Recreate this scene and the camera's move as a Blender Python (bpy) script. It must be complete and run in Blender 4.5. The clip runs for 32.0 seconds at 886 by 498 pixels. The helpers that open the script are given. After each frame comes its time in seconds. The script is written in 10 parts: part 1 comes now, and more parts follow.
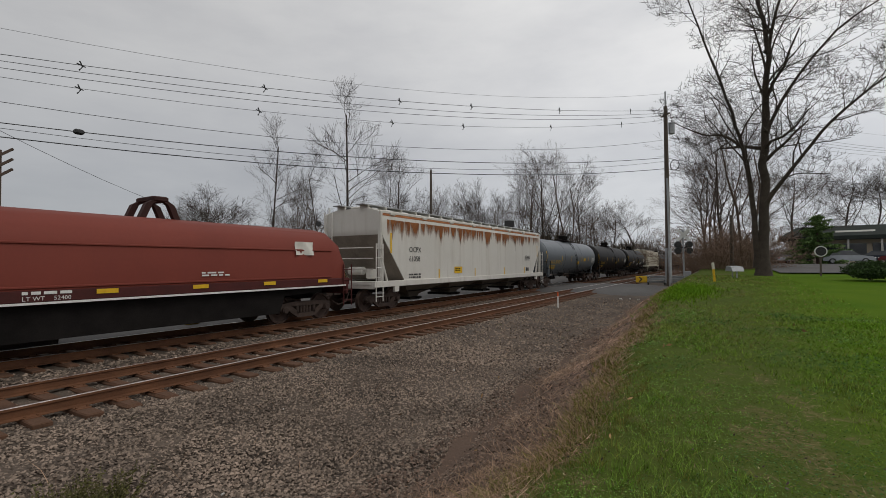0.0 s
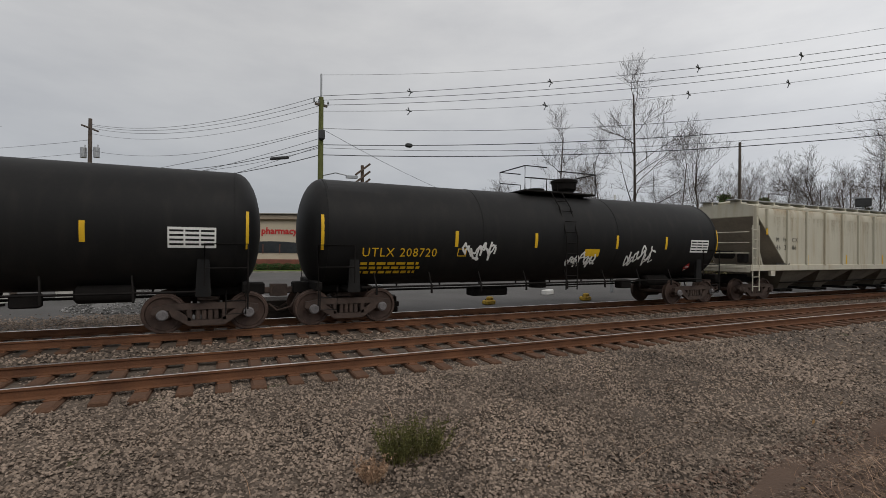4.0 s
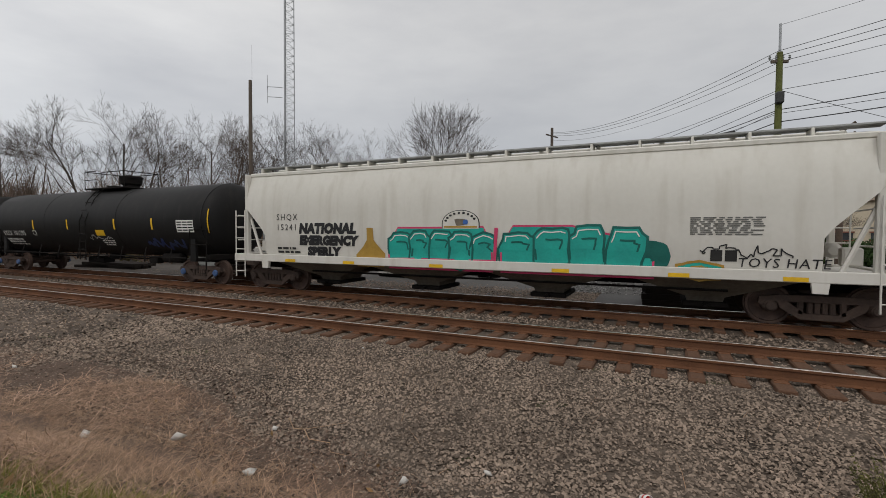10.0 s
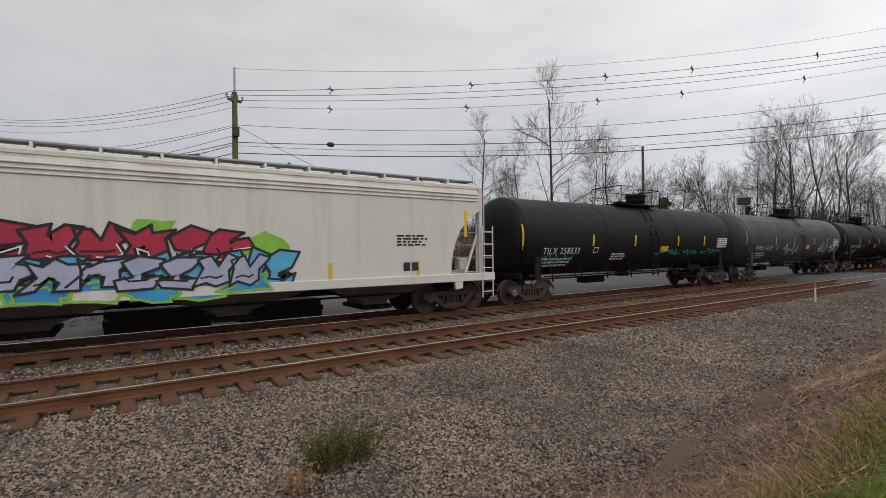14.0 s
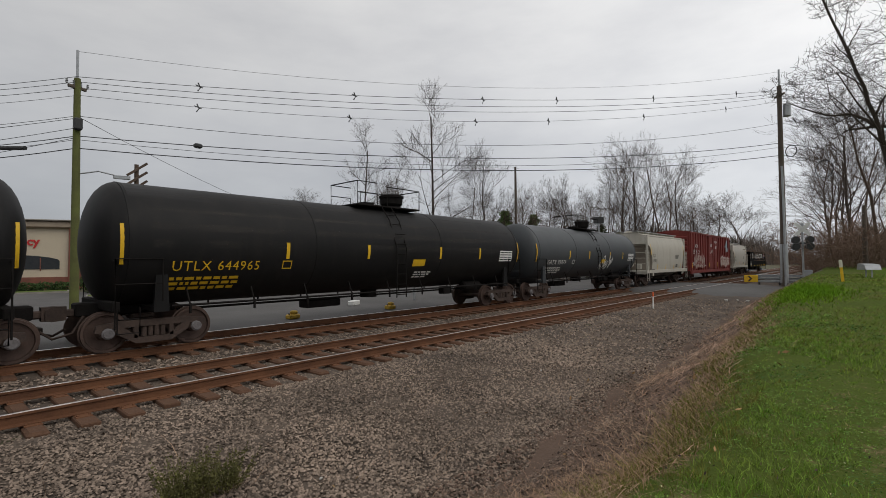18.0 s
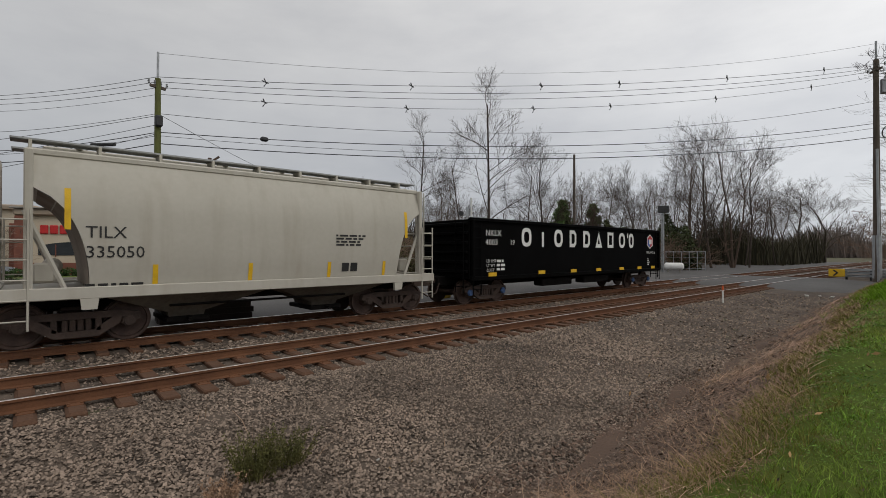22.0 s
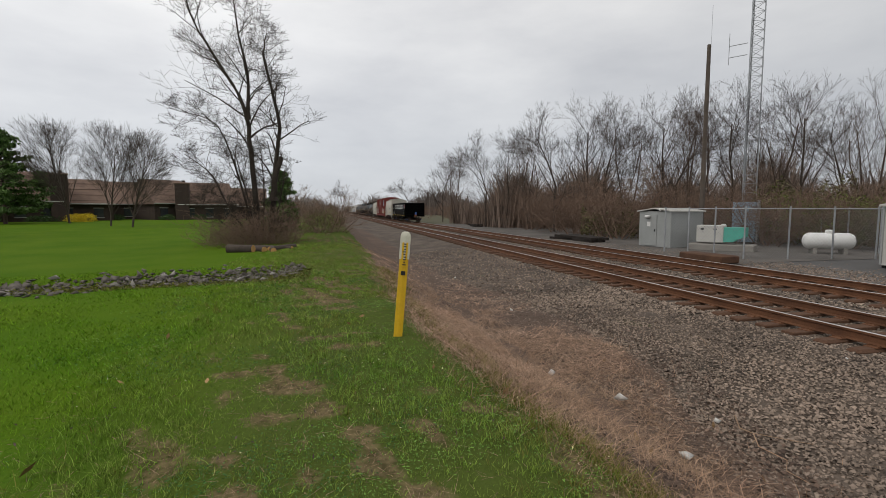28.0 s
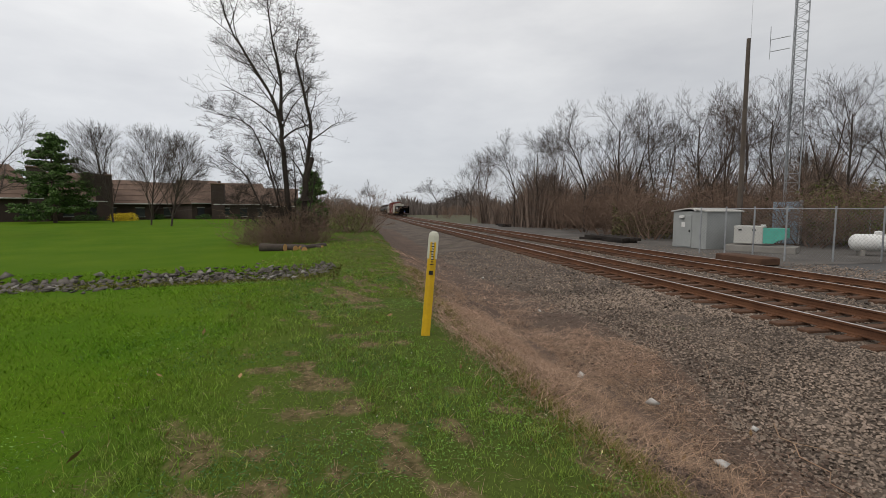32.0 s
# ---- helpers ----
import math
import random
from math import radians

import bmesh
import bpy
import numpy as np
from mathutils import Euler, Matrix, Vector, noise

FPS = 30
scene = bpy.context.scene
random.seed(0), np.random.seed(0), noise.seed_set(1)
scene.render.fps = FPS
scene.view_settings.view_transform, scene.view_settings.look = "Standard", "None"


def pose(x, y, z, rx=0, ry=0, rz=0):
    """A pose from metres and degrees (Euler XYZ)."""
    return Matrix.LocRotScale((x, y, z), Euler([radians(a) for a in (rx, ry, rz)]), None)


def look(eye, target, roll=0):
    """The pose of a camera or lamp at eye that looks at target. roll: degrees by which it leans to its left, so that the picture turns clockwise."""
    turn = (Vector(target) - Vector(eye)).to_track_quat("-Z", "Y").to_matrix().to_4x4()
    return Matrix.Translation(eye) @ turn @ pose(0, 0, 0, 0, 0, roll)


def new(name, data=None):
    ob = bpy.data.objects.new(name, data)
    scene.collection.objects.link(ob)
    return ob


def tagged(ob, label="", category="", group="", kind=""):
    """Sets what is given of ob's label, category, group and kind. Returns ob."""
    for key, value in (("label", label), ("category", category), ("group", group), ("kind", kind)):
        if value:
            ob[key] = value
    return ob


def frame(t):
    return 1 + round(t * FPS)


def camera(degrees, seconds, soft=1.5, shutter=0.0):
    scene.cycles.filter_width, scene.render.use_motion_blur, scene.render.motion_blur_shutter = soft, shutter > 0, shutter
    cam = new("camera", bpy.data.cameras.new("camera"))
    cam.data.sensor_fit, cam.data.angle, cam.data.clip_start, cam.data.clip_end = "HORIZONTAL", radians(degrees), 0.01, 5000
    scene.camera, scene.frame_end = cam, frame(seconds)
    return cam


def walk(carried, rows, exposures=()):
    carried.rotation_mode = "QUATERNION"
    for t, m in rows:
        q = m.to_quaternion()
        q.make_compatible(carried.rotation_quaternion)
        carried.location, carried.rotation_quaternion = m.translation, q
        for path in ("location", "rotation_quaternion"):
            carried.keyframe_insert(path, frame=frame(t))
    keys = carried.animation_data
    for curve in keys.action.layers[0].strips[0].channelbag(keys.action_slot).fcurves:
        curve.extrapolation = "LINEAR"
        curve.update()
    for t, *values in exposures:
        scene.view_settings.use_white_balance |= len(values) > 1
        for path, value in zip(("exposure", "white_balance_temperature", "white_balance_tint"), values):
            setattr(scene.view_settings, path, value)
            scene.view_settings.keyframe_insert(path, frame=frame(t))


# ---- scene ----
# World: x along the tracks, y across them, z up from the top of the rails.
EYE = 1.92
cam = camera(87.0, 32.0, soft=0.8)
# seconds, tilt, lean, turn
PATH = [
    (0.0, 91.75, 0.25, -58.74),
    (0.5, 91.96, 0.22, -58.40),
    (1.0, 92.08, 0.25, -56.91),
    (1.5, 92.16, 0.12, -54.47),
    (2.0, 91.81, -0.06, -47.66),
    (2.5, 91.56, -0.22, -38.85),
    (4.5, 90.44, -0.37, -12.07),
    (5.0, 90.87, -0.28, 7.47),
    (5.5, 91.78, -0.21, 16.26),
    (6.0, 91.22, 0.05, -4.34),
    (6.5, 91.16, -0.16, -19.08),
    (7.0, 91.66, -0.19, -28.78),
    (7.5, 92.02, -0.35, -39.30),
    (8.0, 91.43, -0.42, -42.08),
    (8.5, 90.19, -0.73, -35.51),
    (9.0, 89.10, 0.04, -17.58),
    (9.5, 88.60, 0.44, 4.09),
    (10.0, 88.22, -0.32, 25.29),
    (10.5, 87.85, 0.01, 33.90),
    (11.0, 88.12, 0.01, 35.65),
    (11.5, 87.75, 0.17, 8.70),
    (12.0, 86.26, 0.38, -14.58),
    (12.5, 87.26, 0.21, 9.56),
    (12.7, 87.93, 0.19, 19.16),
    (13.0, 88.75, -0.06, 6.40),
    (13.4, 89.70, 0.39, -18.48),
    (13.5, 89.75, 0.21, -23.67),
    (14.0, 90.29, 0.71, -33.99),
    (14.5, 90.53, 0.59, -37.93),
    (15.0, 90.72, 0.27, -40.83),
    (15.5, 91.01, 0.41, -42.85),
    (17.5, 91.15, 0.44, -47.34),
    (18.0, 91.64, 0.44, -48.36),
    (18.5, 91.73, 0.48, -49.54),
    (19.0, 91.75, 0.32, -50.68),
    (19.5, 91.87, 0.43, -52.22),
    (20.0, 91.95, 0.46, -53.55),
    (20.5, 91.88, 0.44, -54.10),
    (21.0, 91.68, 0.42, -53.31),
    (21.5, 91.22, 0.26, -49.70),
    (21.7, 90.93, 0.10, -47.13),
    (21.9, 90.45, 0.05, -44.07),
    (22.0, 90.38, -0.06, -41.59),
    (22.1, 90.24, -0.09, -39.07),
    (22.4, 89.51, -0.08, -29.99),
    (22.5, 89.56, -0.23, -26.76),
    (22.8, 89.63, -0.30, -15.22),
    (23.0, 89.49, -0.34, -6.49),
    (23.3, 90.27, -1.05, 6.41),
    (23.5, 89.85, -0.71, 16.34),
    (23.6, 89.97, -0.56, 21.38),
    (23.9, 90.04, -0.42, 36.05),
    (24.0, 89.91, -0.39, 39.84),
    (24.1, 89.89, -0.49, 43.63),
    (24.2, 89.67, -0.61, 46.90),
    (24.5, 89.22, -0.41, 53.17),
    (24.7, 88.86, -0.36, 55.33),
    (25.0, 88.25, -0.36, 58.64),
    (25.5, 87.41, -0.33, 63.69),
    (25.9, 87.22, -0.31, 67.18),
    (26.0, 86.81, -0.19, 67.82),
    (26.5, 86.48, 0.05, 70.86),
    (28.5, 84.82, -0.10, 77.61),
    (29.0, 84.76, -0.14, 78.57),
    (29.5, 84.84, -0.11, 79.34),
    (30.0, 84.98, -0.09, 79.88),
    (30.5, 85.17, -0.07, 80.36),
    (31.0, 85.33, 0.01, 80.44),
    (31.5, 85.19, -0.05, 80.11),
    (32.0, 85.24, -0.09, 79.94),
]
walk(cam, [(t, pose(0, 0, EYE, rx, ry, rz)) for t, rx, ry, rz in PATH],
     exposures=[(0,-.32),(2.5,-.30),(5,-.02),(7,.0),(8,-.12),(9,-.12),(10,-.04),(11,.04),(12,.2),(13,.16),(14,.05),(15,-.04),(18,-.12),(20,-.18),(22,-.16),(23,-.16),(24,.02),(25,.0),(26,-.02),(32,.0)])

# ---- light ----
SUN_EL, SUN_AZ = 48.0, 150.0
world = bpy.data.worlds.new("overcast")
scene.world = world
world.use_nodes = True
wn, wl = world.node_tree.nodes, world.node_tree.links
wn.clear()
w_out = wn.new("ShaderNodeOutputWorld")
w_bg = wn.new("ShaderNodeBackground")
w_sky = wn.new("ShaderNodeTexSky")
w_sky.sky_type = "NISHITA"
w_sky.sun_disc = False
w_sky.sun_elevation, w_sky.sun_rotation = radians(SUN_EL), radians(SUN_AZ)
w_co = wn.new("ShaderNodeTexCoord")
w_map = wn.new("ShaderNodeMapping")
w_map.inputs["Scale"].default_value = (1.0, 1.0, 3.2)
w_noise = wn.new("ShaderNodeTexNoise")
w_noise.inputs["Scale"].default_value = 2.3
w_noise.inputs["Detail"].default_value = 6.0
w_noise.inputs["Roughness"].default_value = 0.55
w_ramp = wn.new("ShaderNodeValToRGB")
w_ramp.color_ramp.elements[0].position, w_ramp.color_ramp.elements[0].color = 0.30, (0.575, 0.575, 0.585, 1)
w_ramp.color_ramp.elements[1].position, w_ramp.color_ramp.elements[1].color = 0.70, (0.755, 0.748, 0.738, 1)
w_sep = wn.new("ShaderNodeSeparateXYZ")
w_hor = wn.new("ShaderNodeValToRGB")
w_hor.color_ramp.elements[0].position, w_hor.color_ramp.elements[0].color = 0.02, (0.66, 0.69, 0.74, 1)
w_hor.color_ramp.elements[1].position, w_hor.color_ramp.elements[1].color = 0.42, (1, 1, 1, 1)
w_mul = wn.new("ShaderNodeMix")
w_mul.data_type, w_mul.blend_type = "RGBA", "MULTIPLY"
w_mul.inputs[0].default_value = 1.0
w_mix = wn.new("ShaderNodeMix")
w_mix.data_type = "RGBA"
w_mix.inputs[0].default_value = 0.92
w_dim = wn.new("ShaderNodeVectorMath")
w_dim.operation = "SCALE"
w_dim.inputs["Scale"].default_value = 0.1
wl.new(w_co.outputs["Generated"], w_map.inputs["Vector"])
wl.new(w_map.outputs["Vector"], w_noise.inputs["Vector"])
wl.new(w_noise.outputs["Fac"], w_ramp.inputs["Fac"])
wl.new(w_co.outputs["Generated"], w_sep.inputs["Vector"])
wl.new(w_sep.outputs["Z"], w_hor.inputs["Fac"])
wl.new(w_ramp.outputs["Color"], w_mul.inputs[6])
wl.new(w_hor.outputs["Color"], w_mul.inputs[7])
wl.new(w_sky.outputs["Color"], w_dim.inputs[0])
wl.new(w_dim.outputs["Vector"], w_mix.inputs[6])
# the cloud is thickest, and darkest, across the tracks, and thinner towards both ends of the line
w_side = wn.new("ShaderNodeMapRange")
w_side.inputs[1].default_value, w_side.inputs[2].default_value = 1.0, -0.1
w_side.inputs[3].default_value, w_side.inputs[4].default_value = 0.90, 1.26
w_west = wn.new("ShaderNodeMapRange")
w_west.inputs[1].default_value, w_west.inputs[2].default_value = 0.15, 0.9
w_west.inputs[3].default_value, w_west.inputs[4].default_value = 1.0, 1.15
w_abs = wn.new("ShaderNodeMath")
w_abs.operation = "ABSOLUTE"
w_prod = wn.new("ShaderNodeMath")
w_prod.operation = "MULTIPLY"
w_thin = wn.new("ShaderNodeVectorMath")
w_thin.operation = "SCALE"
wl.new(w_sep.outputs["Y"], w_side.inputs[0])
wl.new(w_sep.outputs["X"], w_abs.inputs[0])
wl.new(w_abs.outputs[0], w_west.inputs[0])
wl.new(w_side.outputs[0], w_prod.inputs[0])
wl.new(w_west.outputs[0], w_prod.inputs[1])
wl.new(w_mul.outputs[2], w_thin.inputs[0])
w_east = wn.new("ShaderNodeMapRange")
w_east.inputs[1].default_value, w_east.inputs[2].default_value = -1.0, 1.0
w_east.inputs[3].default_value, w_east.inputs[4].default_value = 0.965, 1.09
w_both = wn.new("ShaderNodeMath")
w_both.operation = "MULTIPLY"
wl.new(w_sep.outputs["X"], w_east.inputs[0])
wl.new(w_east.outputs[0], w_both.inputs[0])
wl.new(w_prod.outputs[0], w_both.inputs[1])
wl.new(w_both.outputs[0], w_thin.inputs["Scale"])
wl.new(w_thin.outputs["Vector"], w_mix.inputs[7])
wl.new(w_mix.outputs[2], w_bg.inputs["Color"])
w_bg.inputs["Strength"].default_value = 1.0
wl.new(w_bg.outputs["Background"], w_out.inputs["Surface"])

sun = new("sun", bpy.data.lights.new("sun", "SUN"))
sun.data.energy, sun.data.angle, sun.data.color = 0.9, radians(30), (1.0, 0.95, 0.88)
sun.matrix_world = look((0, 0, 100), (0 + 60 * math.sin(radians(-20)), 70, 15))
scene.view_settings.exposure = 0.0

# ---- materials ----
def mat(name, c1, c2=None, rough=0.7, metal=0.0, scale=3.0, fine=60.0, bump=0.0, var=0.5, spec=0.3, streak=None, glass=False):
    """A surface of two mixed tones at two scales; streak=(colour, amount) adds vertical weather marks."""
    m = bpy.data.materials.new(name)
    m.use_nodes = True
    n, l = m.node_tree.nodes, m.node_tree.links
    b = n["Principled BSDF"]
    b.inputs["Roughness"].default_value = rough
    b.inputs["Metallic"].default_value = metal
    b.inputs["Specular IOR Level"].default_value = spec
    if c2 is None:
        c2 = tuple(x * 0.75 for x in c1)
    co = n.new("ShaderNodeTexCoord")
    t1 = n.new("ShaderNodeTexNoise")
    t1.inputs["Scale"].default_value, t1.inputs["Detail"].default_value = scale, 5
    t2 = n.new("ShaderNodeTexNoise")
    t2.inputs["Scale"].default_value, t2.inputs["Detail"].default_value = fine, 3
    add = n.new("ShaderNodeMath")
    add.operation = "MULTIPLY_ADD"
    add.inputs[1].default_value = 0.45
    sub = n.new("ShaderNodeMapRange")
    sub.inputs[1].default_value, sub.inputs[2].default_value = 0.72 - var * 0.5, 0.72 + var * 0.5
    mix = n.new("ShaderNodeMix")
    mix.data_type = "RGBA"
    mix.inputs[6].default_value, mix.inputs[7].default_value = (*c1, 1), (*c2, 1)
    for t in (t1, t2):
        l.new(co.outputs["Object"], t.inputs["Vector"])
    l.new(t2.outputs["Fac"], add.inputs[0])
    l.new(t1.outputs["Fac"], add.inputs[2])
    l.new(add.outputs[0], sub.inputs[0])
    l.new(sub.outputs[0], mix.inputs[0])
    col = mix.outputs[2]
    if streak:
        mp = n.new("ShaderNodeMapping")
        mp.inputs["Scale"].default_value = (1.6, 1.6, 0.16)
        t3 = n.new("ShaderNodeTexNoise")
        t3.inputs["Scale"].default_value, t3.inputs["Detail"].default_value = 2.2, 6
        r3 = n.new("ShaderNodeMapRange")
        r3.inputs[1].default_value, r3.inputs[2].default_value = 0.5, 0.85
        r3.inputs[4].default_value = streak[1]
        m3 = n.new("ShaderNodeMix")
        m3.data_type = "RGBA"
        m3.inputs[7].default_value = (*streak[0], 1)
        l.new(co.outputs["Object"], mp.inputs["Vector"])
        l.new(mp.outputs["Vector"], t3.inputs["Vector"])
        l.new(t3.outputs["Fac"], r3.inputs[0])
        l.new(r3.outputs[0], m3.inputs[0])
        l.new(col, m3.inputs[6])
        col = m3.outputs[2]
    l.new(col, b.inputs["Base Color"])
    if bump:
        bp = n.new("ShaderNodeBump")
        bp.inputs["Strength"].default_value, bp.inputs["Distance"].default_value = bump, 0.02
        l.new(t2.outputs["Fac"], bp.inputs["Height"])
        l.new(bp.outputs["Normal"], b.inputs["Normal"])
    return m


def varied(m, amount=0.3):
    """Lets each loose piece of a joined mesh differ a little in brightness."""
    n, l = m.node_tree.nodes, m.node_tree.links
    b = n["Principled BSDF"]
    src = b.inputs["Base Color"].links[0].from_socket
    g = n.new("ShaderNodeNewGeometry")
    r = n.new("ShaderNodeMapRange")
    r.inputs[3].default_value, r.inputs[4].default_value = 1 - amount, 1 + amount
    h = n.new("ShaderNodeHueSaturation")
    l.new(g.outputs["Random Per Island"], r.inputs[0])
    l.new(r.outputs[0], h.inputs["Value"])
    l.new(src, h.inputs["Color"])
    l.new(h.outputs["Color"], b.inputs["Base Color"])
    return m


M_BALLAST = mat("ballast_base", (0.135, 0.103, 0.079), (0.042, 0.033, 0.026), 0.95, scale=0.9, fine=26, bump=0.9, var=0.5)
M_STONE = varied(mat("ballast_stone", (0.252, 0.193, 0.149), (0.130, 0.100, 0.078), 0.92, scale=0.7, fine=30, var=0.5), 0.62)
M_GRASS = mat("lawn", (0.055, 0.122, 0.006), (0.095, 0.152, 0.010), 0.95, scale=0.45, fine=30, bump=1.0, var=0.5, spec=0.03)
def worn_bank(m, straw, moss):
    """Thatch and earth where the bank is worn, and a duller green over the bank than on the mown lawn."""
    n, l = m.node_tree.nodes, m.node_tree.links
    b = n["Principled BSDF"]
    src = b.inputs["Base Color"].links[0].from_socket
    co = n.new("ShaderNodeTexCoord")
    sp = n.new("ShaderNodeSeparateXYZ")
    band = n.new("ShaderNodeMapRange")
    band.inputs[1].default_value, band.inputs[2].default_value = -2.2, -0.4
    m0 = n.new("ShaderNodeMix")
    m0.data_type = "RGBA"
    m0.inputs[7].default_value = (*moss, 1)
    at = n.new("ShaderNodeAttribute")
    at.attribute_name = "soil"
    t = n.new("ShaderNodeTexNoise")
    t.inputs["Scale"].default_value, t.inputs["Detail"].default_value = 14, 6
    mul = n.new("ShaderNodeMath")
    mul.operation = "MULTIPLY_ADD"
    mul.inputs[1].default_value = 1.2
    r = n.new("ShaderNodeMapRange")
    r.inputs[1].default_value, r.inputs[2].default_value = 0.85, 1.5
    r.inputs[4].default_value = 0.7
    mx = n.new("ShaderNodeMix")
    mx.data_type = "RGBA"
    ramp = n.new("ShaderNodeValToRGB")
    ramp.color_ramp.elements[0].position, ramp.color_ramp.elements[0].color = 0.35, (0.075, 0.048, 0.030, 1)
    ramp.color_ramp.elements[1].position, ramp.color_ramp.elements[1].color = 0.65, (*straw, 1)
    l.new(co.outputs["Object"], sp.inputs["Vector"])
    l.new(co.outputs["Object"], t.inputs["Vector"])
    l.new(sp.outputs["Y"], band.inputs[0])
    l.new(band.outputs[0], m0.inputs[0])
    l.new(src, m0.inputs[6])
    l.new(at.outputs["Fac"], mul.inputs[0])
    l.new(t.outputs["Fac"], mul.inputs[2])
    l.new(mul.outputs[0], r.inputs[0])
    l.new(t.outputs["Fac"], ramp.inputs[0])
    l.new(r.outputs[0], mx.inputs[0])
    l.new(m0.outputs[2], mx.inputs[6])
    l.new(ramp.outputs["Color"], mx.inputs[7])
    l.new(mx.outputs[2], b.inputs["Base Color"])


worn_bank(M_GRASS, (0.215, 0.150, 0.088), (0.070, 0.095, 0.020))
M_TURF = mat("island_turf", (0.075, 0.125, 0.015), (0.11, 0.135, 0.03), 0.95, scale=1.0, fine=20, bump=0.6)
M_BLADE = varied(mat("grass_blade", (0.120, 0.240, 0.026), (0.225, 0.285, 0.058), 0.85, scale=1.5, fine=8, var=0.45, spec=0.06), 0.7)
M_LAWNB = varied(mat("lawn_blade", (0.092, 0.215, 0.011), (0.155, 0.250, 0.018), 0.85, scale=0.5, fine=8, var=0.5, spec=0.06), 0.65)
M_CLOVER = varied(mat("clover_leaf", (0.100, 0.215, 0.036), (0.165, 0.265, 0.052), 0.8, scale=2.0, fine=12, var=0.5, spec=0.2), 0.45)
M_OLIVE = varied(mat("olive_grass", (0.125, 0.13, 0.022), (0.17, 0.15, 0.04), 0.85, scale=1.5, fine=8, var=0.5, spec=0.1), 0.4)
M_DRY = varied(mat("dry_weed", (0.25, 0.148, 0.095), (0.36, 0.25, 0.16), 0.95, scale=1.2, fine=10, var=0.6), 0.4)
M_SMALL = mat("worn_black_print", (0.16, 0.155, 0.145), (0.10, 0.10, 0.095), 0.7, scale=5, fine=30)
M_STALK = varied(mat("pale_stalk", (0.44, 0.30, 0.215), (0.31, 0.19, 0.125), 0.9, scale=1.5, fine=12, var=0.5), 0.55)
M_DIRT = mat("dirt", (0.135, 0.087, 0.062), (0.062, 0.043, 0.032), 0.97, scale=1.1, fine=30, bump=0.7, var=0.6)
M_EARTH = mat("brush_floor", (0.10, 0.085, 0.055), (0.065, 0.07, 0.03), 0.97, scale=0.15, fine=6, bump=0.4, var=0.7)
M_ASPHALT = mat("asphalt", (0.118, 0.113, 0.110), (0.072, 0.069, 0.067), 0.85, scale=0.35, fine=50, bump=0.4, var=0.6, spec=0.25)
M_RAIL = mat("rusty_rail", (0.165, 0.074, 0.036), (0.090, 0.040, 0.021), 0.75, 0.2, scale=2.0, fine=40, bump=0.2)
M_RAILTOP = mat("polished_rail_head", (0.80, 0.77, 0.74), (0.62, 0.57, 0.53), 0.28, 1.0, scale=1.0, fine=30)
M_TIE = mat("creosoted_tie", (0.128, 0.067, 0.039), (0.053, 0.029, 0.019), 0.95, scale=2.0, fine=30, bump=0.7, var=0.7)
M_STEEL = mat("dark_steel", (0.016, 0.014, 0.013), (0.008, 0.007, 0.0065), 0.85, 0.0, scale=2.5, fine=30, bump=0.2, spec=0.1)
M_TRUCK = mat("truck_steel", (0.085, 0.058, 0.046), (0.036, 0.026, 0.022), 0.85, 0.0, scale=3, fine=25, bump=0.3)
M_WHEEL = mat("wheel_steel", (0.105, 0.068, 0.054), (0.055, 0.038, 0.032), 0.65, 0.4, scale=4, fine=30)
M_YELLOW = mat("yellow_reflector", (0.72, 0.44, 0.015), (0.60, 0.36, 0.02), 0.5, scale=6, fine=50, var=0.4)
M_WHITE = mat("white_paint", (0.74, 0.74, 0.72), (0.62, 0.61, 0.58), 0.6, scale=5, fine=40)
M_BLACKP = mat("black_paint", (0.018, 0.018, 0.019), (0.035, 0.034, 0.033), 0.55, scale=2, fine=30)
M_RED = mat("red_paint", (0.55, 0.03, 0.03), (0.42, 0.03, 0.03), 0.5, scale=4, fine=30)
M_BLUE = mat("blue_paint", (0.05, 0.14, 0.42), (0.04, 0.1, 0.3), 0.5, scale=4, fine=30)
M_TANK_BLACK = mat("black_tank_paint", (0.009, 0.009, 0.0095), (0.016, 0.015, 0.0145), 0.55, scale=0.5, fine=14, var=0.7, spec=0.14, streak=((0.028, 0.025, 0.022), 0.55))
M_TANK_GREY = mat("grey_tank_paint", (0.085, 0.10, 0.115), (0.11, 0.125, 0.14), 0.42, scale=0.5, fine=14, var=0.7, spec=0.5, streak=((0.05, 0.055, 0.06), 0.5))
M_TANK_SLATE = mat("slate_tank_paint", (0.034, 0.038, 0.041), (0.048, 0.053, 0.057), 0.55, scale=0.5, fine=14, var=0.7, spec=0.45, streak=((0.03, 0.03, 0.032), 0.6))
M_HOP_WHITE = mat("white_hopper_paint", (0.635, 0.615, 0.57), (0.54, 0.52, 0.475), 0.6, scale=0.5, fine=9, var=0.7, streak=((0.36, 0.32, 0.26), 0.45))
M_HOP_CREAM = mat("cream_hopper_paint", (0.52, 0.49, 0.40), (0.44, 0.41, 0.33), 0.65, scale=0.5, fine=9, var=0.7, streak=((0.33, 0.25, 0.15), 0.7))
M_HOP_TAN = mat("tan_hopper_paint", (0.40, 0.355, 0.265), (0.33, 0.295, 0.22), 0.65, scale=0.5, fine=9, var=0.7, streak=((0.25, 0.21, 0.15), 0.5))
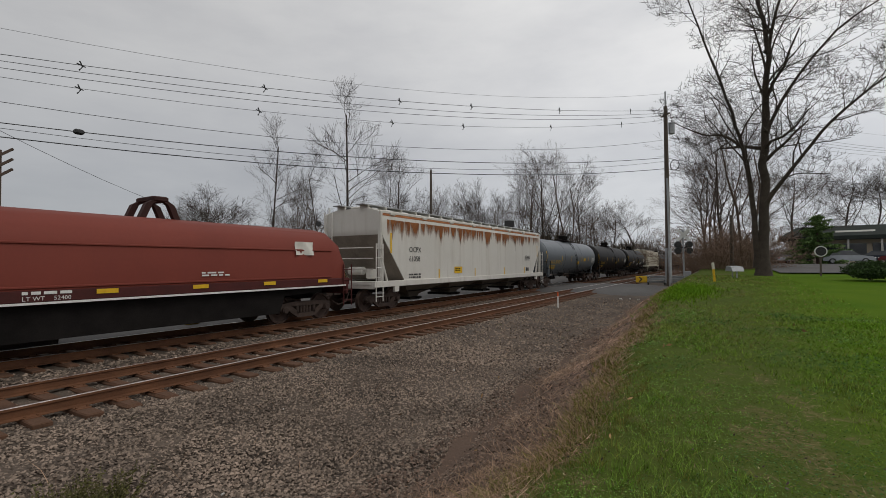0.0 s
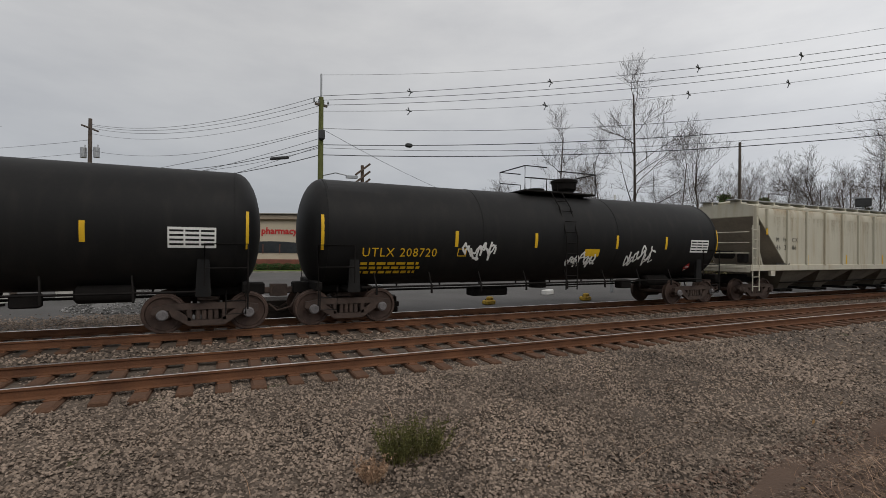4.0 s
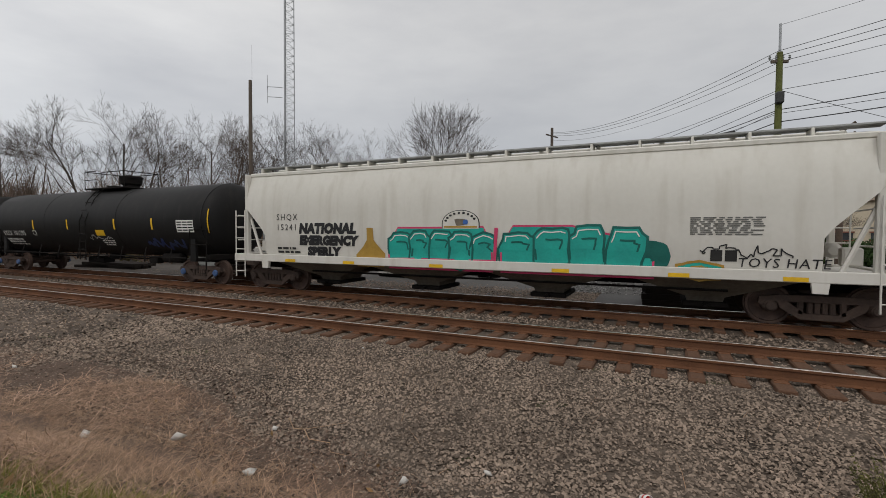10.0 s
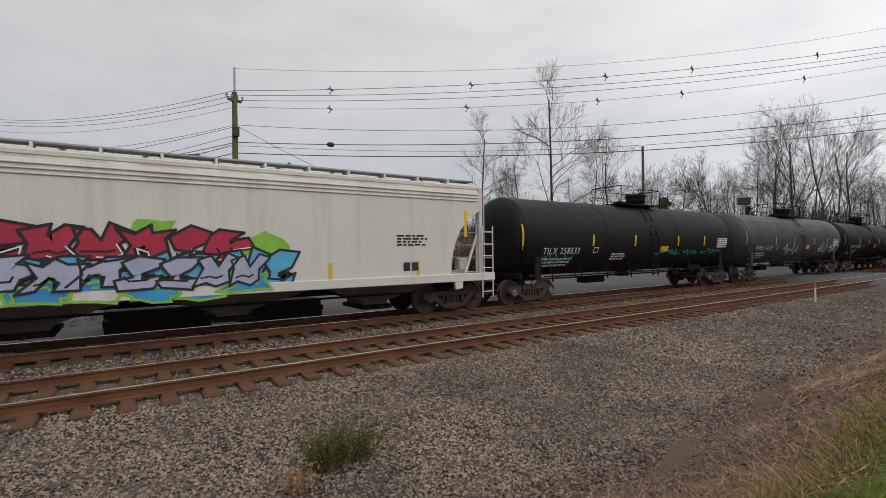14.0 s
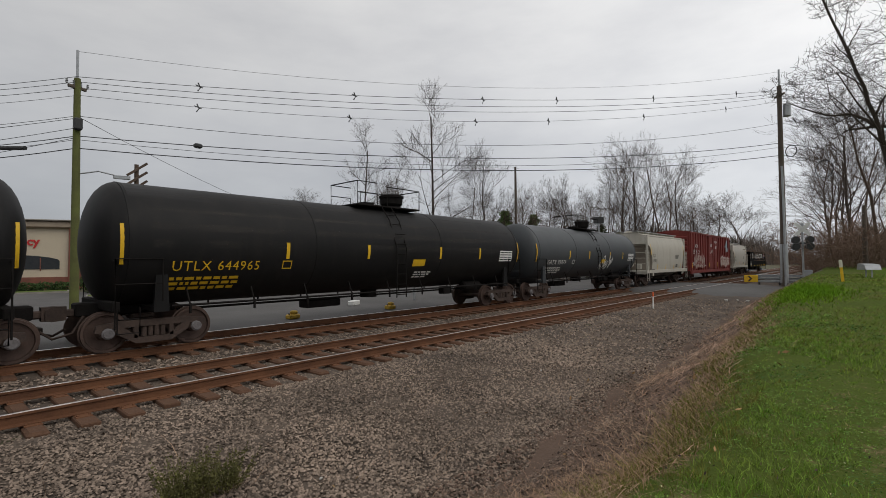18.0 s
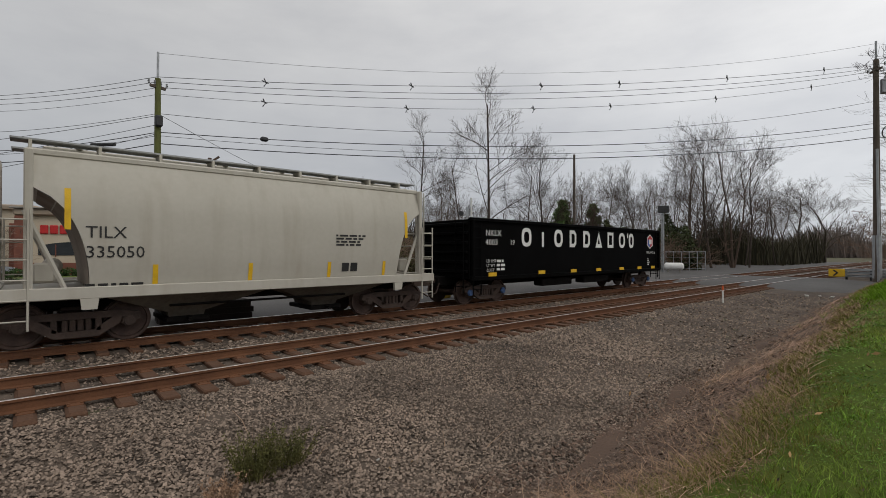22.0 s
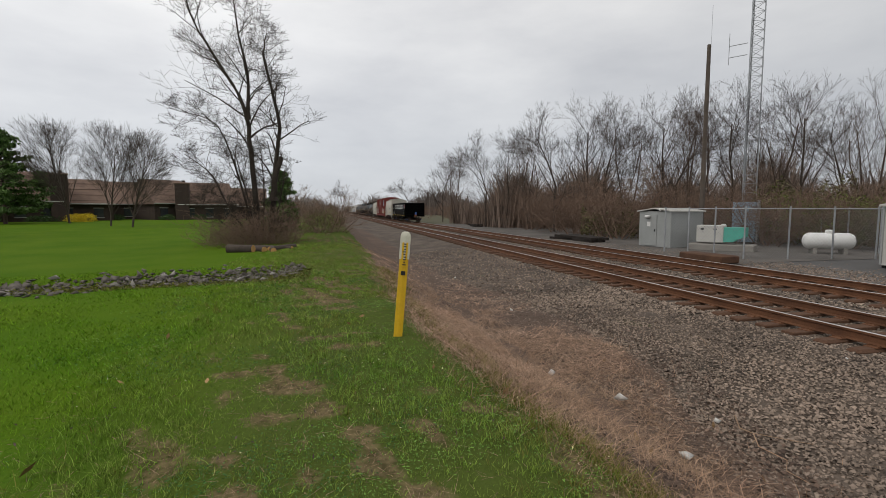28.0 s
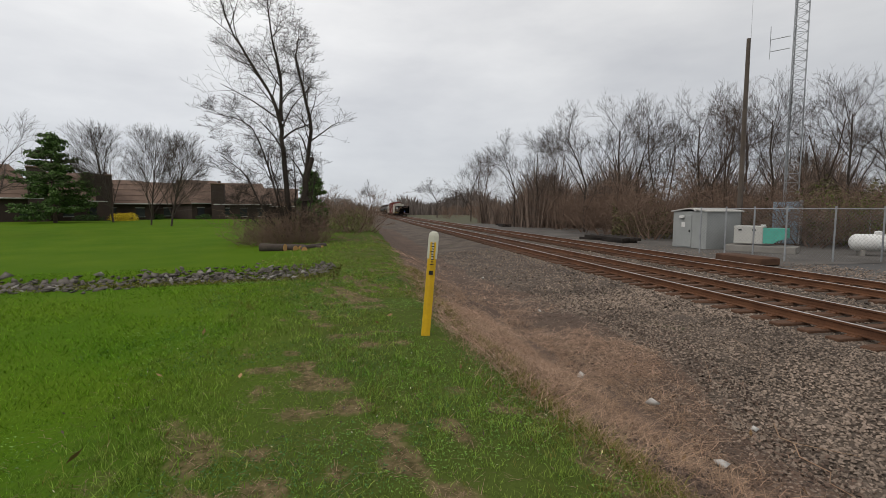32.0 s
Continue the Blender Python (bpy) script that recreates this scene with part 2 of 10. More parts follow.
M_HOP_GREY = mat("pale_grey_hopper_paint", (0.47, 0.475, 0.45), (0.40, 0.405, 0.385), 0.6, scale=0.5, fine=9, var=0.7, streak=((0.33, 0.30, 0.25), 0.5))
M_HOP_TILX = mat("warm_grey_hopper_paint", (0.47, 0.445, 0.385), (0.39, 0.365, 0.31), 0.6, scale=0.5, fine=9, var=0.7, streak=((0.31, 0.27, 0.21), 0.5))
M_STRAW = varied(mat("straw", (0.27, 0.165, 0.108), (0.38, 0.265, 0.18), 0.95, scale=1.2, fine=10, var=0.6), 0.65)
M_RUST = mat("orange_rust", (0.33, 0.13, 0.04), (0.22, 0.075, 0.025), 0.95, scale=3, fine=30, bump=0.3)
M_SLOPE = mat("grimy_end_sheet", (0.31, 0.27, 0.22), (0.18, 0.152, 0.125), 0.9, scale=1.0, fine=12, var=0.6, streak=((0.30, 0.27, 0.23), 0.6))
M_BAY = mat("grimy_hopper_bay", (0.18, 0.155, 0.12), (0.08, 0.068, 0.055), 0.9, scale=1.2, fine=12, bump=0.2)
M_BOXRED = mat("boxcar_red", (0.20, 0.035, 0.028), (0.15, 0.028, 0.024), 0.7, scale=0.7, fine=12, var=0.7, streak=((0.11, 0.03, 0.022), 0.6))
M_COILRED = mat("coil_cover_red", (0.20, 0.040, 0.025), (0.155, 0.032, 0.021), 0.7, scale=0.6, fine=12, var=0.7, streak=((0.17, 0.035, 0.025), 0.6))
M_GONDOLA = mat("gondola_black", (0.0025, 0.0025, 0.0025), (0.0045, 0.0045, 0.0045), 0.6, scale=1.0, fine=15, spec=0.02)
M_GRATE = mat("galvanised_grating", (0.36, 0.37, 0.37), (0.24, 0.24, 0.24), 0.6, 0.4, scale=3, fine=40)
M_BARK = mat("grey_bark", (0.086, 0.067, 0.054), (0.044, 0.034, 0.028), 0.95, scale=2.5, fine=20, bump=0.6)
M_BARK2 = mat("brown_bark", (0.115, 0.082, 0.062), (0.065, 0.046, 0.035), 0.95, scale=2.5, fine=20, bump=0.5)
M_POLE = mat("weathered_pole", (0.13, 0.105, 0.085), (0.075, 0.06, 0.05), 0.95, scale=1.5, fine=25, bump=0.4)
M_POLE_G = mat("mossy_pole", (0.135, 0.15, 0.045), (0.085, 0.085, 0.035), 0.95, scale=1.5, fine=25, bump=0.4)
M_WIRE = mat("wire_black", (0.03, 0.03, 0.032), (0.05, 0.05, 0.05), 0.6, scale=1, fine=10)
M_GALV = mat("galvanised_steel", (0.42, 0.43, 0.44), (0.30, 0.31, 0.32), 0.5, 0.6, scale=3, fine=40)


# ---- mesh tools ----
class G:
    """Collects vertices and faces for one mesh."""

    def __init__(self):
        self.v, self.f, self.m = [], [], []

    def add(self, vs, fs, mi=0):
        k = len(self.v)
        self.v += [tuple(p) for p in vs]
        self.f += [tuple(i + k for i in f) for f in fs]
        self.m += [mi] * len(fs)
        return self

    def box(self, c, s, b=0.0, rot=None, mi=0):
        """A box of size s about c, its edges cut by b."""
        hx, hy, hz = s[0] / 2, s[1] / 2, s[2] / 2
        b = min(b, hx * 0.9, hy * 0.9, hz * 0.9)
        vs, fs = [], []
        if b <= 0:
            vs = [(x, y, z) for x in (-hx, hx) for y in (-hy, hy) for z in (-hz, hz)]
            fs = [(0, 1, 3, 2), (4, 6, 7, 5), (0, 4, 5, 1), (2, 3, 7, 6), (0, 2, 6, 4), (1, 5, 7, 3)]
        else:
            ring = lambda x, y: [(-x + b, -y), (x - b, -y), (x, -y + b), (x, y - b), (x - b, y), (-x + b, y), (-x, y - b), (-x, -y + b)]
            small = [(px * (hx - b) / hx, py * (hy - b) / hy) for px, py in ring(hx, hy)]
            for z, r in ((-hz, small), (-hz + b, ring(hx, hy)), (hz - b, ring(hx, hy)), (hz, small)):
                vs += [(px, py, z) for px, py in r]
            for k in range(3):
                for i in range(8):
                    fs.append((k * 8 + i, k * 8 + (i + 1) % 8, k * 8 + 8 + (i + 1) % 8, k * 8 + 8 + i))
            fs += [tuple(range(7, -1, -1)), tuple(range(24, 32))]
        q = Euler(rot).to_matrix() if rot else None
        out = []
        for p in vs:
            p = q @ Vector(p) if q else Vector(p)
            out.append((p.x + c[0], p.y + c[1], p.z + c[2]))
        return self.add(out, fs, mi)

    def tube(self, pts, r, n=6, caps=True, mi=0):
        """A round bar along pts; r is one radius or one per point."""
        pts = [Vector(p) for p in pts]
        rs = r if isinstance(r, (list, tuple)) else [r] * len(pts)
        vs = []
        for i, p in enumerate(pts):
            d = (pts[min(i + 1, len(pts) - 1)] - pts[max(i - 1, 0)]).normalized()
            u = d.cross(Vector((0, 0, 1)) if abs(d.z) < 0.9 else Vector((1, 0, 0))).normalized()
            w = d.cross(u)
            for k in range(n):
                a = 2 * math.pi * k / n
                vs.append(p + (u * math.cos(a) + w * math.sin(a)) * rs[i])
        fs = [(i * n + k, i * n + (k + 1) % n, i * n + n + (k + 1) % n, i * n + n + k) for i in range(len(pts) - 1) for k in range(n)]
        if caps:
            fs += [tuple(range(n - 1, -1, -1)), tuple(range(len(vs) - n, len(vs)))]
        return self.add(vs, fs, mi)

    def lathe(self, prof, n=24, axis="x", o=(0, 0, 0), mi=0):
        """Turns (along, radius) pairs round an axis through o."""
        vs = []
        for a, r in prof:
            for k in range(n):
                t = 2 * math.pi * k / n
                c, s = math.cos(t) * r, math.sin(t) * r
                p = {"x": (a, c, s), "y": (c, a, s), "z": (c, s, a)}[axis]
                vs.append((p[0] + o[0], p[1] + o[1], p[2] + o[2]))
        fs = [(i * n + k, i * n + (k + 1) % n, i * n + n + (k + 1) % n, i * n + n + k) for i in range(len(prof) - 1) for k in range(n)]
        fs += [tuple(range(n - 1, -1, -1)), tuple(range(len(vs) - n, len(vs)))]
        return self.add(vs, fs, mi)

    def prism(self, poly, y0, y1, mi=0):
        """A plate: the (x, z) outline from y0 to y1."""
        n = len(poly)
        vs = [(x, y0, z) for x, z in poly] + [(x, y1, z) for x, z in poly]
        fs = [(i, (i + 1) % n, n + (i + 1) % n, n + i) for i in range(n)] + [tuple(range(n - 1, -1, -1)), tuple(range(n, 2 * n))]
        return self.add(vs, fs, mi)

    def loft(self, rings, mi=0):
        n = len(rings[0])
        vs = [p for r in rings for p in r]
        fs = [(i * n + k, i * n + (k + 1) % n, i * n + n + (k + 1) % n, i * n + n + k) for i in range(len(rings) - 1) for k in range(n)]
        fs += [tuple(range(n - 1, -1, -1)), tuple(range(len(vs) - n, len(vs)))]
        return self.add(vs, fs, mi)

    def mesh(self, name, mats, smooth=True):
        me = bpy.data.meshes.new(name)
        me.from_pydata(self.v, [], self.f)
        for m in (mats if isinstance(mats, (list, tuple)) else [mats]):
            me.materials.append(m)
        if any(self.m):
            me.polygons.foreach_set("material_index", self.m)
        bm = bmesh.new()
        bm.from_mesh(me)
        bmesh.ops.recalc_face_normals(bm, faces=bm.faces)
        bm.to_mesh(me)
        bm.free()
        if smooth:
            me.polygons.foreach_set("use_smooth", [True] * len(me.polygons))
            me.set_sharp_from_angle(angle=radians(38))
        return me


def bulk(name, verts, faces, material):
    """A large mesh straight from arrays: verts (n, 3), faces (m, k)."""
    me = bpy.data.meshes.new(name)
    verts, faces = np.asarray(verts, np.float32), np.asarray(faces, np.int32)
    k = faces.shape[1]
    me.vertices.add(len(verts))
    me.vertices.foreach_set("co", verts.ravel())
    me.loops.add(faces.size)
    me.loops.foreach_set("vertex_index", faces.ravel())
    me.polygons.add(len(faces))
    me.polygons.foreach_set("loop_start", np.arange(0, faces.size, k, dtype=np.int32))
    me.polygons.foreach_set("loop_total", np.full(len(faces), k, np.int32))
    me.materials.append(material)
    me.update(calc_edges=True)
    return me


def part(name, g, material, parent, label="", smooth=True):
    """One mesh object under a thing or a part."""
    me = g if isinstance(g, bpy.types.Mesh) else g.mesh(name, material, smooth)
    ob = new(name, me)
    ob.parent = parent
    if label:
        ob["label"] = label
    return ob


def thing(name, label, category, group="", kind="", at=None, me=None):
    ob = new(name, me)
    if at is not None:
        ob.matrix_basis = at
    return tagged(ob, label, category, group, kind)


FONT_CACHE = {}


def letters(text, size, material, wrap, x, z, parent, name="lettering", spread=1.0, shear=0.0, label="", bold=0.0):
    """Painted words on a side that faces -y: left end at x, base at z; wrap(x, z) gives the side's y."""
    cu = bpy.data.curves.new("t", "FONT")
    cu.body, cu.size, cu.space_character, cu.shear = text, size * 1.4, spread, shear
    cu.resolution_u = 2
    cu.offset = bold
    ob = bpy.data.objects.new("t", cu)
    scene.collection.objects.link(ob)
    bpy.context.view_layer.update()
    me = bpy.data.meshes.new_from_object(ob.evaluated_get(bpy.context.evaluated_depsgraph_get()))
    bpy.data.objects.remove(ob)
    bpy.data.curves.remove(cu)
    for v in me.vertices:
        px, pz = x + v.co.x, z + v.co.y
        v.co = (px, wrap(px, pz) - 0.012, pz)
    me.materials.clear()
    me.materials.append(material)
    o = new(name, me)
    o.parent = parent
    if label:
        o["label"] = label
    return o


def patch(g, wrap, x0, x1, z0, z1, off=0.008, nz=3, nx=1, mi=0):
    """A thin painted or stuck-on patch that follows a side."""
    vs, fs = [], []
    for i in range(nz + 1):
        for j in range(nx + 1):
            x, z = x0 + (x1 - x0) * j / nx, z0 + (z1 - z0) * i / nz
            vs.append((x, wrap(x, z) - off, z))
    for i in range(nz):
        for j in range(nx):
            a = i * (nx + 1) + j
            fs.append((a, a + 1, a + nx + 2, a + nx + 1))
    return g.add(vs, fs, mi)

# ---- ground and tracks ----
TRACK_NEAR, TRACK_FAR = 9.01, 13.11
GAUGE = 0.755


def border(x):
    """Where the grass of the bank gives way to weeds and stone."""
    x = np.asarray(x, float)
    return 1.47 + 0.42 * np.exp(-((x + 2.2) / 2.2) ** 2) + 0.058 * np.clip(x - 5, 0, 19) + 0.06 * np.sin(x * 0.9) + 0.05 * np.sin(x * 2.3 + 1)


def rise(x, y):
    """Height of the ground."""
    x, y = np.asarray(x, float), np.asarray(y, float)
    edge = border(x)
    top = 0.40 + 0.72 * np.clip((x - 3) / 32, 0, 1) + 0.45 * np.clip((x - 38) / 26, 0, 1)
    foot = -0.50 + 0.22 * np.clip((x - 20) / 12, 0, 1)
    bank = top - (top - foot) * np.clip((y - edge + 0.7) / 2.2, 0, 1) ** 1.15
    bed = -0.50 + 0.27 * np.clip((y - 4.4) / 3.0, 0, 1)
    z = np.where(y < edge + 1.5, bank, np.maximum(bed, foot))
    z = np.where(y > 15.2, -0.23 + 0.06 * np.clip((y - 15.2) / 1.5, 0, 1), z)
    lawn = np.where(y < -1.5, -0.22 * np.clip((-1.5 - y) / 8, 0, 1) * np.clip((x + 60) / 40, 0, 1) * np.clip((20 - x) / 20, 0, 1), 0)
    dip = 0.22 * np.exp(-((x + 12.0 - 0.06 * (y + 4)) / 1.15) ** 4) * np.clip((-0.4 - y) / 1.2, 0, 1) * np.clip((y + 16) / 4, 0, 1)
    return z + lawn - dip


def patchy(x, y, s, seed):
    """Smooth random field, about 0 to 1."""
    r = np.random.default_rng(seed)
    out = 0 * x
    for k in range(7):
        a, b, ph = r.normal(0, s), r.normal(0, s), r.uniform(0, 6.28)
        out = out + np.sin(a * x + b * y + ph)
    return 0.5 + out / 7


def straw_reach(x):
    """How far the dead straw reaches from the edge of the grass towards the track."""
    x = np.asarray(x, float)
    return 1.25 + 2.2 * np.clip((-2.0 - x) / 5, 0, 1) - 1.1 * np.clip((-11 - x) / 6, 0, 1)


def wear(x, y):
    """How bare the bank is at a place, 0 to 1: scuffed earth and thatch between the green patches."""
    f = 0.34 * patchy(x, y * 1.5, 1.3, 4) + 0.36 * patchy(x, y * 1.4, 4.0, 14) + 0.30 * patchy(x, y, 11.0, 24)
    zone = np.clip((y + 1.9) / 1.0, 0, 1) * np.clip((border(x) + 0.15 - y) / 0.5, 0.25, 1)
    return np.clip((f - 0.60) * 9, 0, 1) * zone * (1 - 0.5 * np.clip(x / 2, 0, 1))


def sheet(xs, ys, off, bumpy=0.0):
    X, Y = np.meshgrid(xs, ys)
    Z = rise(X, Y) + off
    if bumpy:
        Z = Z + np.random.default_rng(3).normal(0, bumpy, Z.shape)
    nx = len(xs)
    idx = np.arange(len(ys) * nx).reshape(len(ys), nx)
    f = np.stack([idx[:-1, :-1], idx[:-1, 1:], idx[1:, 1:], idx[1:, :-1]], -1).reshape(-1, 4)
    return np.stack([X, Y, Z], -1).reshape(-1, 3), f


def lines(*spans):
    return np.unique(np.concatenate([np.arange(a, b, s) for a, b, s in spans])).round(4)


gx = lines((-1500, -100, 100), (-100, -20, 4), (-20, 40, 0.5), (40, 100, 4), (100, 1501, 100))
gy = lines((-1200, -40, 80), (-40, -4, 2), (-4, 17.5, 0.25), (17.5, 60, 4), (60, 1600, 70))
v, f = sheet(gx, gy, -0.03)
ground = thing("ground", "green lawn and brushy earth on both sides of the railway", "ground", kind="structure", me=bulk("ground", v, f, M_EARTH))
for p in ground.data.polygons:
    p.use_smooth = True
v, f = sheet(lines((-400, -60, 20), (-60, -20, 2), (-20, -12, 0.3), (-12, 14, 0.1), (14, 40, 0.3), (40, 240, 10)), np.append(lines((-120, -10, 5), (-10, -2.6, 0.25), (-2.6, 1.4, 0.09)), 1.47), 0.0)
v[:, 1] += (border(v[:, 0]) - 1.47) * np.clip((v[:, 1] + 5) / 6.47, 0, 1)
v[:, 2] = rise(v[:, 0], v[:, 1])
lawn = thing("lawn", "mown green lawn with bare patches and weeds", "lawn", kind="structure", me=bulk("lawn", v, f, M_GRASS))
lawn.data.attributes.new("soil", "FLOAT", "POINT").data.foreach_set("value", wear(v[:, 0], v[:, 1]).astype(np.float32))
v, f = sheet(lines((-400, -60, 20), (-60, -20, 2), (-20, 40, 0.5), (40, 400, 20)), lines((2.6, 15.3, 0.25)), -0.012, 0.01)
ballast = thing("ballast_bed", "grey crushed stone ballast under two railway tracks", "ballast", kind="structure", me=bulk("ballast_bed", v, f, M_BALLAST))
v, f = sheet(lines((-46, 30, 4), (30, 140, 10)), lines((15.25, 17.5, 0.25), (17.5, 46, 4)), 0.02)
asphalt = thing("asphalt_lot", "grey worn asphalt lot and road beside the tracks", "road", kind="structure", me=bulk("asphalt_lot", v, f, M_ASPHALT))

RAIL_X0, RAIL_X1 = -700, 700


def rail(y, parent):
    prof = [(-0.07, -0.17), (0.07, -0.17), (0.07, -0.158), (0.012, -0.14), (0.010, -0.045), (0.036, -0.035), (0.036, -0.004),
            (0.028, 0.0), (-0.028, 0.0), (-0.036, -0.004), (-0.036, -0.035), (-0.010, -0.045), (-0.012, -0.14), (-0.07, -0.158)]
    g = G()
    g.loft([[(x, y + a, b) for a, b in prof] for x in (RAIL_X0, -60, 0, 60, RAIL_X1)])
    r = part("rail", g, M_RAIL, parent, smooth=False)
    t = G().loft([[(x, y + a, b) for a, b in ((-0.031, -0.004), (-0.029, 0.0), (-0.014, 0.0045), (0.014, 0.0045), (0.029, 0.0), (0.031, -0.004))] for x in (RAIL_X0, RAIL_X1)])
    part("running_surface", t, M_RAILTOP, r, "bright worn steel rail head", smooth=False)
    return r


rng = random.Random(5)
TIE_MESHES = []
for k in range(6):
    g = G()
    g.box((0, 0, -0.26), (0.225 + rng.uniform(-0.01, 0.01), 2.56, 0.175), 0.012 + 0.006 * k % 3)
    for s in (-1, 1):
        g.box((0, s * GAUGE, -0.169), (0.19, 0.34, 0.016), 0.004, mi=1)
        for a in (-0.07, 0.07):
            for b in (-0.1, 0.1):
                g.box((a, s * GAUGE + b, -0.155), (0.03, 0.035, 0.03), 0.006, mi=1)
    TIE_MESHES.append(g.mesh("tie", [M_TIE, M_RAIL], smooth=False))


def track(y, x0, x1, label):
    t = thing("railway_track", label, "railway track", "railway tracks", kind="structure")
    rail(y - GAUGE, t), rail(y + GAUGE, t)
    return t


near_track = track(TRACK_NEAR, -20, 34, "empty railway track with rusty rails on wooden ties")
far_track = track(TRACK_FAR, -12, 26, "railway track under the passing freight train")


def ties(tr, y, x0, x1):
    x = x0
    while x < x1:
        o = new("tie", TIE_MESHES[rng.randrange(6)])
        o.parent = tr
        o.matrix_basis = pose(x, y + rng.uniform(-0.08, 0.05), -0.004 + rng.uniform(-0.012, 0.004), 0, 0, rng.uniform(-2, 2))
        x += 0.53
    g = G()
    for a, b in ((-250, x0), (x1, 250)):
        x = a
        while x < b - 0.2:
            g.box((x, y + rng.uniform(-0.06, 0.06), -0.258), (0.23, 2.56, 0.175), 0)
            x += 0.53
    far = part("far_ties", g, M_TIE, tr, smooth=False)
    far["kind"] = "stuff"

# ---- train ----
SPEED = 16.76
WHEEL_R = 0.44
TRAIN = []


def _wheelset():
    g = G()
    for s in (-1, 1):
        g.lathe([(s * 0.69, 0.10), (s * 0.69, WHEEL_R + 0.025), (s * 0.715, WHEEL_R + 0.025), (s * 0.72, WHEEL_R), (s * 0.82, WHEEL_R - 0.006),
                 (s * 0.82, WHEEL_R - 0.06), (s * 0.775, WHEEL_R - 0.075), (s * 0.76, 0.17), (s * 0.83, 0.14), (s * 0.83, 0.05)], 28, "y")
    g.lathe([(-1.0, 0.075), (1.0, 0.075)], 10, "y")
    return g.mesh("wheelset", M_WHEEL)


def _side_frame():
    g = G()
    # outline split into beams so that the windows stay open
    g.prism([(-1.12, 0.48), (-1.09, 0.62), (-0.7, 0.68), (0.7, 0.68), (1.09, 0.62), (1.12, 0.48), (0.98, 0.42), (0.9, 0.52), (0.7, 0.54), (-0.7, 0.54), (-0.9, 0.52), (-0.98, 0.42)], -0.07, 0.07)
    g.prism([(-0.78, 0.56), (-0.62, 0.56), (-0.28, 0.30), (0.28, 0.30), (0.62, 0.56), (0.78, 0.56), (0.72, 0.40), (0.36, 0.17), (-0.36, 0.17), (-0.72, 0.40)], -0.065, 0.065)
    for s in (-1, 1):
        g.box((s * 0.36, 0, 0.42), (0.11, 0.13, 0.30), 0.02)
    for x in (-0.19, -0.065, 0.065, 0.19):
        g.lathe([(0.31, 0.055), (0.53, 0.055)], 8, "z", (x, 0.0, 0))
    for x in (-0.89, 0.89):
        g.box((x, 0, 0.44), (0.27, 0.16, 0.22), 0.05)
    return g.mesh("side_frame", M_TRUCK, smooth=False)


def _cap(material):
    g = G()
    g.lathe([(0.0, 0.12), (-0.04, 0.12), (-0.05, 0.10), (-0.075, 0.09), (-0.075, 0.02)], 12, "y")
    return g.mesh("bearing_cap", material)


ME_WHEELSET, ME_FRAME = _wheelset(), _side_frame()
M_CAPBLUE = mat("blue_bearing_cap", (0.06, 0.13, 0.30), (0.05, 0.08, 0.16), 0.6, scale=8, fine=40)
M_CAPGREY = mat("grey_bearing_cap", (0.20, 0.19, 0.19), (0.10, 0.09, 0.09), 0.6, scale=8, fine=40)
ME_CAP = {"blue": _cap(M_CAPBLUE), "grey": _cap(M_CAPGREY), "rust": _cap(M_TRUCK)}
_g = G()
_g.box((0, 0, 0.52), (0.42, 1.9, 0.24), 0.05)
_g.box((0, 0, 0.70), (0.5, 0.5, 0.14), 0.04)
for _s in (-0.38, 0.38):
    _g.box((_s, 0, 0.38), (0.10, 1.7, 0.12), 0.02)
ME_BOLSTER = _g.mesh("truck", M_TRUCK)


def truck(x, car, cap="rust"):
    t = part("truck", ME_BOLSTER, None, car)
    t.matrix_basis = pose(x, 0, 0)
    for s in (-1, 1):
        o = part("side_frame", ME_FRAME, None, t)
        o.matrix_basis = pose(0, s * 0.99, 0)
        for a in (-0.89, 0.89):
            c = part("bearing_cap", ME_CAP[cap], None, t)
            c.matrix_basis = pose(a, s * 1.07, WHEEL_R) if s < 0 else pose(a, 1.07, WHEEL_R, 0, 0, 180)
    for a in (-0.89, 0.89):
        o = part("wheelset", ME_WHEELSET, None, t)
        o.matrix_basis = pose(a, 0, WHEEL_R)


_g = G()
_g.box((-0.28, 0, 0.86), (0.60, 0.16, 0.17), 0.03)
_g.prism([(-0.62, 0.70), (-0.36, 0.72), (-0.36, 1.02), (-0.62, 1.02), (-0.72, 0.95), (-0.72, 0.74)], -0.16, 0.12)
_g.tube([(-0.1, -0.35, 0.8), (-0.3, -0.4, 0.45), (-0.62, -0.3, 0.35), (-0.8, -0.12, 0.5)], 0.028, 6)
ME_COUPLER = _g.mesh("coupler", M_TRUCK)


def couplers(car, half):
    a = part("coupler", ME_COUPLER, None, car)
    a.matrix_basis = pose(-half + 0.72, 0, 0)
    b = part("coupler", ME_COUPLER, None, car)
    b.matrix_basis = pose(half - 0.72, 0, 0, 0, 0, 180)


def ladder(car, x, y, z0, z1, w, material, rungs=None, name="ladder", side=True):
    """Two rails and rungs, in the plane of a side (side) or of an end."""
    g = G()
    n = rungs or max(2, int((z1 - z0) / 0.36))
    for s in (-w / 2, w / 2):
        a, b = ((x + s, y, z0), (x + s, y, z1)) if side else ((x, y + s, z0), (x, y + s, z1))
        g.tube([a, b], 0.022, 5)
    for k in range(n):
        z = z0 + (k + 0.5) * (z1 - z0) / n
        a, b = ((x - w / 2, y, z), (x + w / 2, y, z)) if side else ((x, y - w / 2, z), (x, y + w / 2, z))
        g.tube([a, b], 0.016, 5)
    return part(name, g, material, car)


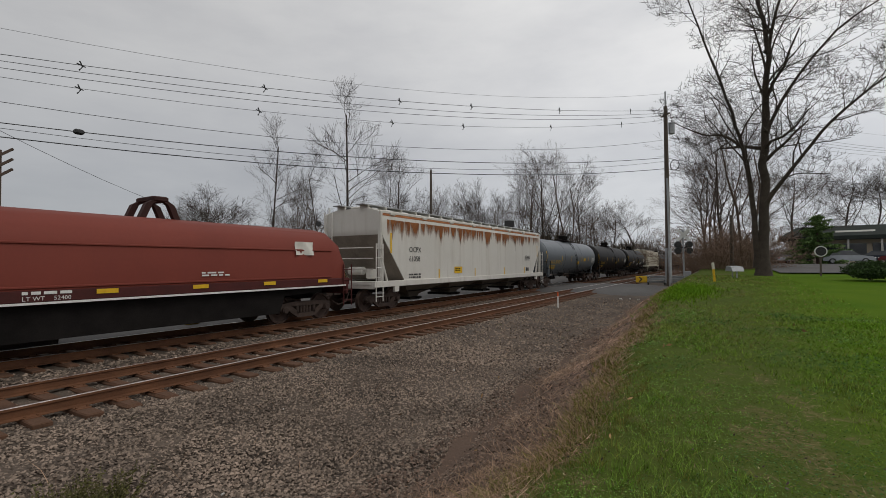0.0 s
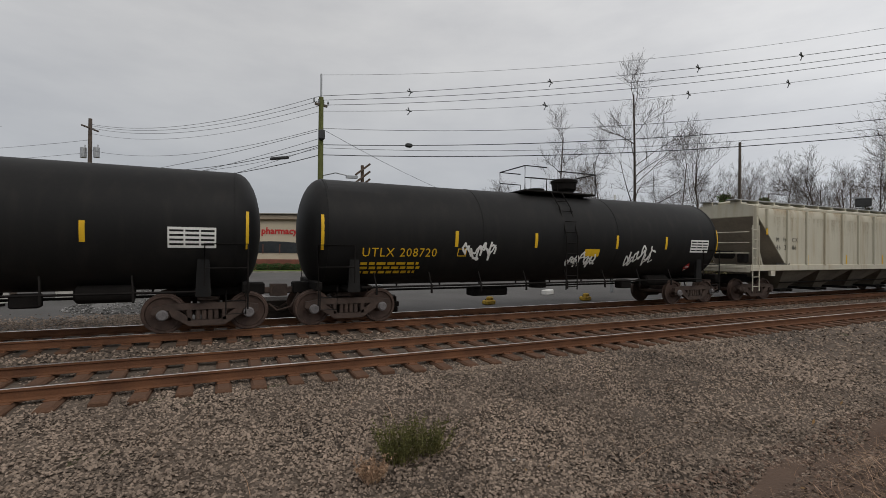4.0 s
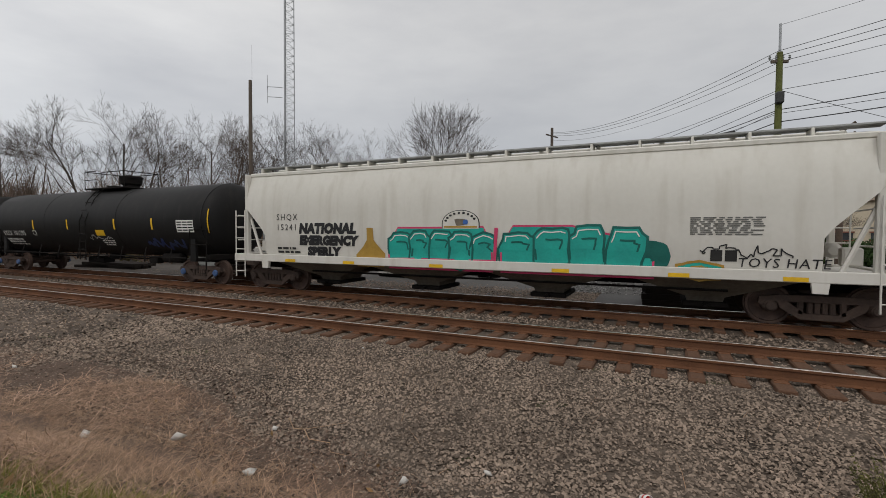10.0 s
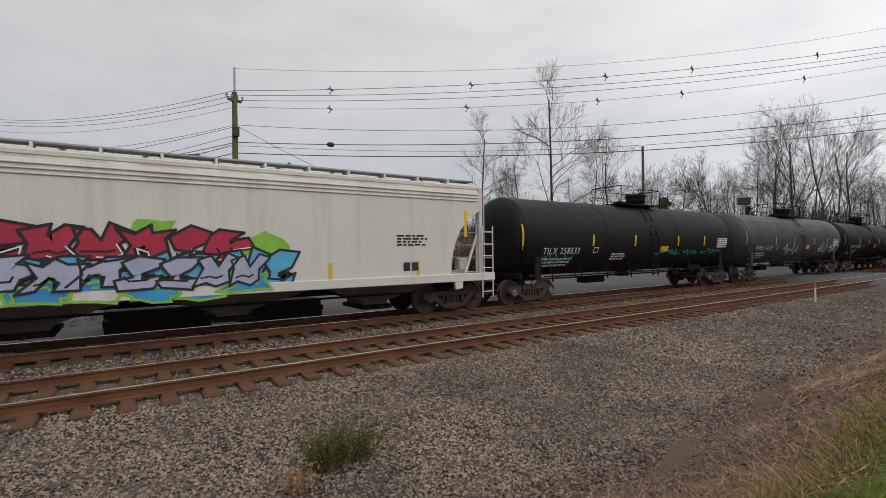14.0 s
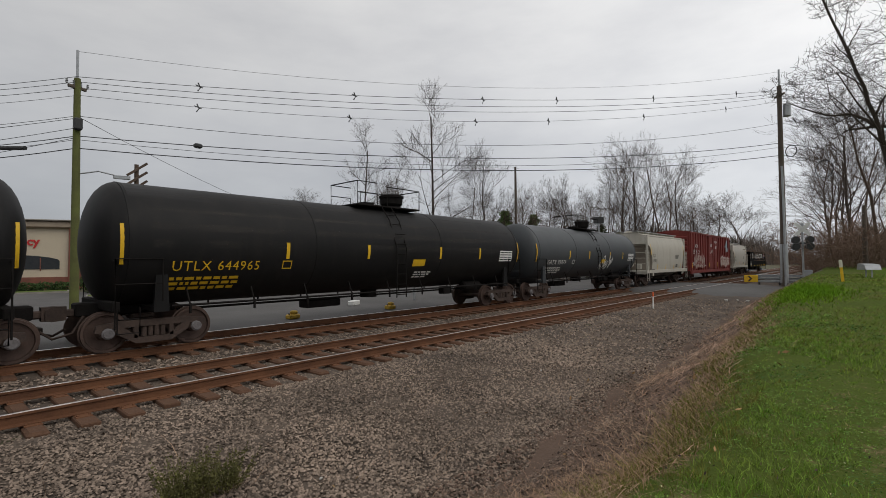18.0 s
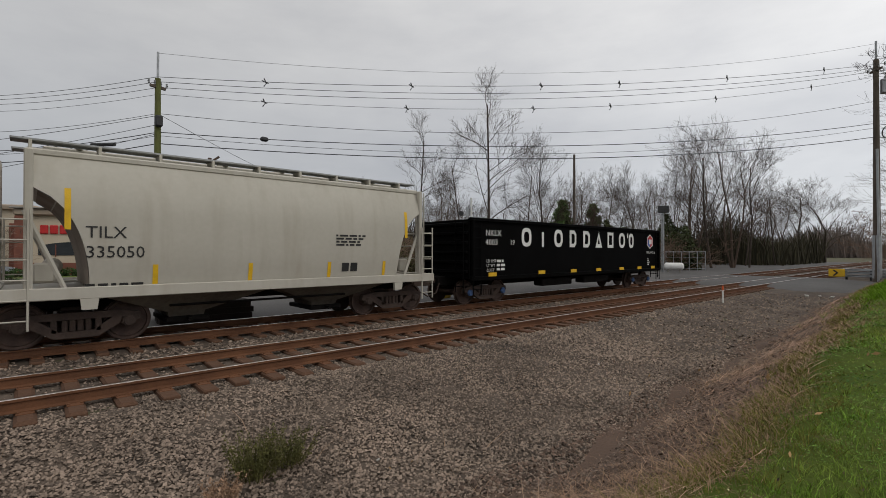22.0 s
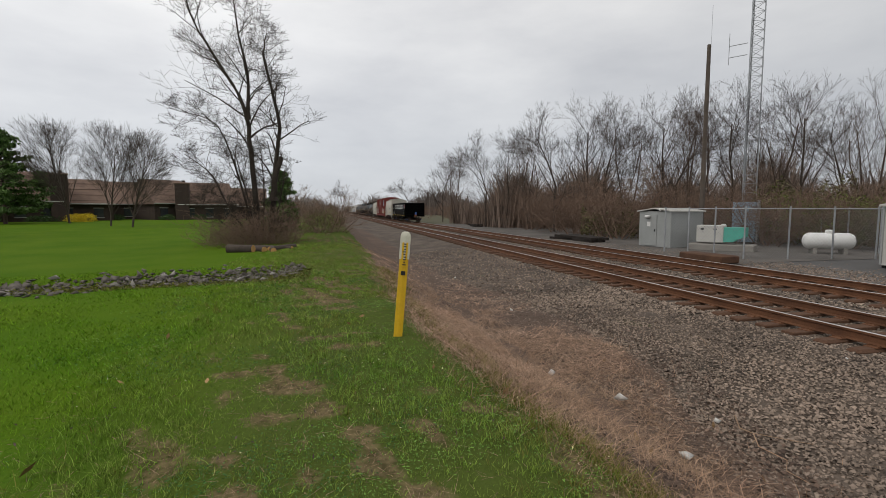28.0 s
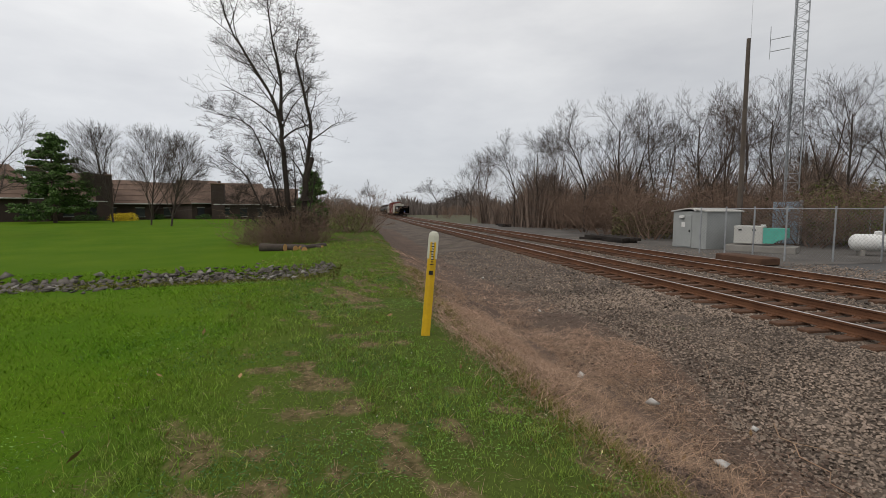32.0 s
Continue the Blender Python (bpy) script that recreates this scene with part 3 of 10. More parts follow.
def start_car(name, label, category, c0, c1):
    ob = thing(name, label, category, "freight train", at=pose((c0 + c1) / 2, TRACK_FAR, 0))
    TRAIN.append((ob, (c0 + c1) / 2))
    return ob, (c1 - c0) / 2


def bars(car, wrap, x, z, w, h, rows, material, name="small_lettering", seed=0):
    """Rows of lettering too small to read."""
    r = random.Random(seed + int(x * 100))
    g = G()
    for k in range(rows):
        zz = z - k * h * 1.7
        xx = x
        while xx < x + w:
            n = r.uniform(0.06, 0.26)
            if xx + n > x + w:
                break
            patch(g, wrap, xx, xx + n, zz, zz + h, 0.012, 1)
            xx += n + 0.05
    return part(name, g, material, car, smooth=False)


def tank_car(c0, c1, label, paint, R=1.46, zc=2.41, marks=(), num=None, numpos=(None, 1.77), numsize=0.235, numcol=None, dome=0.5,
             cap="grey", placard=True, plate=0.12, extra=None, sag=0.0):
    car, half = start_car("tank_car", label, "tank car", c0 - 0.3, c1)
    if numpos[0] is None:
        numpos = (0.82, numpos[1])
    a = half - 0.62
    hd = 0.60
    g = G()
    prof = [(-a, 0.05)]
    for k in range(1, 9):
        t = k / 8 * math.pi / 2
        prof.append((-a + hd * (1 - math.cos(t)), R * math.sin(t) ** 0.9))
    n = 8
    for k in range(n + 1):
        prof.append((-a + hd + (2 * a - 2 * hd) * k / n, R))
    for k in range(7, 0, -1):
        t = k / 8 * math.pi / 2
        prof.append((a - hd * (1 - math.cos(t)), R * math.sin(t) ** 0.9))
    prof.append((a, 0.05))
    g.lathe(prof, 48, "x", (0, 0, zc))
    part("tank", g, paint, car)
    wrap = lambda x, z: -math.sqrt(max(R * R - (z - zc) ** 2, 0.01))
    # welded bands
    for x in (-a + hd, -a * 0.36, a * 0.30, a - hd):
        b = G().lathe([(x - 0.03, R), (x - 0.03, R + 0.009), (x + 0.03, R + 0.009), (x + 0.03, R)], 48, "x", (0, 0, zc))
        part("band", b, paint, car)
    # stub sills and bolsters
    for s in (-1, 1):
        g = G()
        g.box((s * (half - 1.5), 0, 0.92), (2.0, 0.5, 0.30), 0.03)
        g.box((s * (half - 0.98), 0, 1.02), (0.16, 2.7, 0.22), 0.02)
        part("stub_sill", g, M_STEEL, car)
        g = G()
        xb = s * (half - 1.88)
        for y in (-1, 1):
            g.prism([(xb - 0.16, 0.85), (xb + 0.16, 0.85), (xb + 0.12, 1.75), (xb - 0.12, 1.75)], y * 1.22 - 0.05, y * 1.22 + 0.05)
        g.box((xb, 0, 0.92), (0.34, 2.5, 0.12), 0.02)
        part("saddle", g, paint, car)
        truck(s * (half - 1.80), car, cap)
        # end rails and steps
        g = G()
        xe = s * (half - 0.95)
        for y in (-1.42, 1.42):
            g.tube([(xe, y, 0.55), (xe, y, 2.05), (xe - s * 0.9, y, 2.05), (xe - s * 0.9, y, 1.1)], 0.02, 5)
            g.tube([(xe, y, 1.5), (xe - s * 0.9, y, 1.5)], 0.016, 5)
        g.tube([(xe, -1.42, 2.0), (xe, 1.42, 2.0)], 0.018, 5)
        part("end_handrail", g, M_STEEL, car)
        for y in (-1.42, 1.42):
            g = G()
            for z in (0.45, 0.75):
                g.tube([(xe - s * 0.04, y, 1.0), (xe - s * 0.04, y, z), (xe - s * 0.46, y, z), (xe - s * 0.46, y, 1.0)], 0.018, 5)
            part("step", g, M_STEEL, car)
    couplers(car, half)
    # side running rail
    for y in (-1, 1):
        g = G()
        g.tube([(-a + 1.4, y * 1.45, 0.98), (a - 1.4, y * 1.45, 0.98)], 0.028, 5)
        x = -a + 1.8
        while x < a - 1.6:
            g.tube([(x, y * 1.45, 0.98), (x - 0.05, y * 1.34, 1.35)], 0.022, 5)
            g.box((x, y * 1.45, 0.90), (0.05, 0.05, 0.24), 0.008)
            x += 1.55
        part("side_rail", g, M_STEEL, car)
    # belly gear
    g = G()
    g.lathe([(0, 0.30), (0.28, 0.28), (0.30, 0.16), (0.42, 0.14)], 16, "z", (0.1, 0, 0.72))
    g.box((-1.7, 0.3, 0.62), (1.3, 0.5, 0.26), 0.03)
    g.box((a * 0.45, -0.5, 0.80), (0.5, 0.32, 0.30), 0.03)
    g.tube([(-a + 2, 0, 0.78), (a - 2, 0, 0.78)], 0.035, 6)
    g.lathe([(-0.55, 0.14), (-0.5, 0.2), (0.5, 0.2), (0.55, 0.14)], 12, "x", (a * 0.62, -0.7, 0.92))
    part("belly_gear", g, M_STEEL, car)
    # top platform
    xd = dome
    g = G()
    g.box((xd, 0, zc + R + 0.02), (2.9, 1.5, 0.06), 0.01)
    part("top_platform", g, M_STEEL, car)
    g = G()
    zt = zc + R
    for y in (-0.75, 0.75):
        g.tube([(xd - 1.45, y, zt), (xd - 1.45, y, zt + 0.80), (xd - 0.6, y, zt + 0.80)], 0.021, 5)
        g.tube([(xd - 1.45, y, zt + 0.42), (xd - 0.6, y, zt + 0.42), (xd - 0.6, y, zt)], 0.018, 5)
        g.tube([(xd - 0.15, y, zt), (xd - 0.15, y, zt + 0.72), (xd + 1.45, y, zt + 0.72), (xd + 1.45, y, zt)], 0.021, 5)
    g.tube([(xd - 1.45, -0.75, zt + 0.80), (xd - 1.45, 0.75, zt + 0.80)], 0.021, 5)
    g.tube([(xd + 1.45, -0.75, zt + 0.72), (xd + 1.45, 0.75, zt + 0.72)], 0.021, 5)
    part("top_railing", g, M_STEEL, car)
    g = G()
    g.lathe([(zt - 0.1, 0.33), (zt + 0.16, 0.33), (zt + 0.24, 0.42), (zt + 0.46, 0.43), (zt + 0.47, 0.47), (zt + 0.55, 0.47), (zt + 0.60, 0.36), (zt + 0.62, 0.12)], 20, "z", (xd + 0.72, 0, 0))
    part("valve_housing", g, M_STEEL, car)
    g = G()
    g.lathe([(zt - 0.1, 0.26), (zt + 0.12, 0.26), (zt + 0.13, 0.30), (zt + 0.19, 0.30), (zt + 0.22, 0.1)], 18, "z", (xd - 0.5, 0, 0))
    part("manway", g, M_STEEL, car)
    ladder_pts = G()
    for s in (-0.22, 0.22):
        ladder_pts.tube([(xd - 0.2 + s, -R - 0.06, 0.75), (xd - 0.2 + s, -R - 0.08, zc), (xd - 0.2 + s, -R * 0.80, zc + R * 0.66), (xd - 0.2 + s, -0.76, zt)], 0.02, 5)
    for k in range(9):
        z = 0.85 + k * 0.34
        y = wrap(0, min(max(z, zc), zc + R * 0.9)) - 0.08
        ladder_pts.tube([(xd - 0.42, y, z), (xd + 0.02, y, z)], 0.015, 4)
    part("ladder", ladder_pts, M_STEEL, car)
    # reflectors
    xs = [-a + 2 * a * f for f in (0.028, 0.263, 0.436, 0.646, 0.794, 0.978)]
    for k, x in enumerate(xs):
        tall = 0.88 if k in (0, 5) else 0.44
        z0 = zc - (0.48 if tall > 0.5 else 0.36)
        c = max(0.0, min(1.0, (hd - (a - abs(x))) / hd))
        rx = R * (1 - c * c) ** 0.45
        part("reflector", patch(G(), lambda px, pz: -math.sqrt(max(rx * rx - (pz - zc) ** 2, 0.01)), x - 0.05, x + 0.05, z0, z0 + tall, 0.010, 6), M_YELLOW, car, smooth=False)
    col = numcol or M_WHITE
    if num:
        x = -a + hd + numpos[0]
        for k, row in enumerate(num.split()):
            o = letters(row, numsize, col, wrap, x, numpos[1], car, spread=1.12)
            x = max(v.co.x for v in o.data.vertices) + numsize * 0.62
        bars(car, wrap, -a + hd + numpos[0], numpos[1] - 0.22, 1.7, 0.07, 3, col)
    # data panels
    if placard:
        g = G()
        x0 = a - hd - 1.35
        for k in range(5):
            patch(g, wrap, x0, x0 + 0.95, zc - 0.46 + k * 0.1, zc - 0.405 + k * 0.1, 0.010, 1)
        for k in range(4):
            patch(g, wrap, x0 + k * 0.305, x0 + k * 0.305 + 0.035, zc - 0.46, zc - 0.01, 0.010, 3)
        part("data_panel", g, M_WHITE, car, smooth=False)
        g = G()
        x0 = -a + hd + numpos[0] + 2.75
        ring = [(x0, 1.78), (x0 + 0.28, 1.78), (x0 + 0.28, 2.0), (x0, 2.0), (x0 + 0.025, 1.805), (x0 + 0.255, 1.805), (x0 + 0.255, 1.975), (x0 + 0.025, 1.975)]
        g.add([(px, wrap(px, pz) - 0.01, pz) for px, pz in ring], [(k, (k + 1) % 4, (k + 1) % 4 + 4, k + 4) for k in range(4)])
        part("stencil_box", g, col, car, smooth=False)
        p = G()
        patch(p, wrap, a * plate, a * plate + 0.62, zc - 0.62, zc - 0.38, 0.010, 3)
        part("warning_plate", p, M_YELLOW, car, smooth=False)
    return car, half, a, wrap


BRACKETS = {}


def bracket_mesh(paint):
    if paint.name not in BRACKETS:
        BRACKETS[paint.name] = G().box((0, 0, 0), (0.06, 0.46, 0.2), 0.01).mesh("walk_bracket", paint, False)
    return BRACKETS[paint.name]


def hopper_car(c0, c1, label, paint, style="curved", zt=3.92, sill=1.20, bays=3, num=None, numpos=(1.9, 2.5), numsize=0.24, numcol=None, cap="rust",
               slope=1.55, width=1.58, end_h=2.55, deck=None, spread=1.0, arc=False, cut=False):
    car, half = start_car("hopper_car", label, "covered hopper car", c0, c1)
    a = half - 0.62
    levels = 13

    def w_at(z):
        t = (z - sill) / (zt - sill)
        if style == "curved":
            return width - 0.30 * max(0, t - 0.55) ** 2 / 0.2 - 0.10 * max(0, 0.35 - t) ** 2 / 0.12
        return width - 0.03 - (0.12 * max(0, t - 0.92) / 0.08)

    def x_at(z):
        """Half length of the body at a height: the end slopes in below end_h + 1.2."""
        t = (z - sill) / (end_h + 0.55 - sill)
        if t >= 1:
            return a - 0.55
        if cut:
            return a - 0.55 - 0.9 * min(1.0, max(0.0, (sill + 1.65 - z) / 0.9))
        if arc:
            return a - 0.55 - slope * math.sqrt(max(0.0, 1 - t * t))
        return a - 0.55 - slope * (1 - t) ** (1.25 if style == "curved" else 1.0)

    rings = []
    for k in range(levels):
        z = sill + (zt - sill) * k / (levels - 1)
        w, x = w_at(z), x_at(z)
        rings.append([(-x, -w, z), (x, -w, z), (x, w, z), (-x, w, z)])
    w, x = w_at(zt), x_at(zt)
    rings.append([(-x, -w * 0.55, zt + 0.16), (x, -w * 0.55, zt + 0.16), (x, w * 0.55, zt + 0.16), (-x, w * 0.55, zt + 0.16)])
    part("hopper_body", G().loft(rings), paint, car)
    wrap = lambda x, z: -w_at(min(max(z, sill), zt))
    for s in (-1, 1):
        zs = [sill + 0.02 + (end_h + 0.5 - sill) * k / 10 for k in range(11)]
        g = G()
        g.add([(s * (x_at(z) + 0.012), q * (w_at(z) - 0.03), z) for z in zs for q in (-1, 1)], [(2 * k, 2 * k + 1, 2 * k + 3, 2 * k + 2) for k in range(10)])
        part("slope_sheet", g, M_SLOPE, car, "grimy sloping end sheet")
    # side plates close the slope's outer triangle on ribbed cars
    if style == "ribbed":
        n = 11
        for k in range(n):
            xr = -a + 1.1 + (2 * a - 2.2) * k / (n - 1)
            zb = sill
            for _ in range(60):
                if x_at(zb) > abs(xr) + 0.05:
                    break
                zb += 0.05
            for s in (-1, 1):
                part("rib", G().box((xr, s * (width + 0.005), (zb + zt) / 2 - 0.05), (0.09, 0.09, zt - zb - 0.1), 0.01), paint, car, smooth=False)
    # top chord and side sill
    for s in (-1, 1):
        g = G().box((0, s * (w_at(zt) + 0.01), zt - 0.02), (2 * a - 1.1, 0.10, 0.14), 0.03)
        part("roof_edge", g, paint, car)
        g = G().box((0, s * (width - 0.02), sill - 0.09), (2 * a - 0.15, 0.09, 0.24), 0.015)
        part("side_sill", g, paint, car)
    # ends
    for s in (-1, 1):
        xe = s * (a - 0.12)
        g = G()
        g.box((xe - s * 0.75, 0, sill - 0.08), (1.65, 2 * width - 0.3, 0.10), 0.01)
        g.box((xe, 0, sill - 0.12), (0.12, 2 * width - 0.1, 0.30), 0.02)
        part("end_platform", g, deck or paint, car)
        for y in (-1, 1):
            g = G()
            g.box((xe - s * 0.46, y * (width - 0.12), (sill + zt) / 2), (0.14, 0.16, zt - sill), 0.02)
            part("end_post", g, paint, car)
            g = G()
            g.tube([(xe - s * 1.0, y * (width - 0.2), sill), (xe - s * 0.4, y * (width - 0.2), sill + 1.5)], 0.05, 6)
            part("brace", g, paint, car)
        for y in (-1, 1):
            ladder(car, xe - s * 0.25, y * (width + 0.02), 0.45, end_h + 0.15, 0.42, paint)
        ladder(car, xe, -0.9 * s, sill, zt + 0.02, 0.42, paint, side=False, name="end_ladder")
        g = G()
        for k in range(3):
            g.tube([(xe, -width + 0.1, sill + 0.5 + 0.42 * k), (xe, width - 0.1, sill + 0.5 + 0.42 * k)], 0.022, 5)
        part("end_rail", g, paint, car)
        g = G()
        g.lathe([(-0.42, 0.10), (-0.36, 0.17), (0.36, 0.17), (0.42, 0.10)], 14, "y", (xe - s * 0.85, 0.1, sill + 0.42))
        g.box((xe - s * 0.7, -0.8, sill + 0.3), (0.35, 0.3, 0.4), 0.04)
        part("brake_gear", g, M_STEEL if style == "ribbed" else paint, car)
        for y in (-1, 1):
            g = G().prism([(xe - s * 1.55, sill), (xe - s * 1.2, sill), (xe - s * 1.25, sill - 0.42), (xe - s * 1.5, sill - 0.42)], y * (width - 0.03) - 0.05, y * (width - 0.03) + 0.05)
            part("jacking_pad", g, paint, car)
        truck(s * (half - 1.95), car, cap)
        g = G().box((s * (half - 1.6), 0, 0.86), (2.1, 0.5, 0.34), 0.03)
        part("stub_sill", g, M_STEEL, car)
    couplers(car, half)
    # bays
    span = 2 * x_at(sill + 0.02) - 0.3
    for k in range(bays):
        xc = -span / 2 + span * (k + 0.5) / bays
        hw = min(span / bays / 2 - 0.06, 1.75)
        g = G()
        g.loft([[(xc - p, -q, z), (xc + p, -q, z), (xc + p, q, z), (xc - p, q, z)] for z, p, q in
                ((0.34, 0.36, 0.55), (0.50, 0.40, 0.62), (sill - 0.2, hw, 1.36), (sill + 0.02, hw, 1.4))])
        part("hopper_bay", g, M_BAY if style == "ribbed" else M_BAY, car)
        g = G().box((xc, 0, 0.33), (0.95, 1.5, 0.12), 0.02)
        g.tube([(xc, -0.95, 0.33), (xc, 0.95, 0.33)], 0.05, 6)
        part("outlet_gate", g, M_STEEL, car)
    g = G().box((0, 0, 0.80), (2 * a - 3.4, 0.36, 0.2), 0.02)
    g.tube([(-a + 3, -1.0, 0.7), (a - 3, -1.0, 0.7)], 0.03, 5)
    part("centre_sill", g, M_STEEL, car)
    # roof
    for y in (-0.62, 0.62):
        g = G().box((0, y, zt + 0.30), (2 * a - 0.6, 0.42, 0.045), 0.008)
        part("roof_walk", g, M_GRATE, car)
        x = -a + 0.6
        while x < a - 0.4:
            o = part("walk_bracket", bracket_mesh(paint), None, car)
            o.matrix_basis = pose(x, y - 0.02, zt + 0.19)
            x += 1.12
    g = G().box((0, 0, zt + 0.24), (2 * a - 1.6, 0.62, 0.10), 0.03)
    x = -a + 1.4
    while x < a - 1.2:
        g.box((x, 0, zt + 0.32), (0.12, 0.7, 0.10), 0.02)
        x += 1.5
    part("hatch_cover", g, paint, car)
    if cut:
        low = lambda x, z: -width - 0.027
        for x in (-a + 2.6, -a * 0.45, -a * 0.12, a * 0.26, a * 0.55, a - 1.9):
            part("reflector", patch(G(), low, x - 0.21, x + 0.21, sill - 0.19, sill - 0.10, 0.008, 1), M_YELLOW, car, smooth=False)
    for x in () if cut else (-a + 1.15, -a * 0.5, -a * 0.12, a * 0.28, a * 0.62, a - 1.2):
        edge = abs(x) > a - 1.5
        z0 = sill + (0.15 if edge else 0.03)
        if x_at(z0) < abs(x) + 0.05:
            z0 = end_h - 0.2
        part("reflector", patch(G(), wrap, x - 0.05, x + 0.05, z0, z0 + (0.8 if edge else 0.42), 0.008, 4), M_YELLOW, car, smooth=False)
    col = numcol or M_BLACKP
    if num:
        for k, row in enumerate(num):
            letters(row, numsize, col, wrap, -a + numpos[0], numpos[1] - k * numsize * 1.65, car, spread=spread)
        bars(car, wrap, -a + numpos[0], numpos[1] - 0.75 - numsize, 1.0, 0.07, 2, col)
    if cut:
        bars(car, wrap, a - 3.8, sill + 1.1, 1.4, 0.026, 9, M_SMALL)
    else:
        bars(car, wrap, a - 3.6, 2.35, 1.0, 0.05, 4, col)
    g = G()
    for k in range(2):
        patch(g, wrap, a - 3.4 + k * 0.27, a - 3.18 + k * 0.27, sill + 0.18, sill + 0.42, 0.010, 1)
    part("inspection_panel", g, M_BLACKP, car, smooth=False)
    return car, half, a, wrap


def motions():
    for ob, x in TRAIN:
        walk(ob, [(t, pose(x - SPEED * t, TRACK_FAR, 0)) for t in range(0, 33, 4)])

C = [13.23, 33.8, 50.75, 68.45, 85.0, 102.24, 119.13, 136.05, 153.5, 172.54, 190.85, 209.52, 228.47, 245.1, 261.6, 277.6, 290.8, 303.8, 321.09, 336.29, 348.38, 367.51, 379.25, 396.3]

car_h1 = hopper_car(C[0], C[1], "white covered hopper car with rust streaks below the roof", M_HOP_WHITE, "flat", zt=4.0, num=["OCPX", "61058"], bays=4, numpos=(2.4, 2.4))
car_natx = tank_car(C[1], C[2], "blue-grey tank car with yellow lettering and reflectors", M_TANK_GREY, num="NATX 303678", numcol=M_YELLOW, numsize=0.26, numpos=(0.75, 1.86))
car_t3 = tank_car(C[2], C[3], "black tank car with yellow lettering", M_TANK_BLACK, num="UTLX 208335", numcol=M_YELLOW)
car_t4 = tank_car(C[3], C[4], "black tank car with yellow lettering and white spray-paint tags", M_TANK_BLACK, num="UTLX 208720", numcol=M_YELLOW)
car_mw = hopper_car(C[4], C[5], "cream ribbed hopper car with rust-stained sides", M_HOP_CREAM, "ribbed", zt=3.85, sill=1.45, num=["M  W   CX", "46  24  86"], bays=4, numpos=(1.75, 2.42), numsize=0.19, spread=1.25, end_h=2.9, slope=1.9)
car_70462 = tank_car(C[5], C[6], "black tank car with white lettering", M_TANK_BLACK, num="SHQX 70462")
car_70360 = tank_car(C[6], C[7], "black tank car with white lettering", M_TANK_BLACK, num="SHQX 70360", cap="blue")
car_sksx = tank_car(C[7], C[8], "black tank car with white lettering and a blue tag", M_TANK_BLACK, num="SKSX 101295", cap="blue")
car_15241 = hopper_car(C[8], C[9], "white curved-side hopper car with green and black graffiti", M_HOP_WHITE, num=["SHQX", "15241"], cut=True, bays=4, numpos=(2.0, 2.36), numsize=0.2, spread=1.3)
car_cefx = hopper_car(C[9], C[10], "tan curved-side hopper car with black and silver graffiti", M_HOP_TAN, num=["CEFX", "75797"], bays=4, numpos=(2.15, 2.55))
car_shq2 = hopper_car(C[10], C[11], "white curved-side hopper car with green, orange and blue graffiti", M_HOP_WHITE, num=["SHQX", "15251"], cut=True, bays=4, numpos=(2.0, 2.4), numsize=0.2, spread=1.3)
car_gacx = hopper_car(C[11], C[12], "pale grey hopper car with orange rust and blue graffiti", M_HOP_GREY, num=["GACX", "12134"], bays=5, numpos=(2.25, 2.55), numsize=0.22)
car_ibcx = hopper_car(C[12], C[13], "white ribbed hopper car with a large coloured graffiti piece", M_HOP_WHITE, "flat", arc=True, slope=1.2, num=["INVX", "38784"], numpos=(2.15, 2.2), numsize=0.22, spread=1.25, bays=3)
car_tilx = tank_car(C[13], C[14], "black tank car with teal spray-paint writing", M_TANK_BLACK, num="TILX 258533")
car_xomx = tank_car(C[14], C[15], "faded black tank car with white lettering and tags", M_TANK_SLATE, num="XOMX 110127")
car_shtx = tank_car(C[15], C[16], "short dark tank car with dusty sides", M_TANK_BLACK, R=1.35, num="SHTX 220002")
car_ocor = tank_car(C[16], C[17], "black tank car with a large white word on its side", M_TANK_BLACK, R=1.4, zc=2.35, num=None)
car_utlx = tank_car(C[17], C[18], "dusty black tank car with yellow lettering", M_TANK_BLACK, num="UTLX 644965", numcol=M_YELLOW)
car_gatx = tank_car(C[18], C[19], "slate-grey tank car with white lettering and a chalk tag", M_TANK_SLATE, num="GATX 95079")
car_h2 = hopper_car(C[19], C[20], "pale grey two-bay hopper car with black lettering", M_HOP_TILX, num=["TILX", "339810"], bays=2, zt=3.85, numpos=(1.42, 2.2), arc=True, slope=0.95)
car_h3 = hopper_car(C[21], C[22], "pale grey two-bay hopper car with black lettering", M_HOP_TILX, num=["TILX", "335050"], bays=2, zt=3.85, numpos=(1.42, 2.2), arc=True, slope=0.95)


def spray(car, wrap, blobs, material, name="graffiti", label="", off=0.014):
    """Spray-paint shapes on a side: each blob is an outline of (x, z)."""
    g = G()
    for k, poly in enumerate(blobs):
        o = off + 0.0006 * k
        n = len(poly)
        cx, cz = sum(p[0] for p in poly) / n, sum(p[1] for p in poly) / n
        vs = [(cx, wrap(cx, cz) - o, cz)] + [(x, wrap(x, z) - o, z) for x, z in poly]
        g.add(vs, [(0, 1 + i, 1 + (i + 1) % n) for i in range(n)])
    return part(name, g, material, car, label, smooth=False)


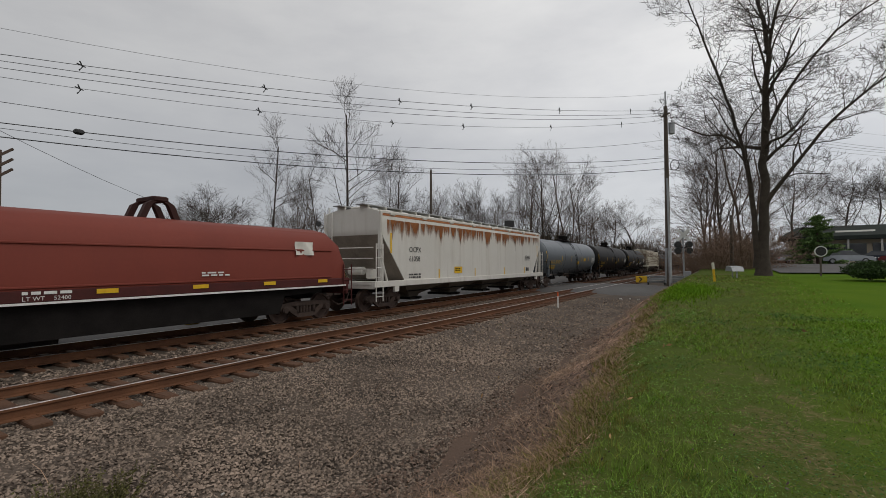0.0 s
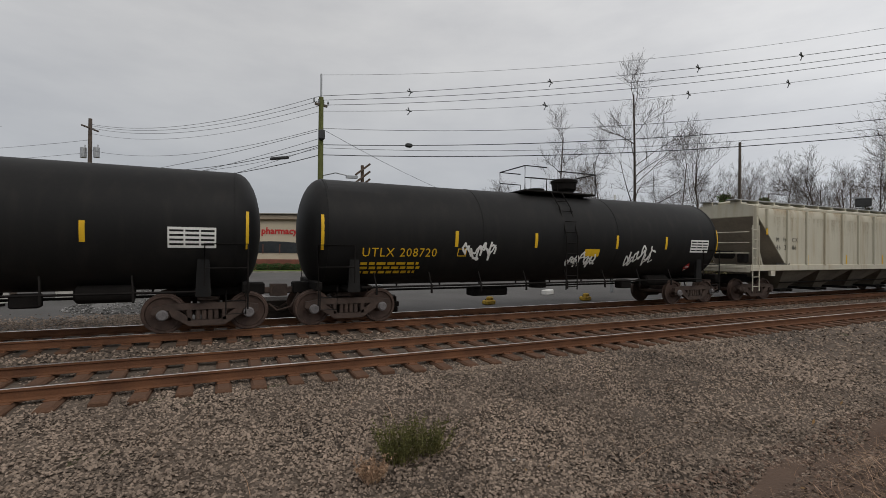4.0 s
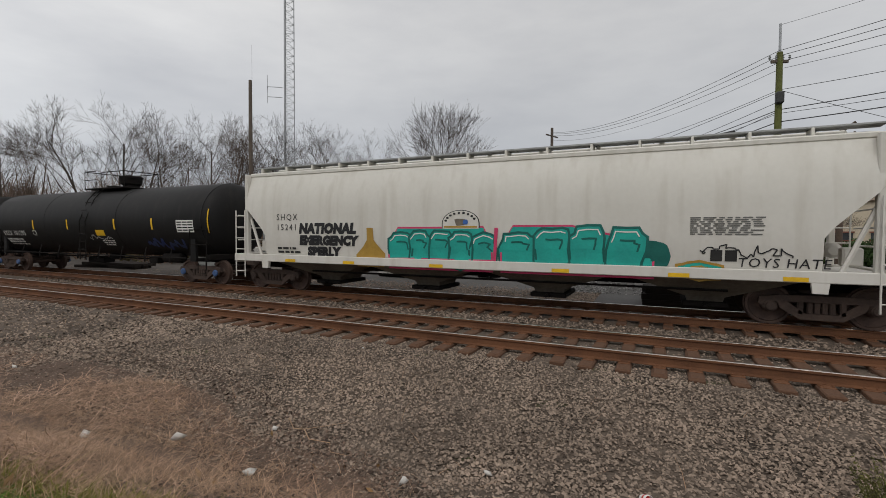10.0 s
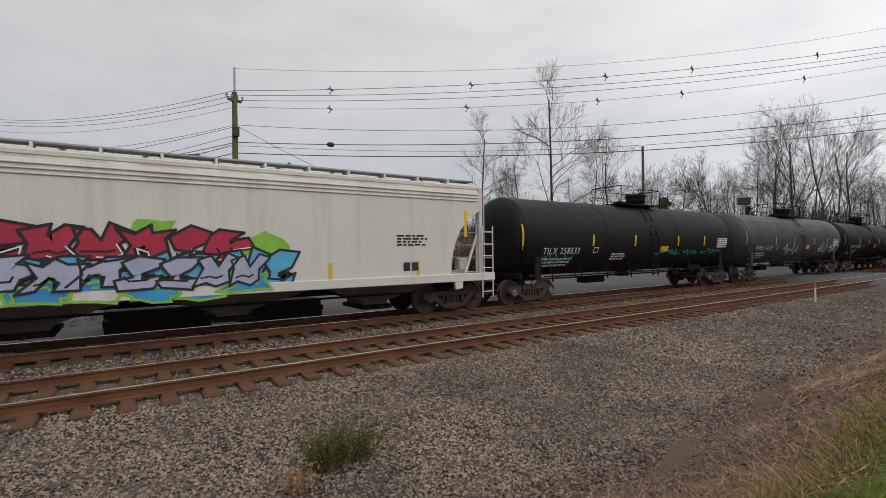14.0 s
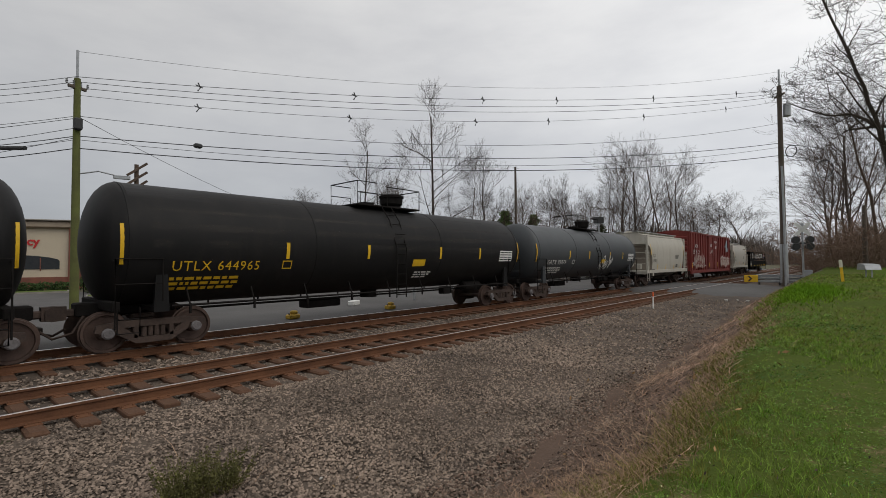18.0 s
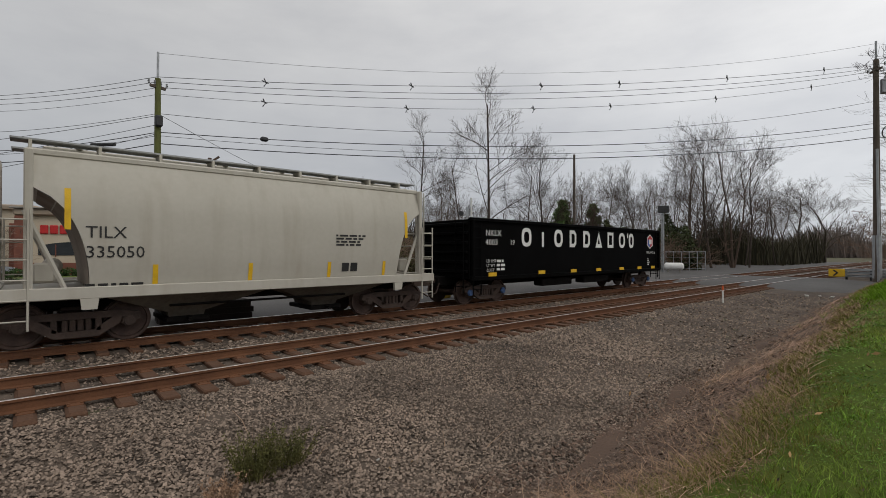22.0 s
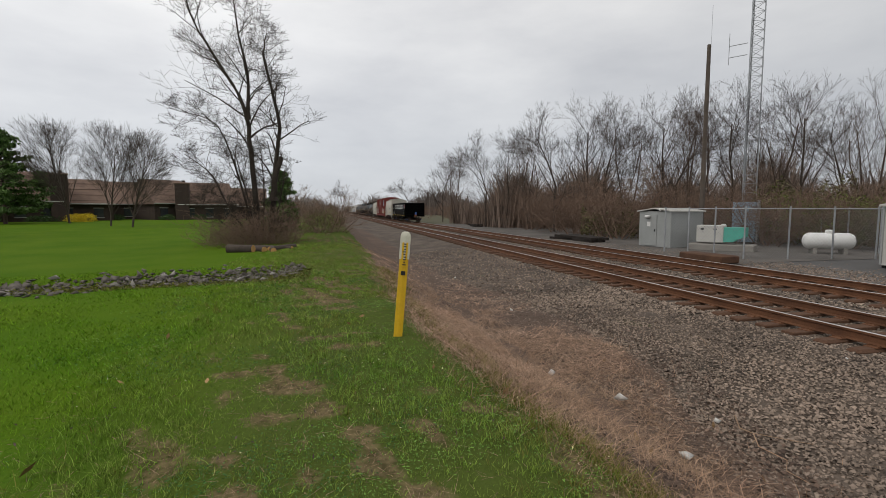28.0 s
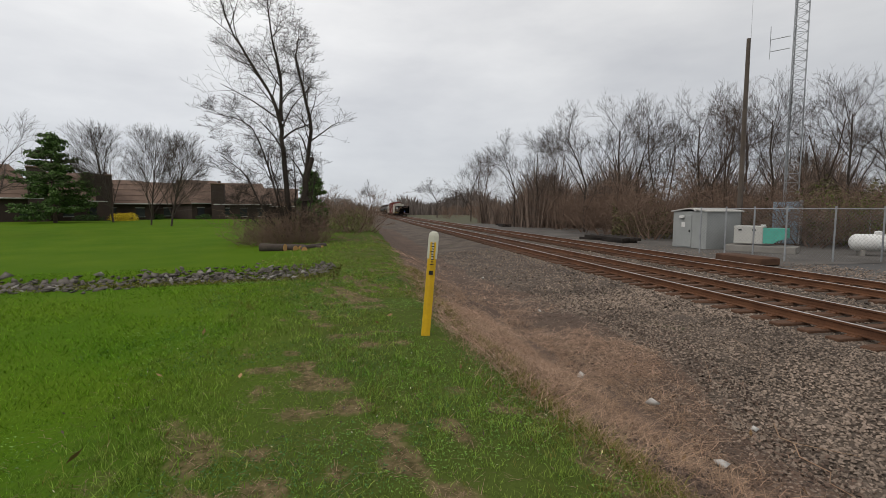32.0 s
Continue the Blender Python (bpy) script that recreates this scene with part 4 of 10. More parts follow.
def blob(x, z, w, h, n=14, wob=0.15, seed=0, lean=0.0):
    """A bulging letter-like outline about (x, z)."""
    r = random.Random(seed)
    out = []
    for k in range(n):
        a = 2 * math.pi * k / n
        s = 1 + r.uniform(-wob, wob)
        px, pz = math.copysign(abs(math.cos(a)) ** 0.6, math.cos(a)) * w / 2 * s, math.copysign(abs(math.sin(a)) ** 0.6, math.sin(a)) * h / 2 * s
        out.append((x + px + lean * pz, z + pz))
    return out


def scrawl(car, wrap, x0, x1, z0, z1, material, n=9, w=0.05, seed=1, name="spray_tag"):
    """A loose line of spray paint."""
    r = random.Random(seed)
    g = G()
    px, pz = x0, (z0 + z1) / 2
    for k in range(n):
        qx, qz = x0 + (x1 - x0) * (k + r.uniform(0.2, 1.3)) / n, r.uniform(z0, z1)
        mx, mz = (px + qx) / 2 + r.uniform(-0.08, 0.08), (pz + qz) / 2 + r.uniform(-0.08, 0.08)
        for (ax, az), (bx, bz) in (((px, pz), (mx, mz)), ((mx, mz), (qx, qz))):
            d = math.hypot(bx - ax, bz - az) or 1
            nx, nz = -(bz - az) / d * w / 2, (bx - ax) / d * w / 2
            pts = [(ax + nx, az + nz), (ax - nx, az - nz), (bx - nx, bz - nz), (bx + nx, bz + nz)]
            g.add([(x, wrap(x, z) - 0.015, z) for x, z in pts], [(0, 1, 2, 3)])
        px, pz = qx, qz
    return part(name, g, material, car, smooth=False)


def ribbon(poly, w, closed=True):
    """A painted line of width w along (x, z) points."""
    out = []
    n = len(poly)
    for k in range(n if closed else n - 1):
        (ax, az), (bx, bz) = poly[k], poly[(k + 1) % n]
        d = math.hypot(bx - ax, bz - az) or 1
        ux, uz = (bx - ax) / d * w * 0.4, (bz - az) / d * w * 0.4
        nx, nz = -(bz - az) / d * w / 2, (bx - ax) / d * w / 2
        out.append([(ax - ux + nx, az - uz + nz), (ax - ux - nx, az - uz - nz), (bx + ux - nx, bz + uz - nz), (bx + ux + nx, bz + uz + nz)])
    return out


def wild(x, z, w, h, seed, lean):
    """An angular letter outline with cuts and points."""
    r = random.Random(seed)
    j = lambda v: v + r.uniform(-0.10, 0.10)
    kinds = ([(-.5, -.5), (-.2, -.5), (-.15, -.1), (.1, -.1), (.15, -.5), (.5, -.5), (.4, .2), (.55, .55), (.1, .4), (0, .6), (-.25, .35), (-.55, .5), (-.4, 0)],
             [(-.5, -.3), (-.3, -.55), (.4, -.5), (.55, -.15), (.1, -.2), (.05, 0), (.45, .1), (.5, .5), (-.1, .6), (-.5, .3), (-.3, .05), (-.15, -.15)],
             [(-.45, -.5), (-.1, -.35), (.2, -.55), (.5, -.4), (.35, 0), (.55, .45), (.2, .6), (.05, .2), (-.1, .5), (-.5, .45), (-.3, .1)],
             [(-.55, -.2), (-.2, -.55), (.3, -.5), (.2, -.25), (.55, -.1), (.4, .3), (.1, .25), (.25, .55), (-.2, .6), (-.45, .3)])
    return [(x + j(px) * w + lean * (pz * h), z + j(pz) * h) for px, pz in kinds[r.randrange(4)]]


def word(car, wrap, x0, x1, z0, z1, n, fill, edge=None, seed=0, lean=0.0, wob=0.14, label="", off=0.016, shine=None, sharp=False, line=0.055):
    """A row of graffiti letters, each with its outline and a thin highlight."""
    r = random.Random(seed)
    w = (x1 - x0) / n
    for k in range(n):
        a, b = x0 + w * (k + 0.5), (z0 + z1) / 2 + r.uniform(-0.05, 0.05)
        c, d, s = w * r.uniform(1.02, 1.2), (z1 - z0) * r.uniform(0.85, 1.05), seed * 31 + k
        poly = wild(a, b, c * 1.05, d, s, lean) if sharp else blob(a, b, c, d, 16, wob, s, lean)
        o = off + 0.007 * (k % 2)
        let = spray(car, wrap, [poly], fill, "graffiti_letter", label if k == 0 else "", off=o)
        if edge:
            spray(let, wrap, ribbon(poly, line), edge, "outline", off=o + 0.003)
            q = random.Random(s)
            inner = [(a + (px - a) * 0.55 + q.uniform(-0.05, 0.05), b + (pz - b) * 0.45) for px, pz in poly]
            m = len(inner)
            spray(let, wrap, ribbon(inner[:m // 3 + 1], line * 0.8, False), edge, "inner_line", off=o + 0.003)
        if shine:
            top = [(a + (px - a) * 0.82, b + (pz - b) * 0.82) for px, pz in poly]
            m = len(top)
            spray(let, wrap, ribbon(top[m // 8:m // 2], 0.028, False), shine, "highlight", off=o + 0.005)


def box_car(c0, c1):
    car, half = start_car("box_car", "faded red box car with white and blue graffiti", "box car", c0, c1)
    a, w, z0, z1 = half - 0.75, 1.5, 0.95, 4.55
    g = G()
    g.loft([[(-a, -w, z), (a, -w, z), (a, w, z), (-a, w, z)] for z in (z0, z1)] )
    part("body", g, M_BOXRED, car, smooth=False)
    g = G()
    g.loft([[(-a - 0.05, -y, z), (a + 0.05, -y, z), (a + 0.05, y, z), (-a - 0.05, y, z)] for z, y in ((z1 - 0.02, w + 0.07), (z1 + 0.06, w + 0.07), (z1 + 0.24, 0.3))])
    part("roof", g, M_BOXRED, car, smooth=False)
    wrap = lambda x, z: -w - 0.02
    dw = 1.85
    n = 8
    for s in (-1, 1):
        for side in (-1, 1):
            for k in range(n):
                x = side * (dw + 0.35 + (a - dw - 0.5) * k / (n - 1))
                part("rib", G().box((x, s * (w + 0.045), (z0 + z1) / 2), (0.10, 0.09, z1 - z0 - 0.1), 0.015), M_BOXRED, car, smooth=False)
            d = G().box((side * 0.93, s * (w + 0.05), (z0 + z1) / 2 + 0.02), (1.8, 0.07, z1 - z0 - 0.25), 0.015)
            door = part("door", d, M_BOXRED, car, smooth=False)
            for z in (1.6, 2.35, 3.1, 3.75):
                part("door_bar", G().box((side * 0.93, s * (w + 0.09), z), (1.74, 0.05, 0.09), 0.015), M_BOXRED, door, smooth=False)
            r = G().tube([(side * 0.35, s * (w + 0.13), 1.0), (side * 0.35, s * (w + 0.13), 4.35)], 0.028, 6)
            part("lock_rod", r, M_BOXRED, door)
        part("door_track", G().box((0, s * (w + 0.09), z1 - 0.1), (2 * dw + 2.4, 0.07, 0.10), 0.01), M_BOXRED, car, smooth=False)
        part("side_sill", G().box((0, s * (w + 0.01), 0.83), (2 * a, 0.10, 0.26), 0.015), M_BOXRED, car, smooth=False)
    for s in (-1, 1):
        for k in range(7):
            z = 1.25 + k * 0.46
            g = G()
            g.loft([[(s * (a + d), -1.35 + m, z - h), (s * (a + d), 1.35 - m, z - h), (s * (a + d), 1.35 - m, z + h), (s * (a + d), -1.35 + m, z + h)] for d, m, h in ((0.0, 0, 0.19), (0.09, 0.1, 0.10))])
            part("end_corrugation", g, M_BOXRED, car, smooth=False)
        ladder(car, s * (a - 0.35), -w - 0.08, 0.5, 2.3, 0.42, M_BOXRED)
        ladder(car, s * (a + 0.06), -1.1, 0.5, 4.3, 0.42, M_BOXRED, side=False, name="end_ladder")
        truck(s * (half - 2.6), car, "rust")
        part("draft_gear", G().box((s * (half - 1.3), 0, 0.82), (1.6, 0.5, 0.36), 0.03), M_STEEL, car)
    couplers(car, half)
    part("centre_sill", G().box((0, 0, 0.75), (2 * a - 2, 0.5, 0.3), 0.03), M_STEEL, car)
    for x in (-a + 0.35, -a * 0.55, -1.85, 1.9, a * 0.55, a - 0.35):
        part("reflector", patch(G(), lambda x, z: -w - 0.1, x - 0.06, x + 0.06, 1.25, 1.68, 0.006, 1), M_YELLOW, car, smooth=False)
    deep = lambda x, z: -w - 0.10
    letters("35 48 23", 0.40, M_WHITE, deep, -a + 0.7, 2.55, car, spread=1.15)
    letters("AOK", 0.36, M_WHITE, deep, -a + 1.35, 3.12, car, spread=1.2)
    far = lambda x, z: -w - 0.13
    bars(car, far, -1.35, 3.55, 0.75, 0.07, 3, M_WHITE)
    bars(car, far, 0.6, 3.4, 0.8, 0.07, 3, M_WHITE)
    bars(car, deep, -a + 5.0, 1.35, 0.5, 0.10, 1, M_WHITE)
    pale = mat("faded_white_spray", (0.50, 0.45, 0.40), (0.27, 0.17, 0.14), 0.8, scale=5.0, fine=14, var=0.5)
    word(car, deep, -a + 1.3, -a + 4.3, 1.2, 2.5, 4, pale, M_BOXRED, 3, 0.1, 0.3, "white spray-paint letters", sharp=True, line=0.09)
    word(car, deep, -a + 3.7, -a + 4.9, 1.25, 2.3, 2, pale, M_BOXRED, 33, 0.1, 0.3, sharp=True)
    word(car, deep, a - 5.4, a - 1.0, 1.15, 2.35, 4, pale, M_BOXRED, 5, 0.1, 0.25, "white spray-paint letters", shine=M_WHITE, line=0.10)
    scrawl(car, deep, -a + 0.5, -a + 2.6, 1.3, 2.4, M_WHITE, 16, 0.05, 4)
    scrawl(car, far, 0.25, 1.5, 3.6, 4.1, M_WHITE, 12, 0.05, 14)
    scrawl(car, far, -1.6, -0.4, 2.6, 3.0, M_WHITE, 10, 0.045, 15)
    grey = mat("blue_grey_spray", (0.22, 0.27, 0.31), (0.34, 0.38, 0.40), 0.8, scale=3, fine=20)
    spray(car, deep, [blob(a - 2.2, 3.4, 0.8, 1.1, 14, 0.2, 2), blob(a - 2.15, 4.0, 0.5, 0.5, 12, 0.2, 8), blob(a - 2.9, 3.5, 0.5, 0.28, 12, 0.2, 4), blob(a - 1.5, 3.1, 0.35, 0.4, 12, 0.2, 5)], grey, "graffiti", "blue-grey spray-paint figure")
    return car


def gondola(c0, c1):
    car, half = start_car("gondola_car", "glossy black high-sided gondola car with white letters", "gondola car", c0, c1)
    a, w, z0, z1 = half - 1.05, 1.5, 0.98, 3.08
    g = G()
    for s in (-1, 1):
        g.box((0, s * (w - 0.04), (z0 + z1) / 2), (2 * a, 0.08, z1 - z0))
    part("side_wall", g, M_GONDOLA, car, smooth=False)
    part("floor_plate", G().box((0, 0, z0 + 0.05), (2 * a - 0.1, 2 * w - 0.16, 0.12)), M_GONDOLA, car, smooth=False)
    load = mat("stone_load", (0.10, 0.10, 0.10), (0.05, 0.05, 0.05), 0.95, scale=2, fine=20, bump=0.5)
    r = random.Random(9)
    g = G()
    nx, ny = 40, 6
    vs = [(-a + 0.1 + (2 * a - 0.2) * i / nx, -w + 0.09 + (2 * w - 0.18) * j / ny, 2.95 + r.uniform(-0.06, 0.2)) for i in range(nx + 1) for j in range(ny + 1)]
    g.add(vs, [(i * (ny + 1) + j, (i + 1) * (ny + 1) + j, (i + 1) * (ny + 1) + j + 1, i * (ny + 1) + j + 1) for i in range(nx) for j in range(ny)])
    part("load", g, load, car, "dark crushed load")
    for s in (-1, 1):
        part("top_chord", G().box((0, s * (w + 0.01), z1), (2 * a + 0.1, 0.16, 0.13), 0.02), M_GONDOLA, car)
        part("bottom_chord", G().box((0, s * (w + 0.02), z0), (2 * a, 0.16, 0.16), 0.02), M_GONDOLA, car)
        n = 15
        for k in range(n):
            x = -a + 0.1 + (2 * a - 0.2) * k / (n - 1)
            if s < 0 and 0 < k < n - 1:
                continue
            part("rib", G().box((x, s * (w + 0.05), (z0 + z1) / 2), (0.13, 0.12, z1 - z0), 0.02), M_GONDOLA, car)
        e = G().box((s * a, 0, (z0 + z1) / 2), (0.09, 2 * w, z1 - z0))
        part("end_wall", e, M_GONDOLA, car, smooth=False)
        for k in range(6):
            part("end_rib", G().box((s * (a + 0.09), 0, z0 + 0.25 + k * 0.34), (0.14, 2 * w - 0.1, 0.11), 0.02), M_GONDOLA, car)
        ladder(car, s * (a - 0.28), -w - 0.07, 0.42, z1 - 0.1, 0.40, M_GONDOLA)
        ladder(car, s * (a + 0.2), -1.15, 0.5, z1 - 0.1, 0.40, M_GONDOLA, side=False, name="end_ladder")
        truck(s * (half - 2.35), car, "blue")
        part("draft_gear", G().box((s * (half - 1.4), 0, 0.86), (1.5, 0.5, 0.34), 0.03), M_STEEL, car)
    couplers(car, half)
    part("centre_sill", G().box((0, 0, 0.78), (2 * a - 2, 0.5, 0.32), 0.03), M_STEEL, car)
    for x in (-1.7, 1.5):
        part("underframe_box", G().box((x, -0.9, 0.66), (2.2, 0.5, 0.34), 0.04), M_STEEL, car)
    wrap = lambda x, z: -w - 0.02
    letters("NKLX", 0.22, M_WHITE, wrap, -a + 0.75, 2.52, car, spread=1.1)
    letters("4003", 0.22, M_WHITE, wrap, -a + 0.75, 2.18, car, spread=1.1)
    letters("19", 0.2, M_WHITE, wrap, -a + 2.1, 2.2, car)
    letters("LD LMT", 0.11, M_WHITE, wrap, -a + 0.8, 1.55, car)
    letters("LT WT", 0.11, M_WHITE, wrap, -a + 0.8, 1.38, car)
    letters("CU FT", 0.11, M_WHITE, wrap, -a + 0.8, 1.21, car)
    bars(car, wrap, -a + 1.35, 1.55, 0.5, 0.09, 3, M_WHITE)
    # the owner's name stays a row of plain blocks
    for k, (x, bw) in enumerate(((-4.68, 0.62), (-3.38, 0.14), (-2.52, 0.62), (-1.38, 0.52), (-0.30, 0.56), (0.74, 0.60), (1.84, 0.56), (2.94, 0.62), (3.80, 0.10), (3.96, 0.52))):
        zb, zt, t = 2.14, 2.88, 0.15
        if bw < 0.2:
            part("name_block", patch(G(), wrap, x, x + bw, zb if k == 1 else zt - 0.24, zt - (0.14 if k == 1 else 0.0), 0.012, 1), M_WHITE, car, smooth=False)
            continue
        # a plain rounded frame
        cx, cz, hw, hh = x + bw / 2, (zb + zt) / 2, bw / 2, (zt - zb) / 2
        if k in (3, 4, 5, 6):
            # plain frames: three with a rounded side, a wedge and an upright box
            outer = {5: [(-1, -1), (1, -1), (0, 1)], 6: [(-1, -1), (1, -1), (1, 1), (-1, 1)]}.get(k, [(-1, -1), (0.4, -1), (1, -0.6), (1, 0.6), (0.4, 1), (-1, 1)])
            inner = {5: [(-0.3, -0.55), (0.3, -0.55), (0, 0.35)], 6: [(-0.5, -0.62), (0.5, -0.62), (0.5, 0.62), (-0.5, 0.62)]}.get(k, [(-0.45, -0.6), (0.2, -0.6), (0.5, -0.35), (0.5, 0.35), (0.2, 0.6), (-0.45, 0.6)])
            m = len(outer)
            g = G().add([(cx + px * hw, wrap(0, 0) - 0.012, cz + pz * hh) for px, pz in outer + inner], [(q, (q + 1) % m, m + (q + 1) % m, m + q) for q in range(m)])
            part("name_block", g, M_WHITE, car, smooth=False)
            continue
        n = 20
        g = G()
        ring = lambda f, w2, h2: [(cx + w2 * math.copysign(abs(math.cos(q)) ** 0.75, math.cos(q)), cz + h2 * math.copysign(abs(math.sin(q)) ** 0.75, math.sin(q))) for q in (2 * math.pi * (i + 0.5) / n for i in range(n))]
        o_, i_ = ring(1, hw, hh), ring(0, hw - t, hh - t)
        g.add([(px, wrap(px, pz) - 0.012, pz) for px, pz in o_ + i_], [(q, (q + 1) % n, n + (q + 1) % n, n + q) for q in range(n)])
        part("name_block", g, M_WHITE, car, "white rounded block shape" if k == 0 else "", smooth=False)
    cx = 6.35
    hexa = lambda r0: [(cx + r0 * math.sin(k * math.pi / 3), 2.5 + r0 * math.cos(k * math.pi / 3)) for k in range(6)]
    spray(car, wrap, [hexa(0.40)], M_WHITE, "emblem", "hexagonal red, white and blue emblem", 0.010)
    spray(car, wrap, [hexa(0.34)], M_RED, "emblem_red", off=0.018)
    spray(car, wrap, [[(cx - 0.29, 2.33), (cx, 2.18), (cx, 2.5), (cx - 0.29, 2.66)]], M_BLUE, "emblem_blue", off=0.026)
    spray(car, wrap, [[(cx - 0.15, 2.36), (cx + 0.16, 2.36), (cx + 0.16, 2.62), (cx - 0.15, 2.62)]], M_WHITE, "emblem_centre", off=0.034)
    letters("VINELAND, NJ", 0.12, M_WHITE, wrap, cx - 0.46, 1.86, car)
    bars(car, wrap, cx - 0.3, 1.55, 0.25, 0.06, 4, M_WHITE)
    for x in (-a + 1.05, -a + 4.0, -a + 6.3, 0.9, a - 4.4, a - 2.5, a - 0.95):
        part("reflector", patch(G(), lambda x, z: -w - 0.10, x - 0.22, x + 0.22, z0 + 0.06, z0 + 0.2, 0.006, 1), M_YELLOW, car, smooth=False)
    # end of train device
    e = G().box((half - 0.35, 0.0, 1.0), (0.22, 0.3, 0.42), 0.04)
    part("end_marker", e, M_RUST, car, "orange end-of-train marker")
    part("marker_lamp", G().box((half - 0.42, 0.05, 1.42), (0.16, 0.26, 0.42), 0.04), M_BLUE, car, "blue end-of-train device")
    return car


M_BAY_RED = mat("grimy_red_bracket", (0.05, 0.018, 0.015), (0.03, 0.013, 0.012), 0.85, scale=2, fine=20)


def coil_car(c0, c1):
    car, half = start_car("coil_car", "red covered coil car with a torn white notice", "coil car", c0, c1)
    a, w = half - 0.85, 1.5
    g = G()
    prof = [(-w, 1.42), (-w, 2.35), (-w + 0.12, 2.72), (-w + 0.42, 2.98), (-0.5, 3.12), (0.5, 3.12), (w - 0.42, 2.98), (w - 0.12, 2.72), (w, 2.35), (w, 1.42)]
    xs = [(-a, 0.5, 0.55), (-a + 0.2, 0.86, 0.9), (-a + 0.55, 1, 1), (a - 0.55, 1, 1), (a - 0.2, 0.86, 0.9), (a, 0.5, 0.55)]
    g.loft([[(x, y, 1.42 + (z - 1.42) * s) for y, z in prof] for x, s, q in xs])
    part("cover", g, M_COILRED, car)
    for z in (1.48, 2.36):
        part("cover_seam", G().box((0, -w - 0.01, z), (2 * a - 1.3, 0.04, 0.05), 0.01), M_COILRED, car)
    for x in (-2.5, 2.13):
        g = G()
        for y in (-0.35, 0.35):
            g.loft([[(x + d, y - 0.08, z), (x + d, y + 0.08, z), (x + d + 0.16 * s, y + 0.08, z), (x + d + 0.16 * s, y - 0.08, z)] for d, z, s in ((-0.55, 3.05, 1), (-0.36, 3.5, 1), (-0.1, 3.66, 1))])
            g.loft([[(x + d, y - 0.08, z), (x + d, y + 0.08, z), (x + d - 0.16, y + 0.08, z), (x + d - 0.16, y - 0.08, z)] for d, z in ((0.55, 3.05), (0.36, 3.5), (0.1, 3.66))])
        g.box((x, 0, 3.64), (0.4, 0.9, 0.14), 0.03)
        part("lifting_bracket", g, M_BAY_RED, car)
    dark = mat("dark_red_sill", (0.085, 0.018, 0.016), (0.05, 0.014, 0.012), 0.8, scale=1, fine=14)
    for s in (-1, 1):
        g = G().box((0, s * 1.45, 1.30), (2 * a + 0.5, 0.14, 0.24), 0.02)
        g.box((0, s * 1.45, 1.16), (2 * a + 0.3, 0.2, 0.06), 0.01)
        part("side_sill", g, dark, car)
        part("white_stripe", G().box((0, s * 1.56, 1.165), (2 * a, 0.012, 0.045)), M_WHITE, car, smooth=False)
        truck(s * (half - 2.2), car, "rust")
        part("draft_gear", G().box((s * (half - 1.3), 0, 0.86), (1.7, 0.5, 0.34), 0.03), M_STEEL, car)
        part("end_beam", G().box((s * (a + 0.2), 0, 1.1), (0.14, 2.9, 0.5), 0.03), dark, car)
        ladder(car, s * (a + 0.1), -1.55, 0.45, 1.9, 0.4, dark)
    g = G()
    g.prism([(-a + 1.0, 1.12), (a - 1.0, 1.12), (a - 1.0, 0.98), (a - 2.5, 0.92), (a - 2.7, 0.40), (-a + 2.7, 0.40), (-a + 2.5, 0.92), (-a + 1.0, 0.98)], -1.36, 1.36)
    part("trough", g, M_STEEL, car, smooth=False)
    couplers(car, half)
    wrap = lambda x, z: -1.53
    for k in range(7):
        x = -5.9 + k * 2.12
        part("reflector", patch(G(), wrap, x - 0.21, x + 0.21, 1.30, 1.40, 0.008, 1), M_YELLOW, car, smooth=False)
    letters("LT WT", 0.085, M_WHITE, wrap, -1.0, 1.22, car)
    letters("52400", 0.085, M_WHITE, wrap, -0.5, 1.22, car)
    bars(car, wrap, -1.0, 1.34, 0.85, 0.06, 1, M_WHITE)
    side = lambda x, z: -1.52
    bars(car, side, 2.6, 1.68, 0.8, 0.04, 2, M_WHITE)
    paper = G()
    patch(paper, lambda x, z: -1.52 - 0.04 * math.sin((x + z) * 9), a - 2.24, a - 1.5, 2.2, 2.62, 0.01, 4, 6)
    part("notice", paper, mat("torn_paper", (0.72, 0.70, 0.64), (0.60, 0.58, 0.52), 0.9, scale=4, fine=30), car, "torn white paper notice")
    return car


car_coil = coil_car(C[0] - 17.5, C[0])
car_box = box_car(C[20], C[21])
car_gond = gondola(C[22], C[23])


